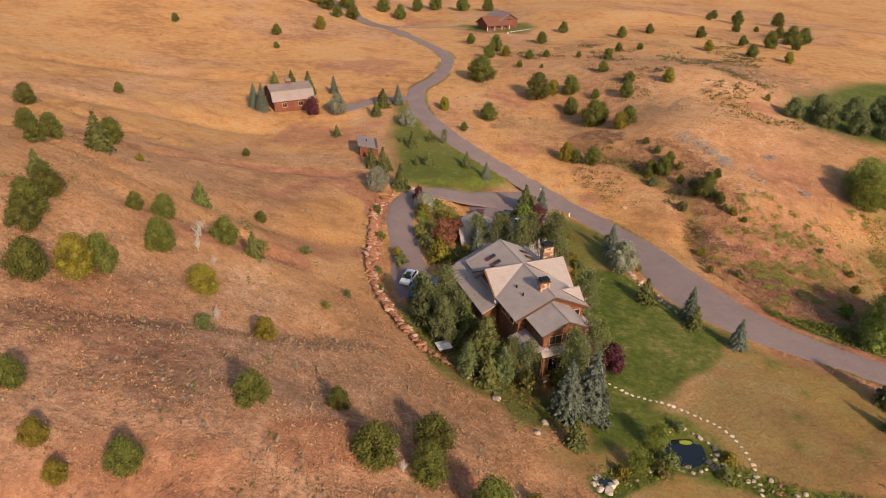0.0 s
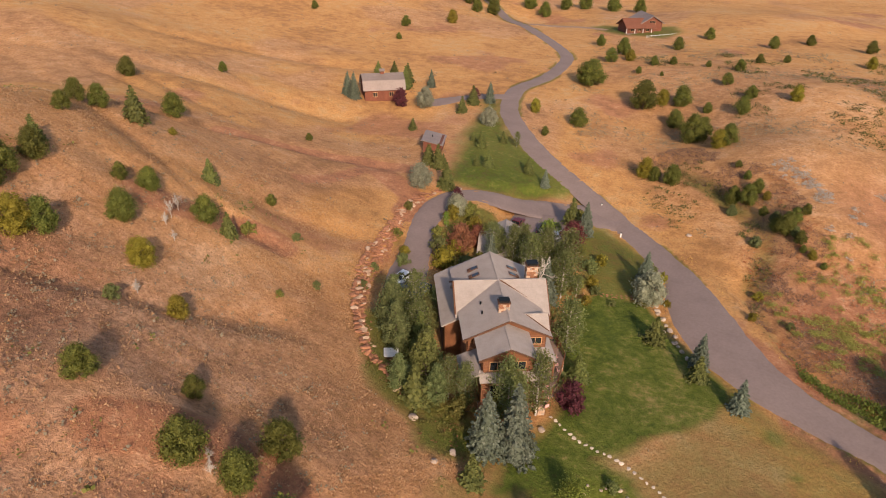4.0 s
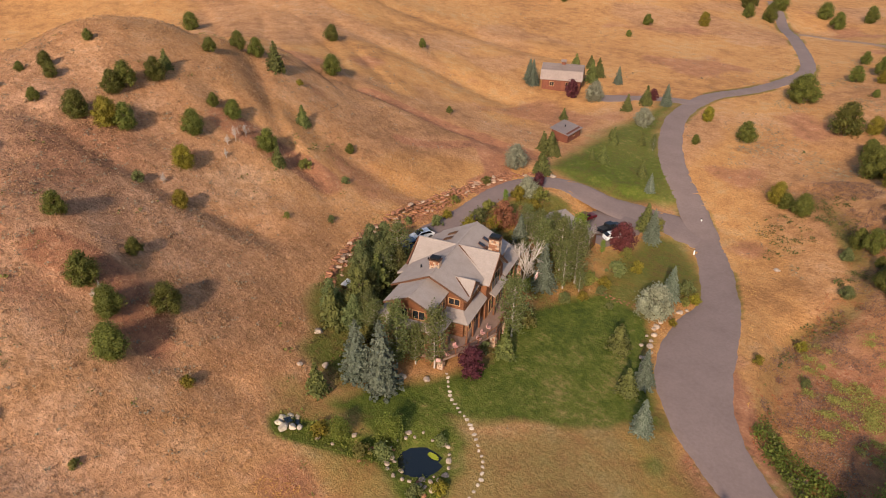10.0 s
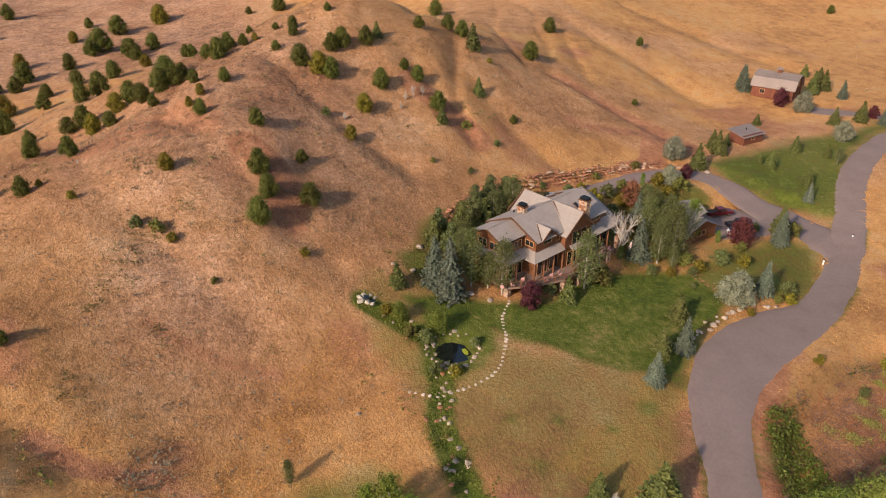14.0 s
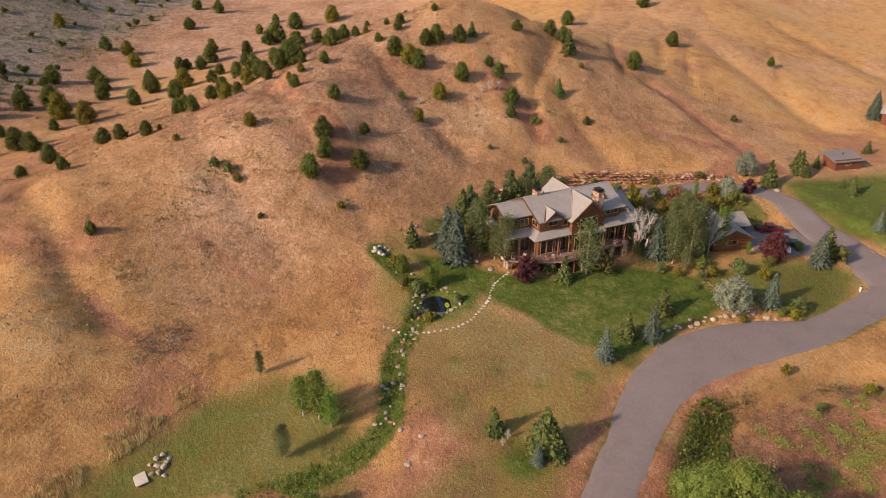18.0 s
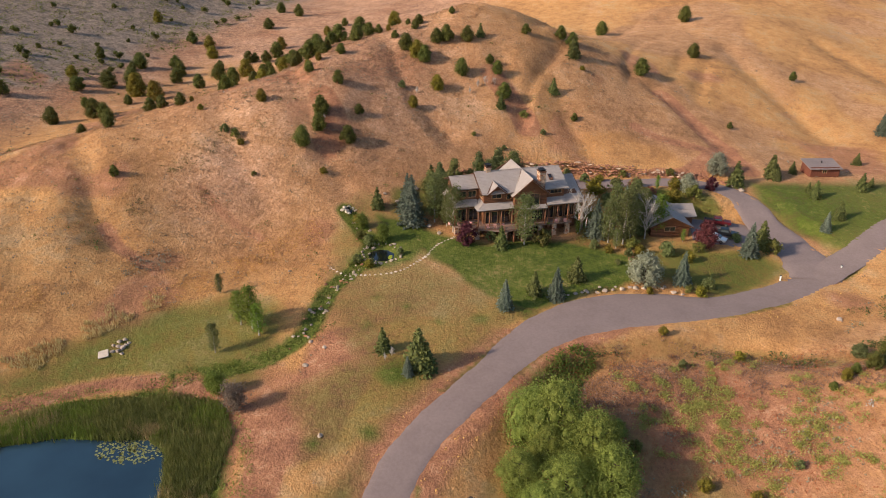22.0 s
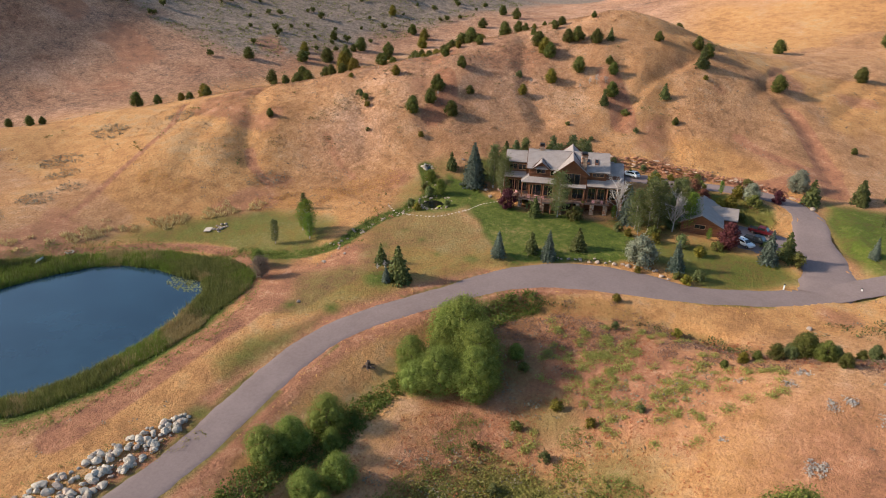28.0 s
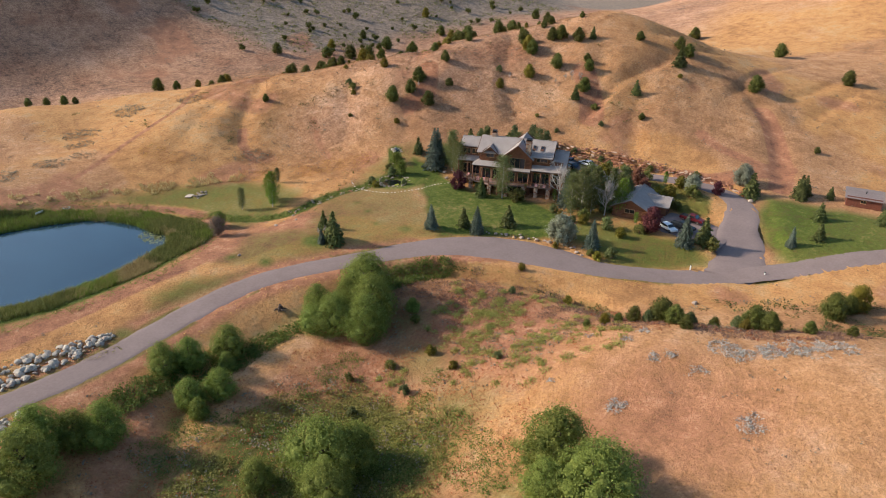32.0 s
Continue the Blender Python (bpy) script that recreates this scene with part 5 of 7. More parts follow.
def window(parent, axis, at, s0, s1, z0, z1, side, cols=2, rows=1, arch=0.0):
    """A framed window on a wall that faces along the axis; at is the wall's face, side its outward sign."""
    f, d = 0.10, 0.10
    def B(nm, a0, a1, b0, b1, o0, o1, mat, par):
        x0, x1 = sorted((at + side * o0, at + side * o1))
        return box(nm, x0, x1, a0, a1, b0, b1, mat, par, bevel=0.0) if axis == "x" else box(nm, a0, a1, x0, x1, b0, b1, mat, par, bevel=0.0)
    bm = bmesh.new()
    def A(a0, a1, b0, b1, o0, o1):
        x0, x1 = sorted((at + side * o0, at + side * o1))
        add_box(bm, *((x0, x1, a0, a1) if axis == "x" else (a0, a1, x0, x1)), b0, b1)
    A(s0 - f, s1 + f, z0 - f, z0, 0.03, d)
    A(s0 - f, s1 + f, z1, z1 + f, 0.03, d)
    A(s0 - f, s0, z0, z1, 0.03, d)
    A(s1, s1 + f, z0, z1, 0.03, d)
    for k in range(1, cols):
        s = s0 + (s1 - s0) * k / cols
        A(s - 0.035, s + 0.035, z0, z1, 0.04, d - 0.02)
    fr = part("window_frame", bm, TRIM, parent)
    for k in range(cols):
        for r in range(rows):
            w, h = (s1 - s0) / cols, (z1 - z0) / rows
            B("pane", s0 + w * k + 0.02, s0 + w * (k + 1) - 0.02, z0 + h * r + 0.02, z0 + h * (r + 1) - 0.02, 0.012, 0.035, GLASS, fr)


def stone_stack(name, x, y, z0, z1, w, d, parent, seed, mat=STONE, cell=0.42):
    """A block faced with separate rough stones that stand out of a mortar core."""
    rng = random.Random(seed)
    core = box(name, x - w / 2 + 0.06, x + w / 2 - 0.06, y - d / 2 + 0.06, y + d / 2 - 0.06, z0, z1, GRAVEL, parent, bevel=0)
    z = z0
    while z < z1 - 0.1:
        h = min(rng.uniform(0.7, 1.1) * cell, z1 - z)
        for face in range(4):
            L = w if face % 2 == 0 else d
            s = -L / 2
            while s < L / 2 - 0.1:
                q = min(rng.uniform(0.7, 1.5) * cell, L / 2 - s)
                bm = bmesh.new()
                o = rng.uniform(0.0, 0.07)
                t0, t1 = (-d / 2 - o, -d / 2 + 0.12) if face == 0 else (d / 2 - 0.12, d / 2 + o) if face == 2 else (w / 2 - 0.12, w / 2 + o) if face == 1 else (-w / 2 - o, -w / 2 + 0.12)
                if face % 2 == 0:
                    add_box(bm, x + s + 0.015, x + s + q - 0.015, y + t0, y + t1, z + 0.015, z + h - 0.015, 0.03)
                else:
                    add_box(bm, x + t0, x + t1, y + s + 0.015, y + s + q - 0.015, z + 0.015, z + h - 0.015, 0.03)
                part("stone", bm, rng.choice((ROCK, TANSTONE, TANSTONE, mat)), core)
                s += q
        z += h
    return core


def railing(parent, pts, z, top=1.0, gap=2.0):
    """Posts, two rails and iron balusters along a line of points."""
    for (x0, y0), (x1, y1) in zip(pts[:-1], pts[1:]):
        L = math.hypot(x1 - x0, y1 - y0)
        n = max(1, round(L / gap))
        for h, r in ((top, 0.055), (0.14, 0.04)):
            v, f = [], []
            tube(v, f, [(x0, y0, z + h), (x1, y1, z + h)], [r, r], 5)
            obj("rail", v, f, LOG, parent)
        for k in range(n + 1):
            x, y = x0 + (x1 - x0) * k / n, y0 + (y1 - y0) * k / n
            v, f = [], []
            tube(v, f, [(x, y, z - 0.1), (x, y, z + top + 0.1)], [0.075, 0.075], 6)
            obj("rail_post", v, f, LOG, parent)
        v, f = [], []
        m = int(L / 0.16)
        for k in range(1, m):
            x, y = x0 + (x1 - x0) * k / m, y0 + (y1 - y0) * k / m
            tube(v, f, [(x, y, z + 0.14), (x, y, z + top)], [0.011, 0.011], 3)
        tagged(obj("balusters", v, f, IRON, parent), kind="stuff")


def build_house():
    root = tagged(empty("house", pose(13.6, 93.8, 0, 0, 0, 20)), "large brown timber lodge with stone chimneys and shingled gables", "house")
    W = 13.05
    # walls
    wall_prism("wall_main", [(-5.5, -1), (5.3, -1), (5.3, 10.25), (0, 12.65), (-5.5, 10.2)], "y", -9.9, 8.1, LOG, root)
    wall_prism("wall_cross", [(-3.6, -1), (3.6, -1), (3.6, 9.45), (0, 12.55), (-3.6, 9.45)], "x", -5.9, 6.5, LOG, root)
    wall_prism("wall_south", [(-4.1, -1), (2.3, -1), (2.3, 10.4), (-0.7, 11.85), (-4.1, 10.4)], "y", -15.2, -9.9, LOG, root)
    wall_prism("wall_dormer", [(-9.2, 7.5), (-5.4, 7.5), (-5.4, 10.1), (-7.3, 11.45), (-9.2, 10.1)], "x", 1.5, 5.35, LOG, root)
    wall_prism("wall_west", [(-8.0, -1), (-5.5, -1), (-5.5, 9.2), (-8.0, 8.0)], "y", -3.6, 9.8, LOG, root)
    wall_prism("wall_north", [(-5, -1), (4.9, -1), (4.9, 8.35), (-0.2, 10.4), (-5, 8.4)], "y", 8.1, 11.3, LOG, root)
    # roofs
    gable_roof(root, "y", 0, -10.7, 8.8, -6.3, 6.1, 10.1, W, eaves=(10.0, 10.1))
    gable_roof(root, "x", 0, -6.7, 7.2, -4.35, 4.1, 9.45, W - 0.03)
    gable_roof(root, "y", -0.7, -16.0, -9.8, -4.8, 2.9, 10.5, 12.25)
    gable_roof(root, "x", -7.3, 1.5, 6.05, -9.6, -5.0, 9.85, 11.75)
    slope("roof_slope", (-8.7, -4.2, 7.9), (-8.7, 10.6, 7.9), (-5.6, 10.6, 9.5), (-5.6, -4.2, 9.5), SHINGLE, root)
    slope("roof_slope", (7.3, 3.7, 7.0), (7.3, 8.7, 7.0), (4.4, 8.7, 8.4), (4.4, 3.7, 8.4), SHINGLE, root)
    gable_roof(root, "y", -0.2, 8.7, 12.3, -6.6, 7.3, 7.0, 10.75, eaves=(7.9, 7.0))
    slope("roof_slope", (6.8, -11.8, 6.85), (6.8, -3.7, 6.85), (5.0, -3.7, 8.15), (5.0, -9.8, 8.15), SHINGLE, root)
    slope("roof_slope", (1.8, -11.8, 6.85), (6.8, -11.8, 6.85), (5.0, -9.8, 8.15), (1.8, -9.8, 8.15), SHINGLE, root)
    slope("roof_slope", (4.4, -16.2, 7.15), (4.4, -10.8, 7.15), (2.2, -10.8, 8.2), (2.2, -15.0, 8.2), SHINGLE, root)
    slope("roof_slope", (-4.6, -16.4, 7.15), (4.4, -16.2, 7.15), (2.2, -15.0, 8.2), (-4.6, -15.0, 8.2), SHINGLE, root)
    slope("roof_slope", (-7.0, -15.6, 6.9), (-7.0, -9.9, 6.9), (-4.0, -9.9, 8.2), (-4.0, -15.6, 8.2), SHINGLE, root)
    slope("roof_slope", (7.7, -2.4, 6.55), (7.7, 3.5, 6.55), (6.4, 3.5, 7.2), (6.4, -2.4, 7.2), SHINGLE, root)
    for y0, y1 in ((0, 2.85), (0, -2.85), (-7.3, -5.15), (-7.3, -9.45)):
        v, f = [], []
        a, b = ((0.2, y0, W + 0.05), (5.5, y1, 10.55)) if y0 == 0 else ((2.9, y0, 11.72), (5.9, y1, 10.25))
        tube(v, f, [a, b], [0.1, 0.1], 4)
        obj("valley_flashing", v, f, FASCIA, root)
    # fascia boards under the gables
    for pts in (((-6.3, -10.72, 9.9), (0, -10.72, 12.9), (6.1, -10.72, 10.0)), ((-4.8, -16.02, 10.35), (-0.7, -16.02, 12.1), (2.9, -16.02, 10.35))):
        for p, q in zip(pts[:-1], pts[1:]):
            v, f = [], []
            tube(v, f, [p, q], [0.17, 0.17], 4)
            obj("fascia", v, f, FASCIA, root)
    for pts in (((7.22, -4.35, 9.3), (7.22, 0, 12.87), (7.22, 4.1, 9.3)), ((6.07, -9.6, 9.7), (6.07, -7.3, 11.6), (6.07, -5.0, 9.7)), ((7.3, 12.32, 6.85), (-0.2, 12.32, 10.6), (-6.6, 12.32, 7.75)), ((-6.72, -4.5, 10.15), (-6.72, 0, 12.9), (-6.72, 4.5, 10.15))):
        for p, q in zip(pts[:-1], pts[1:]):
            v, f = [], []
            tube(v, f, [p, q], [0.17, 0.17], 4)
            obj("fascia", v, f, FASCIA, root)
    # skylights and vents
    for sx in (-1, 1):
        for y in (3.2, 5.2):
            x0, x1 = sx * 2.3, sx * 3.9
            z0, z1 = W - 2.95 * 2.3 / 6.2 + 0.1, W - 2.95 * 3.9 / 6.2 + 0.1
            v = [(x0, y, z0), (x0, y + 0.85, z0), (x1, y + 0.85, z1), (x1, y, z1)]
            o = [(a, b, c + 0.12) for a, b, c in v]
            obj("skylight", v + o, [(4, 5, 6, 7), (0, 1, 5, 4), (1, 2, 6, 5), (2, 3, 7, 6), (3, 0, 4, 7)], FASCIA, root)
            k = 0.10
            g = [(x0 + sx * k, y + k, z0 + 0.09), (x0 + sx * k, y + 0.85 - k, z0 + 0.09), (x1 - sx * k, y + 0.85 - k, z1 + 0.16), (x1 - sx * k, y + k, z1 + 0.16)]
            obj("pane", g, [(0, 1, 2, 3)], GLASS, root)
    for x, y in ((-3.1, -4.2), (-3.2, -6.6)):
        v, f = [], []
        tube(v, f, [(x, y, 11.3), (x, y, 12.0)], [0.14, 0.12], 8)
        obj("roof_vent", v, f, IRON, root)
    # chimneys
    for x, y, z0, z1, w, d, s in ((5.5, 2.5, 8.6, 14.1, 1.7, 1.3, 3), (-0.4, -7.5, 11.5, 14.0, 1.5, 1.1, 4)):
        stack = stone_stack("chimney", x, y, z0, z1, w, d, root, s)
        box("chimney_cap", x - w / 2 - 0.15, x + w / 2 + 0.15, y - d / 2 - 0.15, y + d / 2 + 0.15, z1, z1 + 0.14, FASCIA, stack)
        bm = bmesh.new()
        add_box(bm, x - w / 2 + 0.1, x + w / 2 - 0.1, y - d / 2 + 0.1, y + d / 2 - 0.1, z1 + 0.14, z1 + 0.42)
        part("spark_screen", bm, IRON, stack)
        bm = bmesh.new()
        add_box(bm, x - w / 2, x + w / 2, y - d / 2, y + d / 2, z1 + 0.42, z1 + 0.52, 0.02)
        part("cap_lid", bm, IRON, stack)
    # log courses on the sides that show
    for ax, at, s0, s1, z0, z1 in (("x", 5.3, -9.9, -3.7, 3.2, 10.0), ("x", 6.5, -3.6, 3.6, 0.2, 9.4), ("y", -9.9, -5.5, 5.3, 3.2, 10.2), ("x", -5.5, -9.9, -3.6, 3.2, 10.1), ("y", -15.2, -4.1, 2.5, 0.2, 10.0), ("x", 2.5, -15.2, -9.9, 0.2, 10), ("x", -4.1, -15.2, -9.9, 0.2, 10), ("y", 11.3, -5, 4.9, 0.2, 8.3), ("x", 4.9, 8.2, 11.3, 0.2, 8.2), ("x", -8.0, -3.6, 9.8, 1, 7.8)):
        log_courses(root, ax, at, s0, s1, z0, z1, 1)
    # windows
    for args in (("x", 6.68, -1.9, 1.9, 6.9, 9.6, 1, 3), ("x", 6.68, -2.9, -0.4, 3.3, 5.9, 1, 2), ("x", 6.68, 0.4, 2.9, 3.3, 5.9, 1, 2), ("x", 6.68, -2.6, 2.6, 0.4, 2.3, 1, 3),
                 ("x", 5.5, -8.3, -6.3, 8.9, 10.3, 1, 2), ("x", 5.48, -9.6, -7.0, 3.3, 5.9, 1, 2), ("x", 5.48, -6.4, -4.2, 3.3, 5.9, 1, 2), ("x", 5.48, -5.0, -4.1, 8.5, 9.6, 1, 1),
                 ("y", -10.08, 3.0, 4.7, 8.7, 9.7, -1, 2), ("x", 2.68, -14.9, -13.2, 8.6, 9.9, 1, 2), ("x", 2.68, -12.7, -11.0, 8.6, 9.9, 1, 2), ("x", 2.68, -15, -13, 3.3, 5.9, 1, 2), ("x", 2.68, -12.4, -10.6, 3.3, 5.9, 1, 2),
                 ("y", -15.38, -3.2, -1.3, 8.5, 9.8, -1, 2), ("y", -15.38, -0.4, 1.5, 8.5, 9.8, -1, 2), ("y", -15.38, -3, 1.4, 3.4, 6.0, -1, 3), ("x", 5.48, 4.2, 5.8, 3.3, 5.9, 1, 2), ("x", 5.48, 6.4, 8.0, 3.3, 5.9, 1, 2),
                 ("x", 5.48, 4.8, 7.4, 8.9, 9.7, 1, 3), ("x", 5.08, 8.8, 10.8, 3.3, 5.9, 1, 2), ("x", -5.68, -9, -5, 8.4, 9.7, -1, 3), ("y", 11.48, -3, -0.6, 4.2, 6.4, 1, 2), ("y", 11.48, 1.0, 3.4, 4.2, 6.4, 1, 2)):
        window(root, *args)
    # deck on posts and stone piers
    deck = [(-4.6, -16.6), (4.6, -16.2), (7.2, -12.2), (9.5, -6.6), (9.4, -1.8), (8.0, 0.8), (8.0, 9.2), (4.6, 9.4), (4.6, -9), (2.2, -9), (2.2, -15.0), (-4.6, -15.0)]
    bm = bmesh.new()
    top = [bm.verts.new((x, y, 3.05)) for x, y in deck]
    low = [bm.verts.new((x, y, 2.7)) for x, y in deck]
    bm.faces.new(top)
    bm.faces.new(low[::-1])
    for i in range(len(deck)):
        j = (i + 1) % len(deck)
        bm.faces.new((top[j], top[i], low[i], low[j]))
    bmesh.ops.recalc_face_normals(bm, faces=bm.faces)
    dk = part("deck", bm, DECKWOOD, root)
    railing(root, deck[0:8], 3.05)
    for x, y in ((4.2, -15.6), (6.8, -11.8), (9.0, -6.4)):
        stone_stack("pier", x, y, -1.0, 2.7, 0.9, 0.9, root, int(50 + x))
    for x, y in ((7.5, 2.1), (7.5, 5.3), (7.5, 8.4), (7.0, 11.8), (9.0, -2.2)):
        stone_stack("pier", x, y, -1.0, 2.7 if y < 10 else 4.2, 0.95, 0.9, root, int(60 + y))
    for x, y in ((8.0, -9.4), (9.2, -4.4), (7.6, 0.6)):
        v, f = [], []
        tube(v, f, [(x, y, -1), (x, y, 2.8)], [0.2, 0.17], 8)
        obj("post", v, f, LOG, root, smooth=True)
    for x, y, z1 in ((6.5, -11.5, 6.8), (6.5, -9.0, 6.8), (6.5, -6.4, 6.8), (6.5, -4.0, 6.8), (7.0, 8.6, 6.9), (7.0, 6.2, 6.9), (7.0, 4.0, 6.9), (7.0, 11.8, 6.9), (4.1, -15.9, 7.0), (4.1, -13.4, 7.0), (-0.2, -16.0, 7.0), (-4.2, -16.0, 7.0), (7.4, -2.2, 6.5), (7.4, 3.2, 6.5)):
        v, f = [], []
        tube(v, f, [(x, y, 2.6 if y < 10 else 4.0), (x, y, z1)], [0.17, 0.15], 8)
        obj("post", v, f, LOG, root, smooth=True)
    return root


build_house()


# ---- other buildings ----
def plank_wall(parent, axis, at, s0, s1, z0, z1, mat, board=0.3, side=1):
    """Upright boards on a wall's face."""
    s = s0
    while s < s1 - 0.05:
        e = min(s + board, s1)
        if axis == "x":
            box("board", min(at, at + side * 0.05), max(at, at + side * 0.05), s + 0.012, e - 0.012, z0, z1, mat, parent, bevel=0)
        else:
            box("board", s + 0.012, e - 0.012, min(at, at + side * 0.05), max(at, at + side * 0.05), z0, z1, mat, parent, bevel=0)
        s = e


def build_garage():
    root = tagged(empty("garage", pose(11.5, 125.2, 0.3, 0, 0, 8)), "brown log garage with a low shingled gable roof", "garage")
    wall_prism("wall", [(-4.1, -1), (4.1, -1), (4.1, 2.7), (0, 4.6), (-4.1, 2.7)], "x", -6.5, 6.5, LOG, root)
    log_courses(root, "x", 6.5, -4.1, 4.1, 0, 2.7, 1)
    log_courses(root, "y", 4.1, -6.5, 6.5, 0, 2.6, 1)
    gable_roof(root, "x", 0, -7.2, 7.3, -4.9, 4.9, 2.35, 4.75)
    wall_prism("wall", [(-5, -1), (0.6, -1), (0.6, 2.6), (-2.2, 3.9), (-5, 2.6)], "y", 3.5, 7.2, LOG, root)
    gable_roof(root, "y", -2.2, 2.0, 7.9, -5.6, 1.2, 2.3, 4.0)
    window(root, "x", 6.66, -1.2, 1.0, 1.4, 2.3, 1, 2)
    for k in range(1):
        door = box("door", -4.3, -0.1, 7.2, 7.32, 0.0, 2.3, FASCIA, root, bevel=0.02)
        for j in range(4):
            box("panel", -4.2, -0.2, 7.33, 7.37, 0.06 + j * 0.56, 0.56 + j * 0.56, SIDING, door, bevel=0.015)
    for y0, y1 in ((-4.9, 0), (0, 4.9)):
        v, f = [], []
        tube(v, f, [(7.32, y0, 2.25 if y0 < 0 else 4.62), (7.32, y1, 4.62 if y0 < 0 else 2.25)], [0.14, 0.14], 4)
        obj("fascia", v, f, FASCIA, root)
    return root


def build_shed():
    z = height(-17.5, 170)
    root = tagged(empty("shed", pose(-17.8, 170.2, z, 0, 0, 8)), "small red-brown board shed with a pale metal roof", "shed")
    wall_prism("wall", [(-2.9, -1), (2.9, -1), (2.9, 2.5), (-2.9, 3.4)], "y", -4.9, 4.9, SIDING, root)
    plank_wall(root, "x", 2.9, -4.9, 4.9, 0, 2.45, SIDING, 0.42)
    slope("roof", (3.5, -5.5, 2.35), (3.5, 5.5, 2.35), (-3.5, 5.5, 3.6), (-3.5, -5.5, 3.6), METALROOF, root, thick=0.15, course=1.2)
    v, f = [], []
    tube(v, f, [(-0.6, 0.3, 2.8), (-0.6, 0.3, 3.7)], [0.16, 0.16], 8)
    obj("roof_vent", v, f, IRON, root)
    window(root, "x", 2.96, -1, 0.4, 1.2, 2.0, 1, 2)
    root.scale = (0.8, 0.76, 0.9)
    return root


def build_barn():
    z = height(-44, 208)
    root = tagged(empty("barn", pose(-45.4, 207.6, z, 0, 0, 29)), "red-brown board barn with a grey gambrel roof and cupola", "barn")
    prof = [(-4.5, -1), (4.5, -1), (4.5, 3.4), (3.3, 5.6), (0, 7.0), (-3.3, 5.6), (-4.5, 3.4)]
    wall_prism("wall", prof, "x", -6, 6, SIDING, root)
    plank_wall(root, "y", -4.5, -6, 6, 0, 3.3, SIDING, 0.5, -1)
    plank_wall(root, "x", 6, -4.5, 4.5, 0, 3.4, SIDING, 0.5, 1)
    for s in (-1, 1):
        slope("roof_slope", (-6.6, s * 5.0, 3.1), (6.6, s * 5.0, 3.1), (6.6, s * 3.4, 5.85), (-6.6, s * 3.4, 5.85), METALROOF, root, course=1.0)
        slope("roof_slope", (-6.6, s * 3.4, 5.8), (6.6, s * 3.4, 5.8), (6.6, 0, 7.25), (-6.6, 0, 7.25), METALROOF, root, course=1.0)
    cup = box("cupola", -0.6, 0.6, -0.6, 0.6, 6.8, 8.0, SIDING, root)
    slope("cupola_roof", (-0.85, -0.85, 7.95), (0.85, -0.85, 7.95), (0.85, 0, 8.6), (-0.85, 0, 8.6), METALROOF, cup, thick=0.1)
    slope("cupola_roof", (-0.85, 0.85, 7.95), (0.85, 0.85, 7.95), (0.85, 0, 8.6), (-0.85, 0, 8.6), METALROOF, cup, thick=0.1)
    for x in (-3.5, 1.5):
        window(root, "y", -4.56, x, x + 1.3, 1.2, 2.4, -1, 2)
    window(root, "x", 6.06, -0.8, 0.8, 3.9, 5.3, 1, 2)
    box("door", 6.05, 6.15, -1.6, 1.6, 0, 2.9, FASCIA, root)
    return root


def build_far_house():
    z = height(31, 352)
    root = tagged(empty("ranch_house", pose(31, 352, z - 0.3, 0, 0, 25)), "distant ranch house with rust-red and grey roofs", "house")
    wall_prism("wall", [(-5, -1), (5, -1), (5, 3.2), (0, 5.6), (-5, 3.2)], "x", -9, 4, SIDING, root)
    gable_roof(root, "x", 0, -9.8, 5, -6.6, 6.2, 2.6, 6.0, RUSTROOF)
    wall_prism("wall", [(-1, -1), (9, -1), (9, 4.5), (4, 7.2), (-1, 4.5)], "y", -3, 10, SIDING, root)
    gable_roof(root, "y", 4, -4, 11, -2, 10, 4.2, 7.6, METALROOF)
    for x in (-7, -3.5, 0.5):
        window(root, "y", -5.02, x, x + 1.4, 1, 2.4, -1, 2)
    window(root, "y", -3.02, 2.5, 5.5, 3, 5.2, -1, 2)
    porch = box("porch", -10, 3, -9, -5, -0.3, 0.3, DECKWOOD, root)
    for x in (-9.6, -5.5, -1.5, 2.6):
        box("post", x - 0.12, x + 0.12, -6.3, -6.1, 0.3, 2.7, WHITE, root)
    for pts in (((10, -12), (26, -4)), ((26, -4), (28, 12)), ((-4, -16), (10, -12))):
        (x0, y0), (x1, y1) = pts
        n = 6
        fence = tagged(empty("fence", pose(0, 0, 0)), "white rail fence round the ranch house yard", "fence", "ranch fences")
        fence.matrix_basis = pose(31, 352, z - 0.3, 0, 0, 25)
        for k in range(n + 1):
            x, y = x0 + (x1 - x0) * k / n, y0 + (y1 - y0) * k / n
            box("post", x - 0.1, x + 0.1, y - 0.1, y + 0.1, -0.8, 1.3, WHITE, fence, bevel=0)
        for h in (0.5, 1.1):
            v, f = [], []
            tube(v, f, [(x0, y0, h), (x1, y1, h)], [0.09, 0.09], 4)
            obj("rail", v, f, WHITE, fence)
    return root


build_garage()
build_shed()
build_barn()
build_far_house()


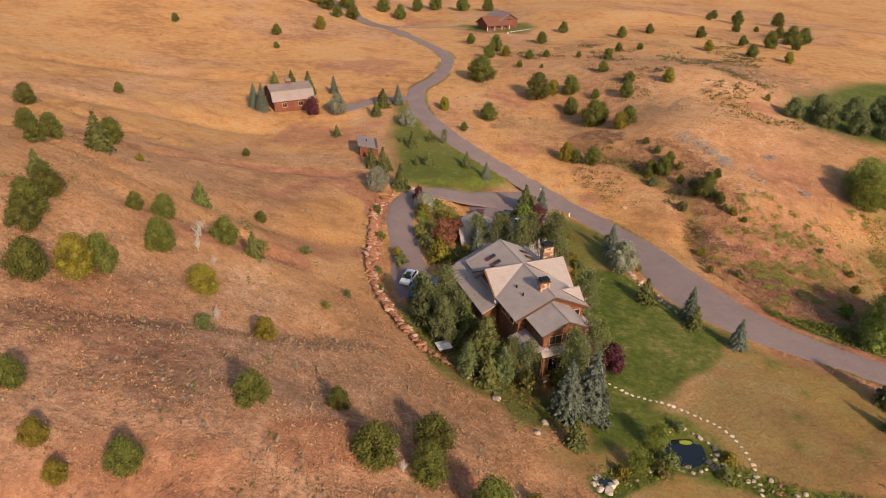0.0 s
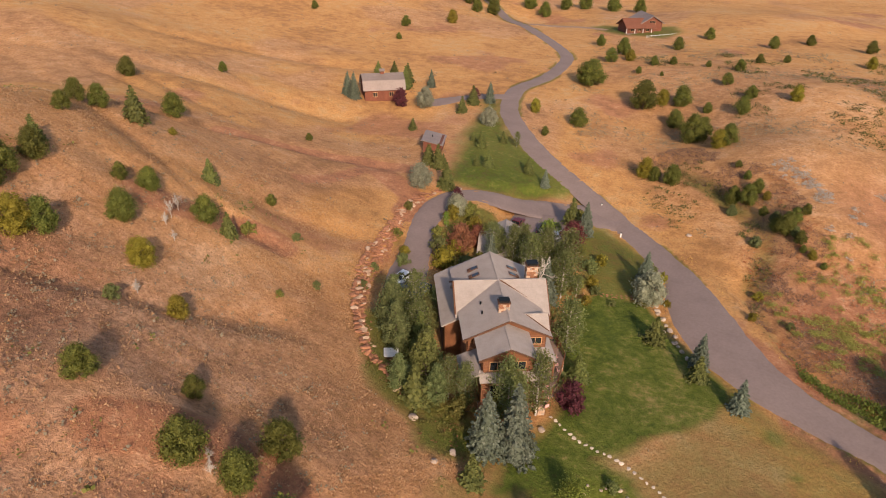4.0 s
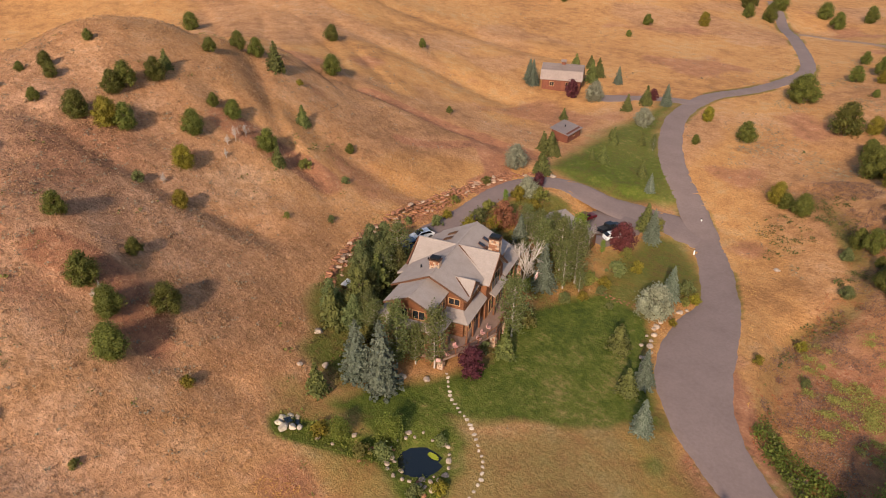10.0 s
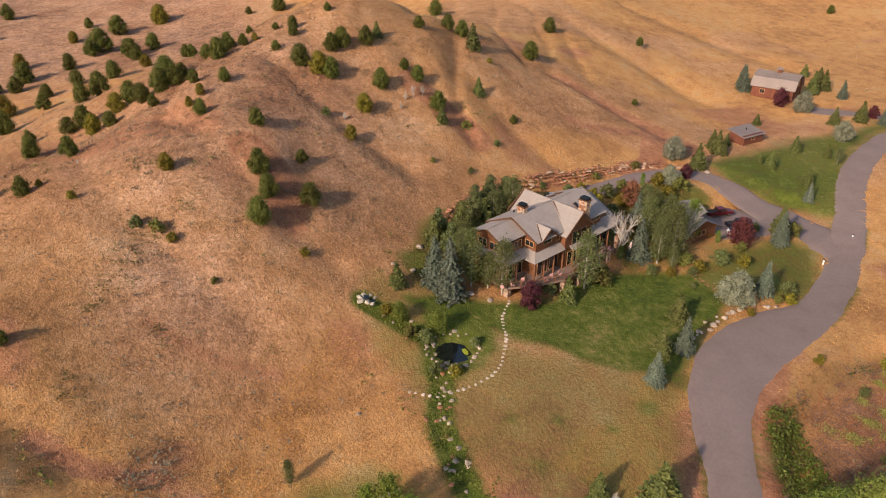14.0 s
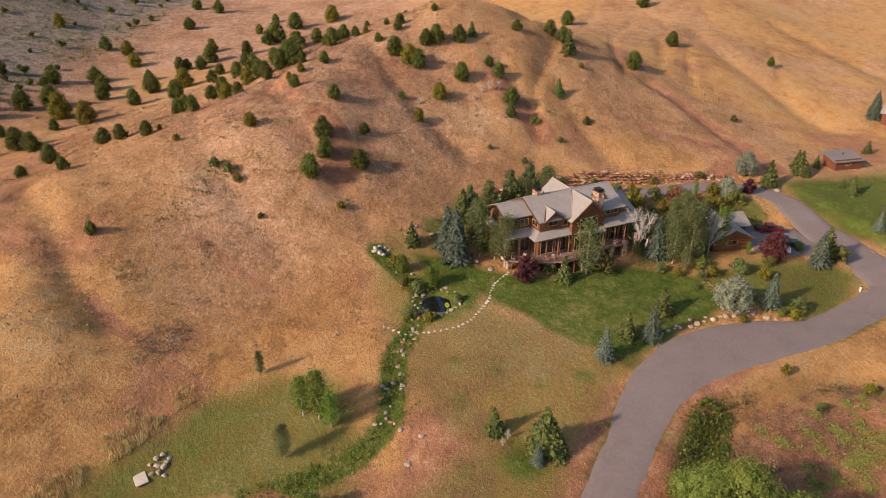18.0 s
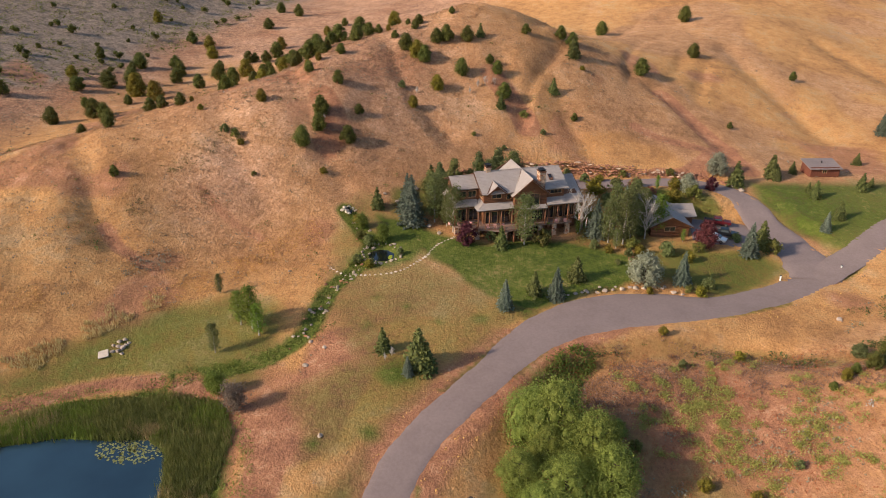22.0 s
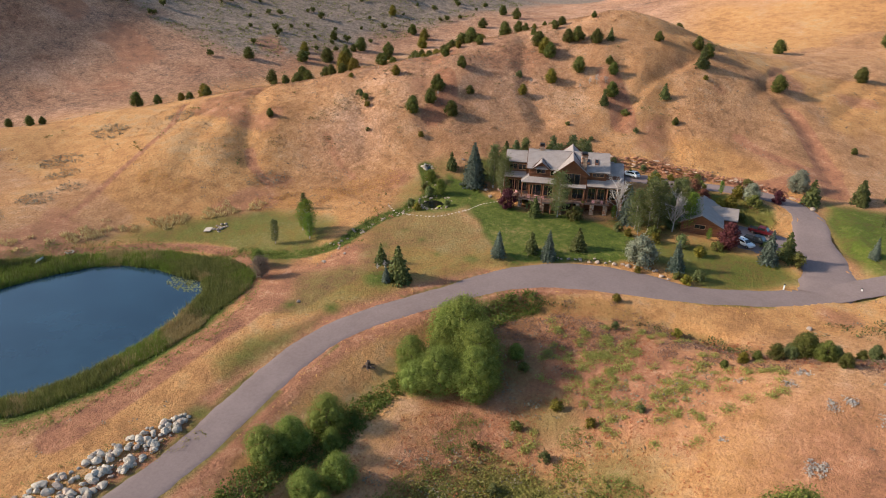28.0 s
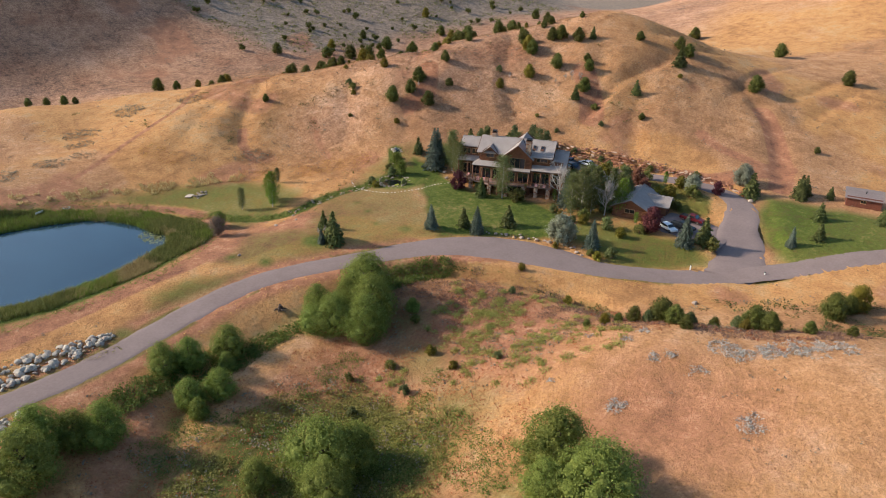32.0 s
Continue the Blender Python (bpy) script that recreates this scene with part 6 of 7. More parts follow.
# ---- vehicles ----
def car_body(bm, prof, half, tuck):
    """A body swept from a side profile (x, z): narrower at sill and roof."""
    n = len(prof)
    ring = {}
    for j, (s, inset) in enumerate(((-1, 0.06), (-0.9, 0.0), (0.9, 0.0), (1, 0.06))):
        for i, (x, z) in enumerate(prof):
            y = s * half * (1 - tuck * max(0.0, z - 0.95))
            zz = z - inset * (z > 0.5) + inset * (z <= 0.5)
            ring[j, i] = bm.verts.new((x * (1 - inset * 0.2), y, zz))
    for j in range(3):
        for i in range(n):
            k = (i + 1) % n
            bm.faces.new((ring[j, i], ring[j, k], ring[j + 1, k], ring[j + 1, i]))
    bm.faces.new([ring[0, i] for i in range(n)][::-1])
    bm.faces.new([ring[3, i] for i in range(n)])
    bmesh.ops.recalc_face_normals(bm, faces=bm.faces)


def build_car(kind, x, y, yaw, paint, label):
    root = tagged(empty("car" if kind != "truck" else "pickup_truck", pose(x, y, height(x, y) + 0.14, 0, 0, yaw)), label, "car" if kind != "truck" else "truck", "parked vehicles")
    if kind == "truck":
        L, half = 2.85, 0.98
        prof = [(-L, 0.42), (L, 0.42), (L, 0.95), (1.35, 1.1), (0.75, 1.75), (-0.75, 1.78), (-0.85, 1.12), (-L, 1.12)]
    else:
        L, half = 2.32, 0.92
        prof = [(-L, 0.38), (L, 0.38), (L, 0.82), (1.25, 1.0), (0.45, 1.52), (-1.35, 1.6), (-2.15, 1.1), (-L, 0.95)]
    bm = bmesh.new()
    car_body(bm, prof, half, 0.22)
    body = part("body", bm, paint, root)
    for s in (-1, 1):
        zt, zb = 1.46, 1.08
        yy = half * (1 - 0.22 * 0.3) + 0.004
        if kind == "truck":
            q = [(-0.68, zb + 0.1), (0.95, zb + 0.1), (0.65, 1.64), (-0.68, 1.66)]
        else:
            q = [(-1.75, zb), (0.95, zb), (0.42, zt - 0.02), (-1.3, zt + 0.05)]
        y0, y1 = half * (1 - 0.22 * (q[0][1] - 0.95)) + 0.012, half * (1 - 0.22 * (q[2][1] - 0.95)) + 0.0
        pts = [(q[0][0], s * y0, q[0][1]), (q[1][0], s * y0, q[1][1]), (q[2][0], s * y1, q[2][1]), (q[3][0], s * y1, q[3][1])]
        obj("side_window", pts + [(a, b - s * 0.03, c) for a, b, c in pts], [(0, 1, 2, 3), (4, 7, 6, 5), (0, 4, 5, 1), (1, 5, 6, 2), (2, 6, 7, 3), (3, 7, 4, 0)], GLASS, body)
    if kind == "truck":
        ws = [(1.32, 1.15), (0.8, 1.72)]
        rs = [(-0.86, 1.2), (-0.78, 1.7)]
        bm = bmesh.new()
        add_box(bm, -2.7, -1.0, -0.8, 0.8, 1.06, 1.14)
        part("truck_bed", bm, RUBBER, body)
    else:
        ws = [(1.2, 1.05), (0.5, 1.5)]
        rs = [(-2.1, 1.15), (-1.45, 1.58)]
    for nm, ((xa, za), (xb, zb)), o in (("windscreen", ws, 0.03), ("rear_window", rs, -0.03)):
        w0, w1 = half * 0.86, half * 0.76
        pts = [(xa + o, -w0, za), (xa + o, w0, za), (xb + o, w1, zb), (xb + o, -w1, zb)]
        obj(nm, pts + [(a - 2 * o, b, c - 0.03) for a, b, c in pts], [(0, 1, 2, 3), (4, 7, 6, 5), (0, 4, 5, 1), (1, 5, 6, 2), (2, 6, 7, 3), (3, 7, 4, 0)], GLASS, body)
    for sx in (-0.63, 0.62):
        for s in (-1, 1):
            v, f = [], []
            tube(v, f, [(sx * L, s * (half - 0.2), 0.34), (sx * L, s * (half + 0.01), 0.34)], [0.36, 0.36], 14)
            tyre = obj("tyre", v, f, RUBBER, root)
            v, f = [], []
            tube(v, f, [(sx * L, s * (half - 0.02), 0.34), (sx * L, s * (half + 0.025), 0.34)], [0.2, 0.2], 10)
            obj("rim", v, f, METALROOF, tyre)
    for s in (-1, 1):
        box("headlight", L - 0.06, L + 0.02, s * half * 0.75 - 0.16, s * half * 0.75 + 0.16, 0.68, 0.82, WHITE, body)
        box("tail_light", -L - 0.02, -L + 0.06, s * half * 0.8 - 0.1, s * half * 0.8 + 0.1, 0.75, 0.98, RED_PAINT, body)
    return root


build_car("car", -4.9, 104.2, 250, CAR_WHITE, "white compact car with a dark roof on the driveway")
build_car("truck", -3.4, 99.9, 255, BLUE_PAINT, "dark blue pickup truck parked on the driveway")
build_car("car", -0.6, 101.2, 255, BLUE_PAINT, "slate blue hatchback parked on the driveway")
build_car("car", 18.6, 135.6, 60, CAR_WHITE, "white car parked in front of the garage")
build_car("truck", 15.8, 138.2, 75, BLACK_PAINT, "black pickup truck parked in front of the garage")
build_car("truck", 9.6, 138.4, 80, RED_PAINT, "dark red pickup truck parked by the garage")


# ---- rocks ----
def rock_mesh(seed, mat, flat=0.7, name="rock"):
    rng = random.Random(seed)
    bm = bmesh.new()
    bmesh.ops.create_icosphere(bm, subdivisions=2, radius=0.5)
    off = Vector((rng.uniform(0, 50), rng.uniform(0, 50), rng.uniform(0, 50)))
    cuts = [(Vector((rng.gauss(0, 1), rng.gauss(0, 1), rng.gauss(0, 1))).normalized(), rng.uniform(0.3, 0.42)) for _ in range(7)]
    for v in bm.verts:
        n = noise.noise(v.co * 1.7 + off) * 0.42 + noise.noise(v.co * 4 + off) * 0.14
        v.co = v.co * (1 + n)
        for c, m in cuts:
            e = v.co.dot(c) - m
            if e > 0:
                v.co -= c * e
        v.co.z *= flat
    me = bpy.data.meshes.new(name)
    bm.to_mesh(me)
    bm.free()
    me.materials.append(mat)
    return me


RED_ROCKS = [rock_mesh(200 + k, ROCK, 0.36) for k in range(6)]
PALE_ROCKS = [rock_mesh(220 + k, STONE, 0.66) for k in range(6)]
GREY_ROCKS = [rock_mesh(240 + k, GREYROCK, 0.75) for k in range(6)]
WALL_ROCKS = RED_ROCKS + [rock_mesh(210, TANSTONE, 0.36)]
FLAGS = [rock_mesh(260 + k, FLAGSTONE, 0.22) for k in range(4)]
rock_rng = random.Random(11)


def lay_rock(name, meshes, x, y, s, parent=None, lift=0.12, long=1.0):
    ob = new(name, rock_rng.choice(meshes))
    ob.parent = parent
    ob.matrix_basis = pose(x, y, height(x, y) + lift * s, rock_rng.uniform(-12, 12), rock_rng.uniform(-12, 12), rock_rng.uniform(0, 360)) @ Matrix.Diagonal((s * long, s * rock_rng.uniform(0.75, 1.1), s * rock_rng.uniform(0.8, 1.1), 1))
    return ob


# stacked retaining wall of red rock above the driveway
WALL = spline([(-9.2, 144.5, 0.7), (-11.6, 138, 1.0), (-12.2, 130, 1.4), (-11.2, 120, 1.8), (-10.8, 113, 1.9), (-10.6, 107, 1.9), (-9.4, 99, 1.6), (-7.4, 92, 1.6), (-4.6, 86, 1.4), (-1.6, 80.4, 1.1), (3, 76.2, 0.6), (7, 72.4, 0.4)], 1.0)
wall_root = tagged(empty("rock_wall", pose(0, 0, 0)), "dry-stacked retaining wall of rough red rocks", "wall", kind="structure")
for i, (x, y, h) in enumerate(WALL):
    for lev in range(int(h / 0.42) + 1):
        ob = lay_rock("rock", WALL_ROCKS, x + rock_rng.uniform(-0.2, 0.2) - lev * 0.46, y + rock_rng.uniform(-0.35, 0.35), rock_rng.uniform(0.7, 1.15), wall_root, 0.06, 1.5)
        ob.location.z += lev * 0.27
# rocks tumbled at the foot of the wall
for k in range(24):
    i = rock_rng.randrange(4, len(WALL) - 8)
    lay_rock("rock", WALL_ROCKS, WALL[i, 0] + rock_rng.uniform(0.3, 1.3), WALL[i, 1] + rock_rng.uniform(-0.5, 0.5), rock_rng.uniform(0.35, 0.8), wall_root)

BOULDERS = [(43.3, 102.6), (42.8, 104), (42.4, 105.6), (42, 107), (41.6, 108.4), (41, 110), (40.4, 111.5), (39.9, 113), (39.2, 114.6), (38.8, 116), (38.6, 117.8), (38.6, 119.3), (38.8, 121), (39.3, 122.8), (43.6, 103.3), (41.3, 106.6), (40.2, 109.3), (39, 112.2), (37.8, 121.6), (40, 124.4)]
for x, y in BOULDERS:
    tagged(lay_rock("boulder", PALE_ROCKS, x + rock_rng.uniform(-0.5, 0.5), y + rock_rng.uniform(-0.4, 0.4), rock_rng.uniform(0.6, 1.25)), "rounded tan boulder edging the paved turnout", "boulder", "turnout boulders")
for k in range(215):
    x = rock_rng.uniform(117, 142)
    low, top = np.interp(x, [117, 128, 138, 142], [72, 69.3, 66.8, 66]), np.interp(x, [117, 124, 142], [73.6, 75, 74.6])
    y = low + (top - low) * rock_rng.random() ** 0.8
    tagged(lay_rock("boulder", GREY_ROCKS if k % 4 else PALE_ROCKS, x, y, rock_rng.uniform(0.5, 1.45), None, 0.18), "rough grey boulder in the heap below the road", "boulder", "grey boulder heap")
for k in range(26):
    tagged(lay_rock("boulder", GREY_ROCKS, rock_rng.uniform(137, 143), rock_rng.uniform(82.4, 84.4), rock_rng.uniform(0.5, 1.2), None, 0.18), "rough grey boulder in the row beside the road", "boulder", "grey boulder heap")
heap_x = np.array([rock_rng.uniform(118, 142) for _ in range(240)])
heap_y = np.interp(heap_x, [117, 128, 138, 142], [72, 69.3, 66.8, 66]) + np.array([rock_rng.uniform(-0.8, 7) for _ in range(240)])
for k in range(64):
    i = rock_rng.randrange(2, 46)
    x, y = CREEK[min(i, len(CREEK) - 1), :2]
    a = rock_rng.choice((-1, 1))
    tagged(lay_rock("boulder", PALE_ROCKS if k % 3 else RED_ROCKS, x + a * rock_rng.uniform(1.1, 2.4), y + rock_rng.uniform(-1.8, 1.8), rock_rng.uniform(0.4, 1.0)), "tan rock beside the little garden creek", "boulder", "creek rocks")
for k in range(26):
    a = 2 * math.pi * k / 26
    tagged(lay_rock("boulder", PALE_ROCKS, 33 + 4.2 * math.cos(a) + rock_rng.uniform(-0.4, 0.4), 66.2 + 3.9 * math.sin(a) + rock_rng.uniform(-0.4, 0.4), rock_rng.uniform(0.4, 0.9)), "tan rock at the rim of the garden pool", "boulder", "pool rocks")
for x, y, s in ((64.3, 26.8, 1.1), (65.6, 28, 1.2), (66.6, 26.8, 0.9), (64.8, 28.2, 0.8), (65.4, 27.2, 1.2), (66.4, 27.6, 1.0), (63.6, 27.4, 0.9), (65.2, 26.2, 0.7), (64.2, 28.4, 0.7), (66.8, 28.4, 0.7), (-5.5, 147.5, 1.7), (-7.6, 146, 1.3), (68.5, 60, 1.0), (64, 62, 0.9), (84.5, 66.5, 0.9), (23.5, 77, 1.2), (21, 74.5, 1.3), (14, 66.5, 1.2), (8, 70, 1.6), (12.5, 63.5, 1.1), (40, 49, 0.7), (46, 150.5, 1.3)):
    tagged(lay_rock("boulder", PALE_ROCKS, x, y, s), "single tan boulder lying in the grass", "boulder", "scattered boulders")

PATHLINE = spline([(24.5, 80.2), (26.5, 78.4), (28.6, 76.9), (31, 76), (33.4, 75.2), (36.5, 73.2), (39.3, 71), (40.8, 68.4), (41.3, 65.4), (41.4, 62.6), (40.6, 59.5), (39, 57)], 0.82)
path_root = tagged(empty("stepping_path", pose(0, 0, 0)), "curved line of pale stepping stones across the lawn", "path", kind="structure")
for x, y in PATHLINE[:, :2]:
    lay_rock("stone", FLAGS, x + rock_rng.uniform(-0.1, 0.1), y + rock_rng.uniform(-0.1, 0.1), rock_rng.uniform(0.5, 0.76), path_root, 0.06)
WALK = spline([(27.5, 116.5), (30, 116.8), (32.5, 117.5), (35, 118.2)], 0.8)
for x, y in WALK[:, :2]:
    for o in (-0.5, 0.35):
        lay_rock("stone", RED_ROCKS, x + rock_rng.uniform(-0.1, 0.1), y + o, rock_rng.uniform(0.7, 1.0), path_root, -0.1)


# ---- small plants, too many to count ----
def scatter(name, x, y, size, mat, label, cards=6, tall=1.0, seed=1, wide=0.5, card=0.42, blade=False):
    """One sheet of little plants, each a few crossed leaf cards."""
    rng = np.random.default_rng(seed)
    n = len(x)
    z = heights(x, y)
    c = np.stack([x, y, z], -1)[:, None, :]
    s = size[:, None, None]
    off = rng.normal(0, 1, (n, cards, 3)) * np.array([wide, wide, 0.0]) + np.array([0, 0, 1.0]) * rng.uniform(0.12, 0.75, (n, cards, 1)) * tall
    p = (c + off * s).reshape(-1, 3)
    sz = np.repeat(size, cards)[:, None] * card * rng.uniform(0.6, 1.3, (n * cards, 1))
    up = rng.normal(0, 1, (n * cards, 3)) * 0.6 + np.array([0, 0, 1.0 if tall < 1.4 else 0.6])
    a = np.cross(up, rng.normal(0, 1, (n * cards, 3)))
    a /= np.linalg.norm(a, axis=1)[:, None]
    b = np.cross(up, a)
    b /= np.linalg.norm(b, axis=1)[:, None]
    b = b + np.array([0, 0, 0.35 * tall])
    if blade:
        p[:, 2] = np.repeat(z, cards)
        a = rng.normal(0, 1, (n * cards, 3)) * np.array([1, 1, 0])
        a /= np.linalg.norm(a, axis=1)[:, None]
        a = a * 0.16
        b = (rng.normal(0, 0.16, (n * cards, 3)) + np.array([0, 0, 1.0])) * tall * 1.4
    v = np.stack([p - a * sz * 0.5, p - b * sz * 0.45, p + a * sz * 0.5, p + b * sz * 0.6], 1).reshape(-1, 3)
    me = bpy.data.meshes.new(name)
    m = n * cards
    me.vertices.add(4 * m)
    me.vertices.foreach_set("co", v.ravel())
    me.loops.add(4 * m)
    me.loops.foreach_set("vertex_index", np.arange(4 * m, dtype=np.int32))
    me.polygons.add(m)
    me.polygons.foreach_set("loop_start", np.arange(0, 4 * m, 4, dtype=np.int32))
    me.update(calc_edges=True)
    me.materials.append(mat)
    return tagged(new(name, me), label, "plants", kind="stuff")


srng = np.random.default_rng(5)


def sprinkle(n, x0, x1, y0, y1, keep):
    x, y = srng.uniform(x0, x1, n), srng.uniform(y0, y1, n)
    k = keep(x, y)
    for _, line in WAYS:
        d, i = along(line, x, y)
        k &= d > line[i, 2:].max(1) + 0.4
    k &= inside(POND, x, y) < 0
    k &= inside(POOL, x, y) < 0
    hx, hy = (x - 13.6) * 0.94 + (y - 93.8) * 0.342, -(x - 13.6) * 0.342 + (y - 93.8) * 0.94
    k &= ~((hx > -9) & (hx < 11) & (hy > -19) & (hy < 12))
    return x[k], y[k]


def wild(x, y):
    return zones(x, y)[0] < 0.35


scatter("heap_weeds", heap_x, heap_y, srng.uniform(0.3, 0.7, len(heap_x)), WEED, "yellow-green weeds between the grey boulders", 10, 0.8, 105, 0.5, 0.3)
face = lambda x, y: (srng.random(x.shape) < zones(x, y)[2] * smoothstep(0.3, 0.62, fractal(x, y, 12, 3, 61))) & wild(x, y)
x, y = sprinkle(16000, -95, 70, -70, 115, face)
scatter("hill_scrub", x, y, srng.uniform(0.25, 0.7, len(x)), SAGE, "low grey-brown sagebrush dotted over the hillside", 7, 0.8, 71)
x, y = sprinkle(2600, -95, 60, -60, 115, lambda x, y: (fractal(x, y, 9, 3, 63) > 0.66) & wild(x, y))
scatter("green_brush", x, y, srng.uniform(0.4, 0.95, len(x)), SCRUB, "olive green brush in the folds of the hill", 9, 0.7, 72)
x, y = sprinkle(42000, -70, 150, -30, 190, wild)
scatter("dry_grass", x, y, srng.uniform(0.16, 0.42, len(x)), DRYTUFT, "dry bunch grass over the slopes", 4, 1.3, 73, 0.4)
x, y = sprinkle(52000, -80, 45, -30, 120, lambda x, y: wild(x, y) & (fractal(x, y, 3, 2, 121) > 0.42))
scatter("hill_grass", x, y, srng.uniform(0.16, 0.36, len(x)), HILLTUFT, "pale dry bunch grass clumps on the steep hillside", 5, 1.5, 122, 0.32, 0.5)
x, y = sprinkle(18000, -75, 75, -45, 125, wild)
scatter("dark_tufts", x, y, srng.uniform(0.14, 0.34, len(x)), DARKTUFT, "withered brown tufts over the hillside", 3, 0.9, 84, 0.4)
x, y = sprinkle(9000, -180, 160, -130, 400, lambda x, y: (fractal(x, y, 18, 3, 65) > 0.56) & wild(x, y))
scatter("sagebrush", x, y, srng.uniform(0.4, 0.9, len(x)), SAGE, "grey sagebrush scattered over the far slopes", 6, 0.8, 74)
def reedy(x, y):
    s, far = inside(POND, x, y), np.interp(x + y, [80, 104, 112, 126, 150, 165], [7.5, 8.5, 11, 11.5, 8.0, 6.5])
    track = along(spline([(93, 9), (85.6, 14.6), (81.3, 18.0), (77, 23.3), (74, 29.3), (72.4, 36.8)], 1.5), x, y)[0]
    return (s < 0.4) & (s > -far + 2.5 * lattice(x / 5, y / 5, 8)) & (y < 60) & (track > 1.9)


x, y = sprinkle(82000, 68, 136, 0, 62, reedy)
clump = 0.55 + 0.9 * fractal(x, y, 3.2, 3, 141)
k = srng.random(len(x)) < 0.25 + 0.75 * smoothstep(0.42, 0.6, fractal(x, y, 9, 3, 91))
dry = (srng.random(len(x)) < smoothstep(0.52, 0.66, fractal(x, y, 7, 3, 142))) & k
k &= ~dry
fresh = ~k & ~dry
scatter("reed_bed", x[k], y[k], srng.uniform(0.3, 0.68, k.sum()) * clump[k], REED, "dense green and straw-tipped reeds round the pond", 9, 2.0, 75, 0.55, 1.0, True)
scatter("straw_reeds", x[dry], y[dry], srng.uniform(0.28, 0.62, dry.sum()) * clump[dry], DRYREED, "straw-coloured stands of reed among the green", 9, 2.0, 143, 0.5, 1.0, True)
scatter("green_reeds", x[fresh], y[fresh], srng.uniform(0.3, 0.6, fresh.sum()) * clump[fresh], FRESHREED, "fresh green reeds at the water's edge", 9, 2.0, 92, 0.55, 1.0, True)
x, y = sprinkle(16000, 66, 140, 0, 66, lambda x, y: (inside(POND, x, y) < -5) & (inside(POND, x, y) > -12.5 + 3 * lattice(x / 6, y / 6, 19)) & (y < 62))
scatter("bank_grass", x, y, srng.uniform(0.22, 0.5, len(x)), FRESHREED, "short bright green grass behind the reeds", 7, 1.1, 144, 0.55, 0.4)
x, y = sprinkle(5200, 16, 90, 34, 66, lambda x, y: along(CREEK, x, y)[0] < 1.5 + 1.2 * lattice(x / 4, y / 4, 2))
scatter("creek_plants", x, y, srng.uniform(0.3, 0.85, len(x)), FRESHREED, "lush green sedge along the creek", 9, 1.0, 76, 0.6, 0.34)
DRAW = spline([(62, 104), (68.9, 99.5), (80, 95.6), (91.6, 94.6), (98, 92.8), (105, 92), (110, 90.6), (116, 89.4), (126, 90)], 1.5)


def patch(x, y, spots, soft=0.5):
    """How far places lie within rough round patches (x, y, radius)."""
    q = np.zeros(x.shape)
    for a, b, r in spots:
        q = np.maximum(q, np.exp(-((x - a) ** 2 + (y - b) ** 2) / (1.2 * r * r)))
    return q * (0.4 + 1.2 * fractal(x, y, 5, 3, 93)) > soft


x, y = sprinkle(9000, 60, 130, 84, 108, lambda x, y: along(DRAW, x, y)[0] < 1.2 + 2.6 * lattice(x / 6, y / 6, 12))
scatter("draw_scrub", x, y, srng.uniform(0.4, 1.1, len(x)), LUSH, "lush green scrub along the damp draw", 14, 1.0, 77, 0.5, 0.3)
x, y = sprinkle(22000, 60, 140, 96, 160, lambda x, y: patch(x, y, ((121, 101, 4), (128, 102.5, 4.5), (105.7, 107.8, 3), (99, 106.7, 2.6), (95, 107.5, 2.4), (100, 131, 4.5), (103.4, 136.3, 5), (106, 142, 5), (108.5, 130.6, 5), (117, 120, 5), (96, 124, 2.2), (91, 122.8, 2), (112, 112, 4), (116, 106, 4)), 0.4))
scatter("green_patches", x, y, srng.uniform(0.3, 0.8, len(x)), LUSH, "patches of fresh green weeds on red soil", 10, 0.7, 94, 0.6, 0.26)
x, y = sprinkle(13000, 92, 152, 98, 150, lambda x, y: (inside(MEADOW, x, y) > -3 + 6 * fractal(x, y, 7, 3, 111)) & (fractal(x, y, 5, 3, 112) > 0.46))
scatter("meadow_grass", x, y, srng.uniform(0.35, 0.8, len(x)), MEADOWGRASS, "dense olive green grass in the damp meadow", 6, 1.1, 113, 0.5, 0.4)
WEED_BEDS = [(66.2, 119.3), (63.5, 127), (70.9, 123.4), (76.6, 119), (80.6, 123.6), (86.8, 126.5), (72, 116.8), (73.3, 125.6), (68.4, 121), (78.6, 121), (83, 126), (75, 122.4), (66, 123.6), (69.2, 136.2), (70.7, 140.7), (72.1, 145.3), (77.8, 135.2), (79.9, 132.6), (76.6, 132.6), (83.2, 134.1), (67, 114.6), (74.4, 112.6), (94, 116), (100, 146), (84, 141)]
wx, wy = [], []
for k in range(210):
    a, b = WEED_BEDS[k % len(WEED_BEDS)]
    r = 1.0 if k < len(WEED_BEDS) else 2.6
    a, b = a + srng.normal(0, r), b + srng.normal(0, r * 0.8)
    m = srng.integers(8, 26)
    q = srng.uniform(0.25, 0.62)
    wx += list(a + srng.normal(0, q, m))
    wy += list(b + srng.normal(0, q, m))
x, y = np.array(wx), np.array(wy)
scatter("meadow_weeds", x, y, srng.uniform(0.35, 0.8, len(x)), WEED, "yellow-green weeds in loose clumps on red soil", 12, 0.9, 78, 0.42, 0.26)
lee = lambda x, y: (x > np.interp(y, [85, 100, 130, 153, 186, 230, 285, 330], [74, 62, 52, 38, 13, 3, 12, 0]) + 5) & (x < 140)
x, y = sprinkle(26000, 5, 140, 100, 320, lambda x, y: lee(x, y) & ~((x > 64) & (y > 138) & (y < 192)) & (srng.random(x.shape) < smoothstep(0.48, 0.68, fractal(x, y, 16, 4, 101))))
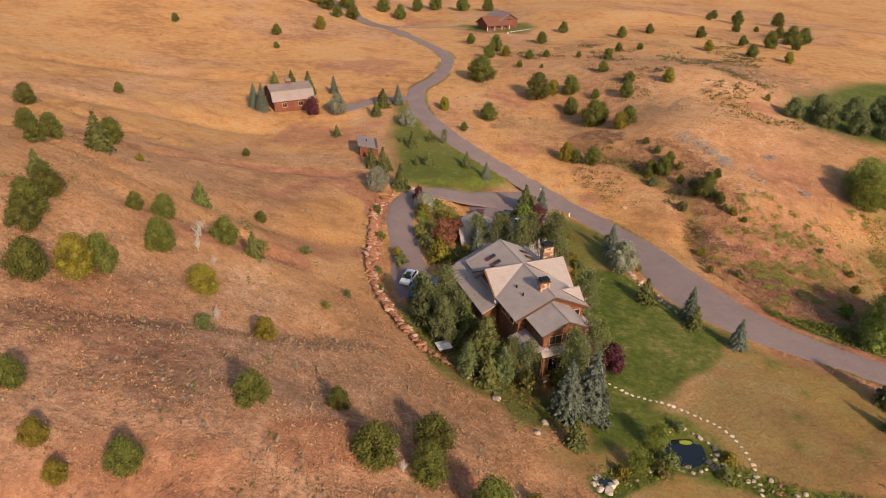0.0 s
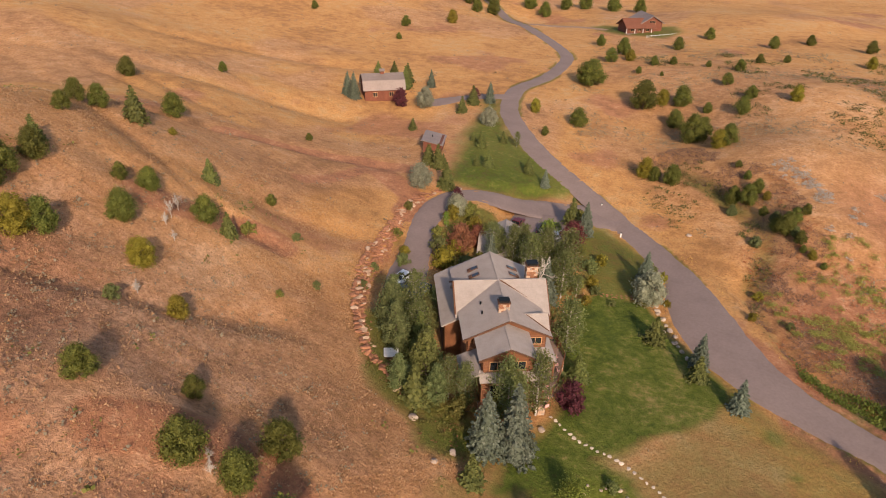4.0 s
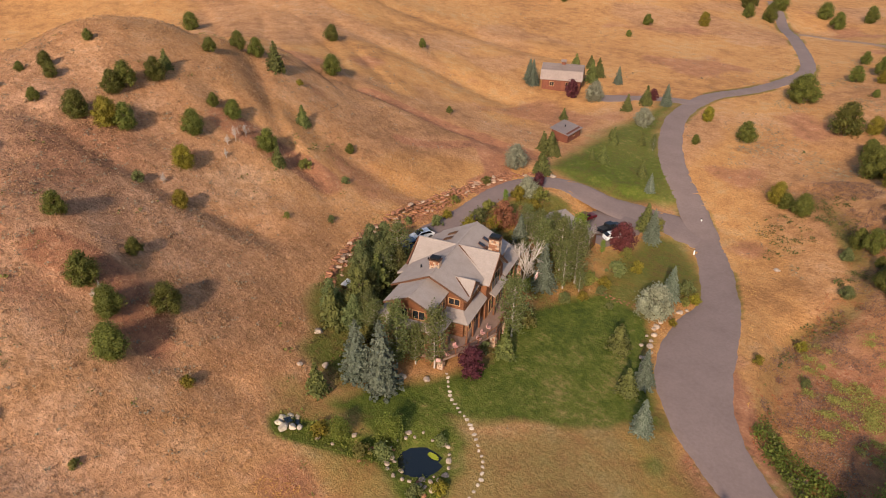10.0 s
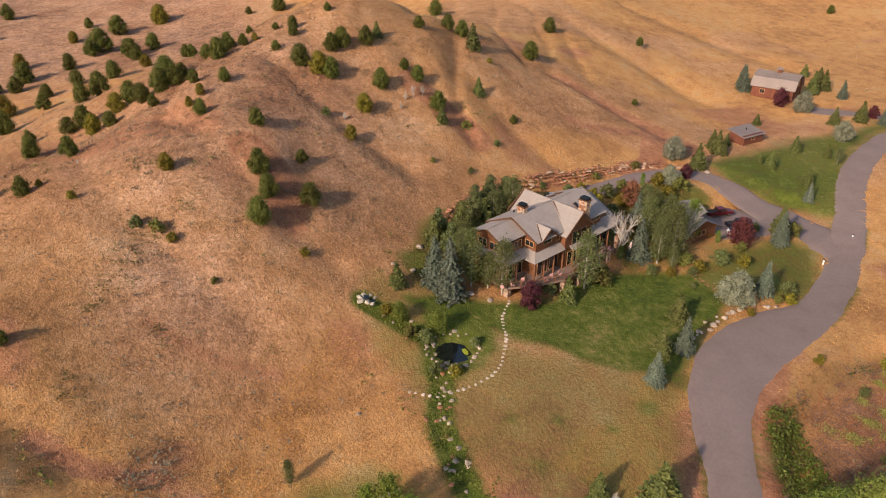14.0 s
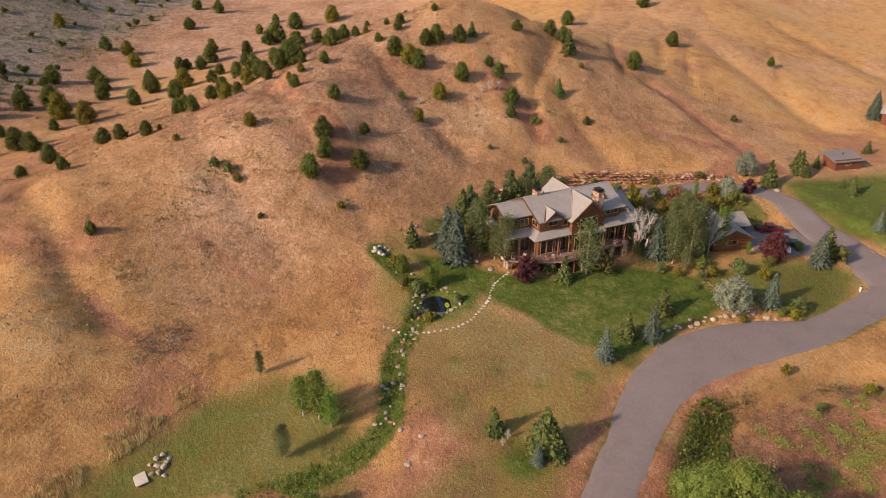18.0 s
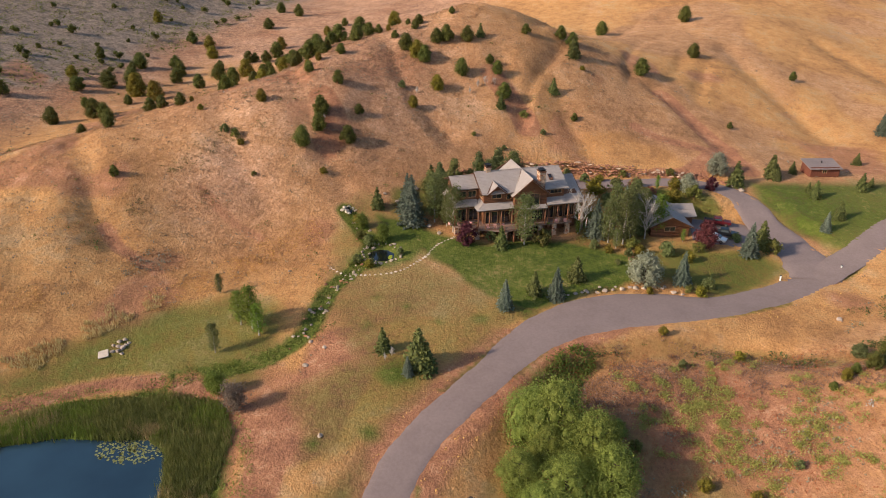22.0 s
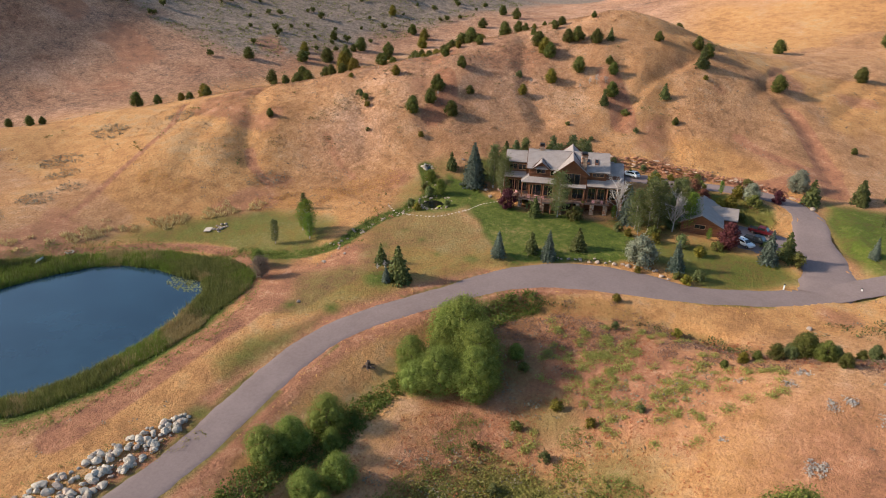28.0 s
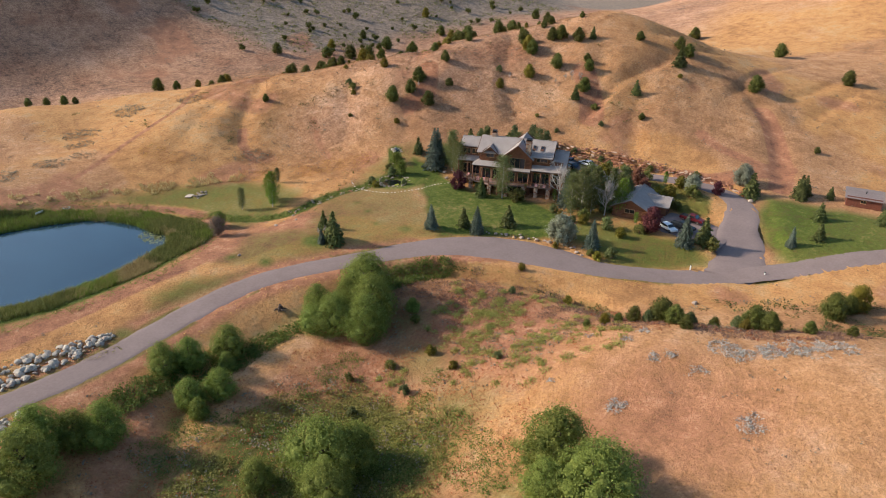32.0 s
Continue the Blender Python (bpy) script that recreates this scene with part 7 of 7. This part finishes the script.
scatter("valley_sage", x, y, srng.uniform(0.3, 0.85, len(x)), SAGE, "grey-brown sagebrush on the bank across the road", 8, 0.8, 102, 0.5, 0.36)
x, y = sprinkle(11000, 30, 130, 95, 300, lambda x, y: ((lee(x, y) & (y > 150) & ~((x > 72) & (y < 192)) & (fractal(x, y, 13, 3, 103) > 0.6)) | (along(DITCH, x, y)[0] < 2.6 * lattice(x / 6, y / 6, 17) - 0.3)))
scatter("valley_scrub", x, y, srng.uniform(0.5, 1.2, len(x)), DARKSCRUB, "dark green scrub in hollows across the road", 12, 0.8, 104, 0.5, 0.32)
x, y = sprinkle(30000, 34, 84, 88, 200, lambda x, y: (along(DITCH, x - 5, y - 3)[0] < 4.2 + 4 * lattice(x / 9, y / 9, 18)) & (fractal(x, y, 5, 3, 131) > 0.45))
scatter("brown_scrub", x, y, srng.uniform(0.25, 0.6, len(x)), BROWNSCRUB, "low purplish brown scrub on the bank below the road", 7, 0.8, 132, 0.5, 0.36)
x, y = sprinkle(16000, 56, 150, 90, 175, lambda x, y: (fractal(x, y, 6, 3, 95) > 0.5) & ~((x > 72) & (y > 142)))
scatter("rust_grass", x, y, srng.uniform(0.2, 0.5, len(x)), RUSTGRASS, "rust-coloured dry weeds over the meadow", 5, 0.9, 96)
x, y = sprinkle(9000, 50, 100, -4, 30, lambda x, y: (np.abs(y - np.interp(x, [50, 61.7, 71.4, 80, 90, 100], [28, 22, 15.6, 7.7, 3.2, 0])) < 1.0 + 3.4 * lattice(x / 5, y / 5, 13)) & (lattice(x / 2, y / 2, 14) > 0.52))
scatter("tall_straw", x, y, srng.uniform(0.3, 0.66, len(x)), PALESTRAW, "tall pale straw grass above the pond", 9, 1.7, 79, 0.4, 0.9, True)
x, y = sprinkle(20000, 15, 75, -6, 55, lambda x, y: patch(x, y, ((61, 0.4, 4), (59.5, 8, 3.4), (51.3, 28.6, 4), (46, 33, 4), (39.5, 38.9, 4.5), (33, 44, 4), (28, 49, 4)), 0.45))
scatter("orange_grass", x, y, srng.uniform(0.2, 0.42, len(x)), STRAW, "patches of bright orange dry grass at the hill's foot", 5, 0.8, 80)
x, y = sprinkle(14000, 20, 110, -60, 30, lambda x, y: patch(x, y, ((46, -33.7, 5), (63.5, -32.3, 5), (68.5, -24.3, 4), (82, -14.5, 4), (94.7, -13.5, 4), (72.6, -13.4, 3), (42, 22.6, 3), (45, 20, 2.5), (31.7, -20.2, 4)), 0.42))
scatter("grey_sage", x, y, srng.uniform(0.3, 0.75, len(x)), SAGE, "grey sagebrush in patches on the pond's slope", 8, 0.8, 97)
x, y = sprinkle(5200, -12, 28, 62, 146, lambda x, y: ((inside(GARDEN, x, y) > 0) | (inside(LOOP_BED, x, y) > 0)) & (fractal(x, y, 4, 3, 151) > 0.46))
scatter("garden_plants", x, y, srng.uniform(0.4, 0.95, len(x)), SCRUB, "low mixed green planting round the house", 10, 0.8, 152, 0.5, 0.3)
x, y = sprinkle(900, -12, 28, 62, 146, lambda x, y: ((inside(GARDEN, x, y) > 0) | (inside(LOOP_BED, x, y) > 0)) & (fractal(x, y, 4, 3, 153) > 0.56))
scatter("red_plants", x, y, srng.uniform(0.4, 0.9, len(x)), RUSSET, "reddish ground cover in the garden beds", 9, 0.8, 154, 0.5, 0.28)
# pink grey sage in drifts on the hill, and rusty brush
x, y = sprinkle(7000, -20, 50, -20, 60, lambda x, y: patch(x, y, ((13.2, 20.1, 3.4), (9.5, 22, 2.6), (5, 25, 3.2), (16, 17, 2.4), (22, 26, 1.8), (1, 33, 2), (-10, 26, 2.4), (26, 40, 1.6), (30, 14, 2)), 0.42))
scatter("hill_brush", x, y, srng.uniform(0.4, 0.85, len(x)), DARKSCRUB, "dark olive brush in patches on the hillside", 9, 0.7, 155, 0.5, 0.3)
x, y = sprinkle(26000, 58, 110, 130, 190, lambda x, y: patch(x, y, ((71, 168, 2.6), (68.5, 171.6, 3.2), (73.7, 164, 2.2), (73.2, 161.5, 1.8), (66.5, 175, 3), (88.5, 169.2, 1.5), (87, 168.6, 1.3), (90.1, 152.5, 1.4), (80, 160.1, 1.4), (79.3, 153.4, 0.8), (75.7, 148.2, 0.9), (88, 141.7, 0.8), (75.7, 142.3, 1.0), (77.9, 155.3, 1.0), (72.5, 150, 0.9)), 0.4) & (lattice(x * 1.1, y * 1.1, 24) > 0.4))
scatter("pale_sage", x, y, srng.uniform(0.3, 0.6, len(x)), PALESAGE, "pale grey sagebrush in drifts on the knoll", 9, 0.8, 81)
x, y = sprinkle(16000, -280, 80, -260, -40, lambda x, y: (far_side(x, y) > 0.4) & (fractal(x, y, 22, 3, 98) > 0.44))
scatter("far_brush", x, y, srng.uniform(0.5, 1.6, len(x)), SCRUB, "dark brush dotted over the slope across the gully", 6, 0.7, 82)
x, y = sprinkle(14000, -10, 150, 66, 260, lambda x, y: (lambda d: (d < 6.2 + 1.5 * lattice(x / 7, y / 7, 4)) & (lattice(x / 5, y / 5, 6) > 0.35))(np.minimum(along(ROAD, x + 2.0, y + 0.6)[0], along(LOWER, x + 1.2, y - 1.6)[0])) & wild(x, y))
scatter("verge_grass", x, y, srng.uniform(0.25, 0.55, len(x)), STRAW, "straw-coloured grass along the road's verge", 5, 1.2, 83)
# floating pads at the pond's corner
pv, pf = [], []
for k in range(330):
    a, r = rock_rng.uniform(0, 6.28), rock_rng.uniform(0, 1) ** 0.7 * 3.4
    cx, cy, q = 87.6 + r * math.cos(a) * 0.8, 40.8 + r * math.sin(a) * 1.5, rock_rng.uniform(0.08, 0.2)
    o = len(pv)
    pv += [(cx + q * math.cos(t * 0.9), cy + q * math.sin(t * 0.9), POND_Z + 0.02) for t in range(7)]
    pf.append(tuple(range(o, o + 7)))
tagged(obj("lily_pads", pv, pf, PAD), "yellow-green lily pads floating on the pond", "plants", kind="stuff")


# ---- small things ----
def build_bench(x, y, yaw, label):
    root = tagged(empty("bench", pose(x, y, height(x, y), 0, 0, yaw)), label, "bench")
    box("seat", -1.0, 1.0, -0.25, 0.25, 0.42, 0.48, WHITE, root)
    box("backrest", -1.0, 1.0, 0.25, 0.31, 0.55, 0.95, WHITE, root)
    for s in (-0.85, 0.85):
        box("leg", s - 0.05, s + 0.05, -0.22, 0.28, 0, 0.42, WHITE, root)


build_bench(97.6, 8.8, 15, "weathered white bench on the bank above the pond")


def build_fire_ring(x, y):
    root = tagged(empty("fire_ring", pose(x, y, height(x, y))), "round stone fire ring on the pond bank", "fire ring")
    for k in range(11):
        a = 2 * math.pi * k / 11
        ob = new("stone", GREY_ROCKS[k % 6])
        ob.parent = root
        ob.matrix_basis = pose(0.75 * math.cos(a), 0.75 * math.sin(a), 0.1, 0, 0, k * 40) @ Matrix.Diagonal((0.45, 0.4, 0.45, 1))
    v, f = [], []
    tube(v, f, [(0, 0, -0.05), (0, 0, 0.04)], [0.6, 0.6], 12)
    obj("ash_bed", v, f, IRON, root)


build_fire_ring(91.4, 9.8)


def on_house(x, y, z, yaw=0):
    return pose(13.6, 93.8, 0, 0, 0, 20) @ pose(x, y, z, 0, 0, yaw)


def build_flag():
    root = tagged(empty("flag", on_house(9.9, 11.4, 2.9)), "red and white striped flag on a slanted pole", "flag")
    v, f = [], []
    tube(v, f, [(0, 0, 0), (0.7, 0.2, 2.0)], [0.03, 0.02], 6)
    obj("pole", v, f, WHITE, root)
    for k in range(6):
        y0 = 0.12 + 0.04 * math.sin(k)
        obj("stripe", [(0.15 + 0.09 * k, y0, -0.4 + 0.15 * k), (0.24 + 0.09 * k, y0 + 0.03, -0.4 + 0.15 * k), (0.24 + 0.09 * k, y0 + 0.03, 0.75 + 0.15 * k), (0.15 + 0.09 * k, y0, 0.75 + 0.15 * k)], [(0, 1, 2, 3)], CLOTH_RED if k % 2 else WHITE, root)


build_flag()


def build_armchair(x, y, yaw, cloth, label):
    root = tagged(empty("armchair", on_house(x, y, 3.05, yaw)), label, "chair", "deck chairs")
    box("seat", -0.32, 0.32, -0.3, 0.3, 0.34, 0.44, cloth, root, bevel=0.03)
    box("backrest", -0.32, 0.32, 0.26, 0.36, 0.44, 0.95, cloth, root, bevel=0.03)
    for s in (-0.36, 0.36):
        box("armrest", s - 0.04, s + 0.04, -0.3, 0.32, 0.56, 0.61, DECKWOOD, root)
        for t in (-0.26, 0.28):
            box("leg", s - 0.03, s + 0.03, t - 0.03, t + 0.03, 0, 0.56, DECKWOOD, root)


def build_planter(x, y, label, mat):
    root = tagged(empty("planter", on_house(x, y, 3.05)), label, "planter", "deck planters")
    v, f = [], []
    tube(v, f, [(0, 0, 0), (0, 0, 0.5)], [0.2, 0.3], 10)
    obj("pot", v, f, ROCK, root)
    rng = np.random.default_rng(int(x * 10))
    p = rng.normal(0, 0.16, (90, 3)) + np.array([0, 0, 0.85])
    c = new("flowers", leaf_mesh("flowers", p, p - np.array([0, 0, 0.5]), 0.16, mat, rng))
    c.parent = root


for x, y, yaw in ((7.9, -9.8, 90), (7.9, -8.2, 80), (8.2, -6.4, 100), (5.4, -13.0, 60), (5.0, -15.2, 150), (8.6, 5.4, 90), (8.6, 7.4, 80), (4.4, -17.0, 200)):
    build_armchair(x, y, yaw, CLOTH_PINK, "wooden deck armchair with faded red cushions")
for x, y, m in ((9.3, -3.6, RUSSET), (9.5, -2.6, RUSSET), (9.9, 3.0, BRIGHT), (8.6, -12.4, RUSSET)):
    build_planter(x, y, "clay pot of reddish flowers on the deck" if m is RUSSET else "clay pot of green plants on the deck", m)
table = tagged(empty("patio_table", on_house(7.6, 6.4, 3.05)), "round wooden patio table on the covered deck", "table")
v, f = [], []
tube(v, f, [(0, 0, 0.70), (0, 0, 0.75)], [0.7, 0.7], 16)
obj("tabletop", v, f, DECKWOOD, table)
v, f = [], []
tube(v, f, [(0, 0, 0), (0, 0, 0.70)], [0.25, 0.07], 8)
obj("pedestal", v, f, DECKWOOD, table)


def build_marker(x, y):
    root = tagged(empty("marker_post", pose(x, y, height(x, y))), "short white marker post beside the road", "post", "marker posts")
    box("post", -0.12, 0.12, -0.12, 0.12, -0.2, 1.0, WHITE, root, bevel=0.02)
    box("cap", -0.16, 0.16, -0.16, 0.16, 1.0, 1.08, IRON, root, bevel=0.01)


def build_hot_tub(x, y):
    """A square tub with a folded pale cover, on the terrace beside the house."""
    root = tagged(empty("hot_tub", pose(x, y, height(x, y) + 0.02, 0, 0, 20)), "square hot tub with a pale grey cover on the terrace", "hot tub")
    box("shell", -1.0, 1.0, -1.0, 1.0, 0, 0.8, FASCIA, root, bevel=0.08)
    box("cover", -1.05, 1.05, -1.05, -0.02, 0.8, 0.92, WHITE, root, bevel=0.04)
    box("cover", -1.05, 1.05, 0.02, 1.05, 0.8, 0.92, WHITE, root, bevel=0.04)


build_hot_tub(1.0, 81.6)


def build_algae():
    """A yellow-green mat at the rim of the garden pool, of many small floating leaves."""
    v, f = [], []
    for k in range(170):
        a, r = rock_rng.uniform(0, 6.28), rock_rng.uniform(0, 1) ** 0.6
        cx, cy, q = 33.6 + 0.9 * r * math.cos(a), 68.0 + 0.36 * r * math.sin(a), rock_rng.uniform(0.06, 0.13)
        o = len(v)
        v += [(cx + q * math.cos(t * 1.05), cy + q * math.sin(t * 1.05), POOL_Z + 0.015 + 0.0004 * k) for t in range(6)]
        f.append(tuple(range(o, o + 6)))
    tagged(obj("algae_mat", v, f, ALGAE), "yellow-green algae mat at the garden pool's rim", "plants", kind="stuff")


build_algae()


def build_waterfall(x, y):
    """A short fall between stacked boulders at the head of the creek."""
    z = height(x, y)
    root = tagged(empty("garden_waterfall", pose(x, y, z)), "small waterfall over dark rocks at the creek's head", "waterfall")
    obj("water", [(-0.5, -0.4, 0.75), (0.5, -0.5, 0.75), (0.7, 0.3, 0.62), (-0.3, 0.5, 0.62), (1.1, 0.5, 0.1), (0.1, 0.8, 0.1), (1.5, 0.9, 0.05), (0.5, 1.3, 0.05)], [(0, 1, 2, 3), (3, 2, 4, 5), (5, 4, 6, 7)], DARKWATER, root)
    for k, (a, b, c, q) in enumerate(((-0.9, -0.3, 0.4, 1.4), (-0.5, -1.0, 0.5, 1.3), (0.6, -1.1, 0.5, 1.5), (1.2, -0.2, 0.35, 1.2), (-0.7, 0.8, 0.25, 1.2), (1.7, 0.5, 0.15, 0.9), (-0.1, 1.4, 0.1, 0.9), (-1.6, -0.8, 0.2, 1.1), (0.1, -0.3, 0.25, 1.1))):
        ob = new("rock", (GREY_ROCKS + PALE_ROCKS)[k])
        ob.parent = root
        ob.matrix_basis = pose(a, b, c, 0, 0, k * 57) @ Matrix.Diagonal((q, q * 0.85, q * 0.8, 1))


build_waterfall(19.3, 56.6)


def build_slab(x, y):
    root = tagged(empty("stone_slab", pose(x, y, height(x, y) + 0.02, 2, 1, 30)), "flat pale stone slab beside the boulders", "slab")
    box("slab", -1.1, 1.1, -0.8, 0.8, 0, 0.16, FLAGSTONE, root, bevel=0.05)


build_slab(67.4, 25.6)


def build_stump(x, y, yaw):
    """A weathered root clump on the bank."""
    root = tagged(empty("tree_stump", pose(x, y, height(x, y), 0, 0, yaw)), "weathered dark stump with broken roots on the bank", "stump")
    v, f = [], []
    tube(v, f, [(0, 0, -0.2), (0.05, 0, 0.5), (0.1, 0.1, 1.1)], [0.5, 0.36, 0.3], 9)
    obj("trunk", v, f, BARK, root)
    for k in range(6):
        a = k * 1.05
        v, f = [], []
        tube(v, f, [(0.2 * math.cos(a), 0.2 * math.sin(a), 0.25), (0.8 * math.cos(a), 0.8 * math.sin(a), 0.22), (1.3 * math.cos(a + 0.3), 1.3 * math.sin(a + 0.3), -0.05)], [0.2, 0.13, 0.05], 5)
        obj("root", v, f, BARK, root)


build_stump(92.5, 87.6, 20)
build_marker(31.5, 145.2)
build_marker(26.5, 158.6)
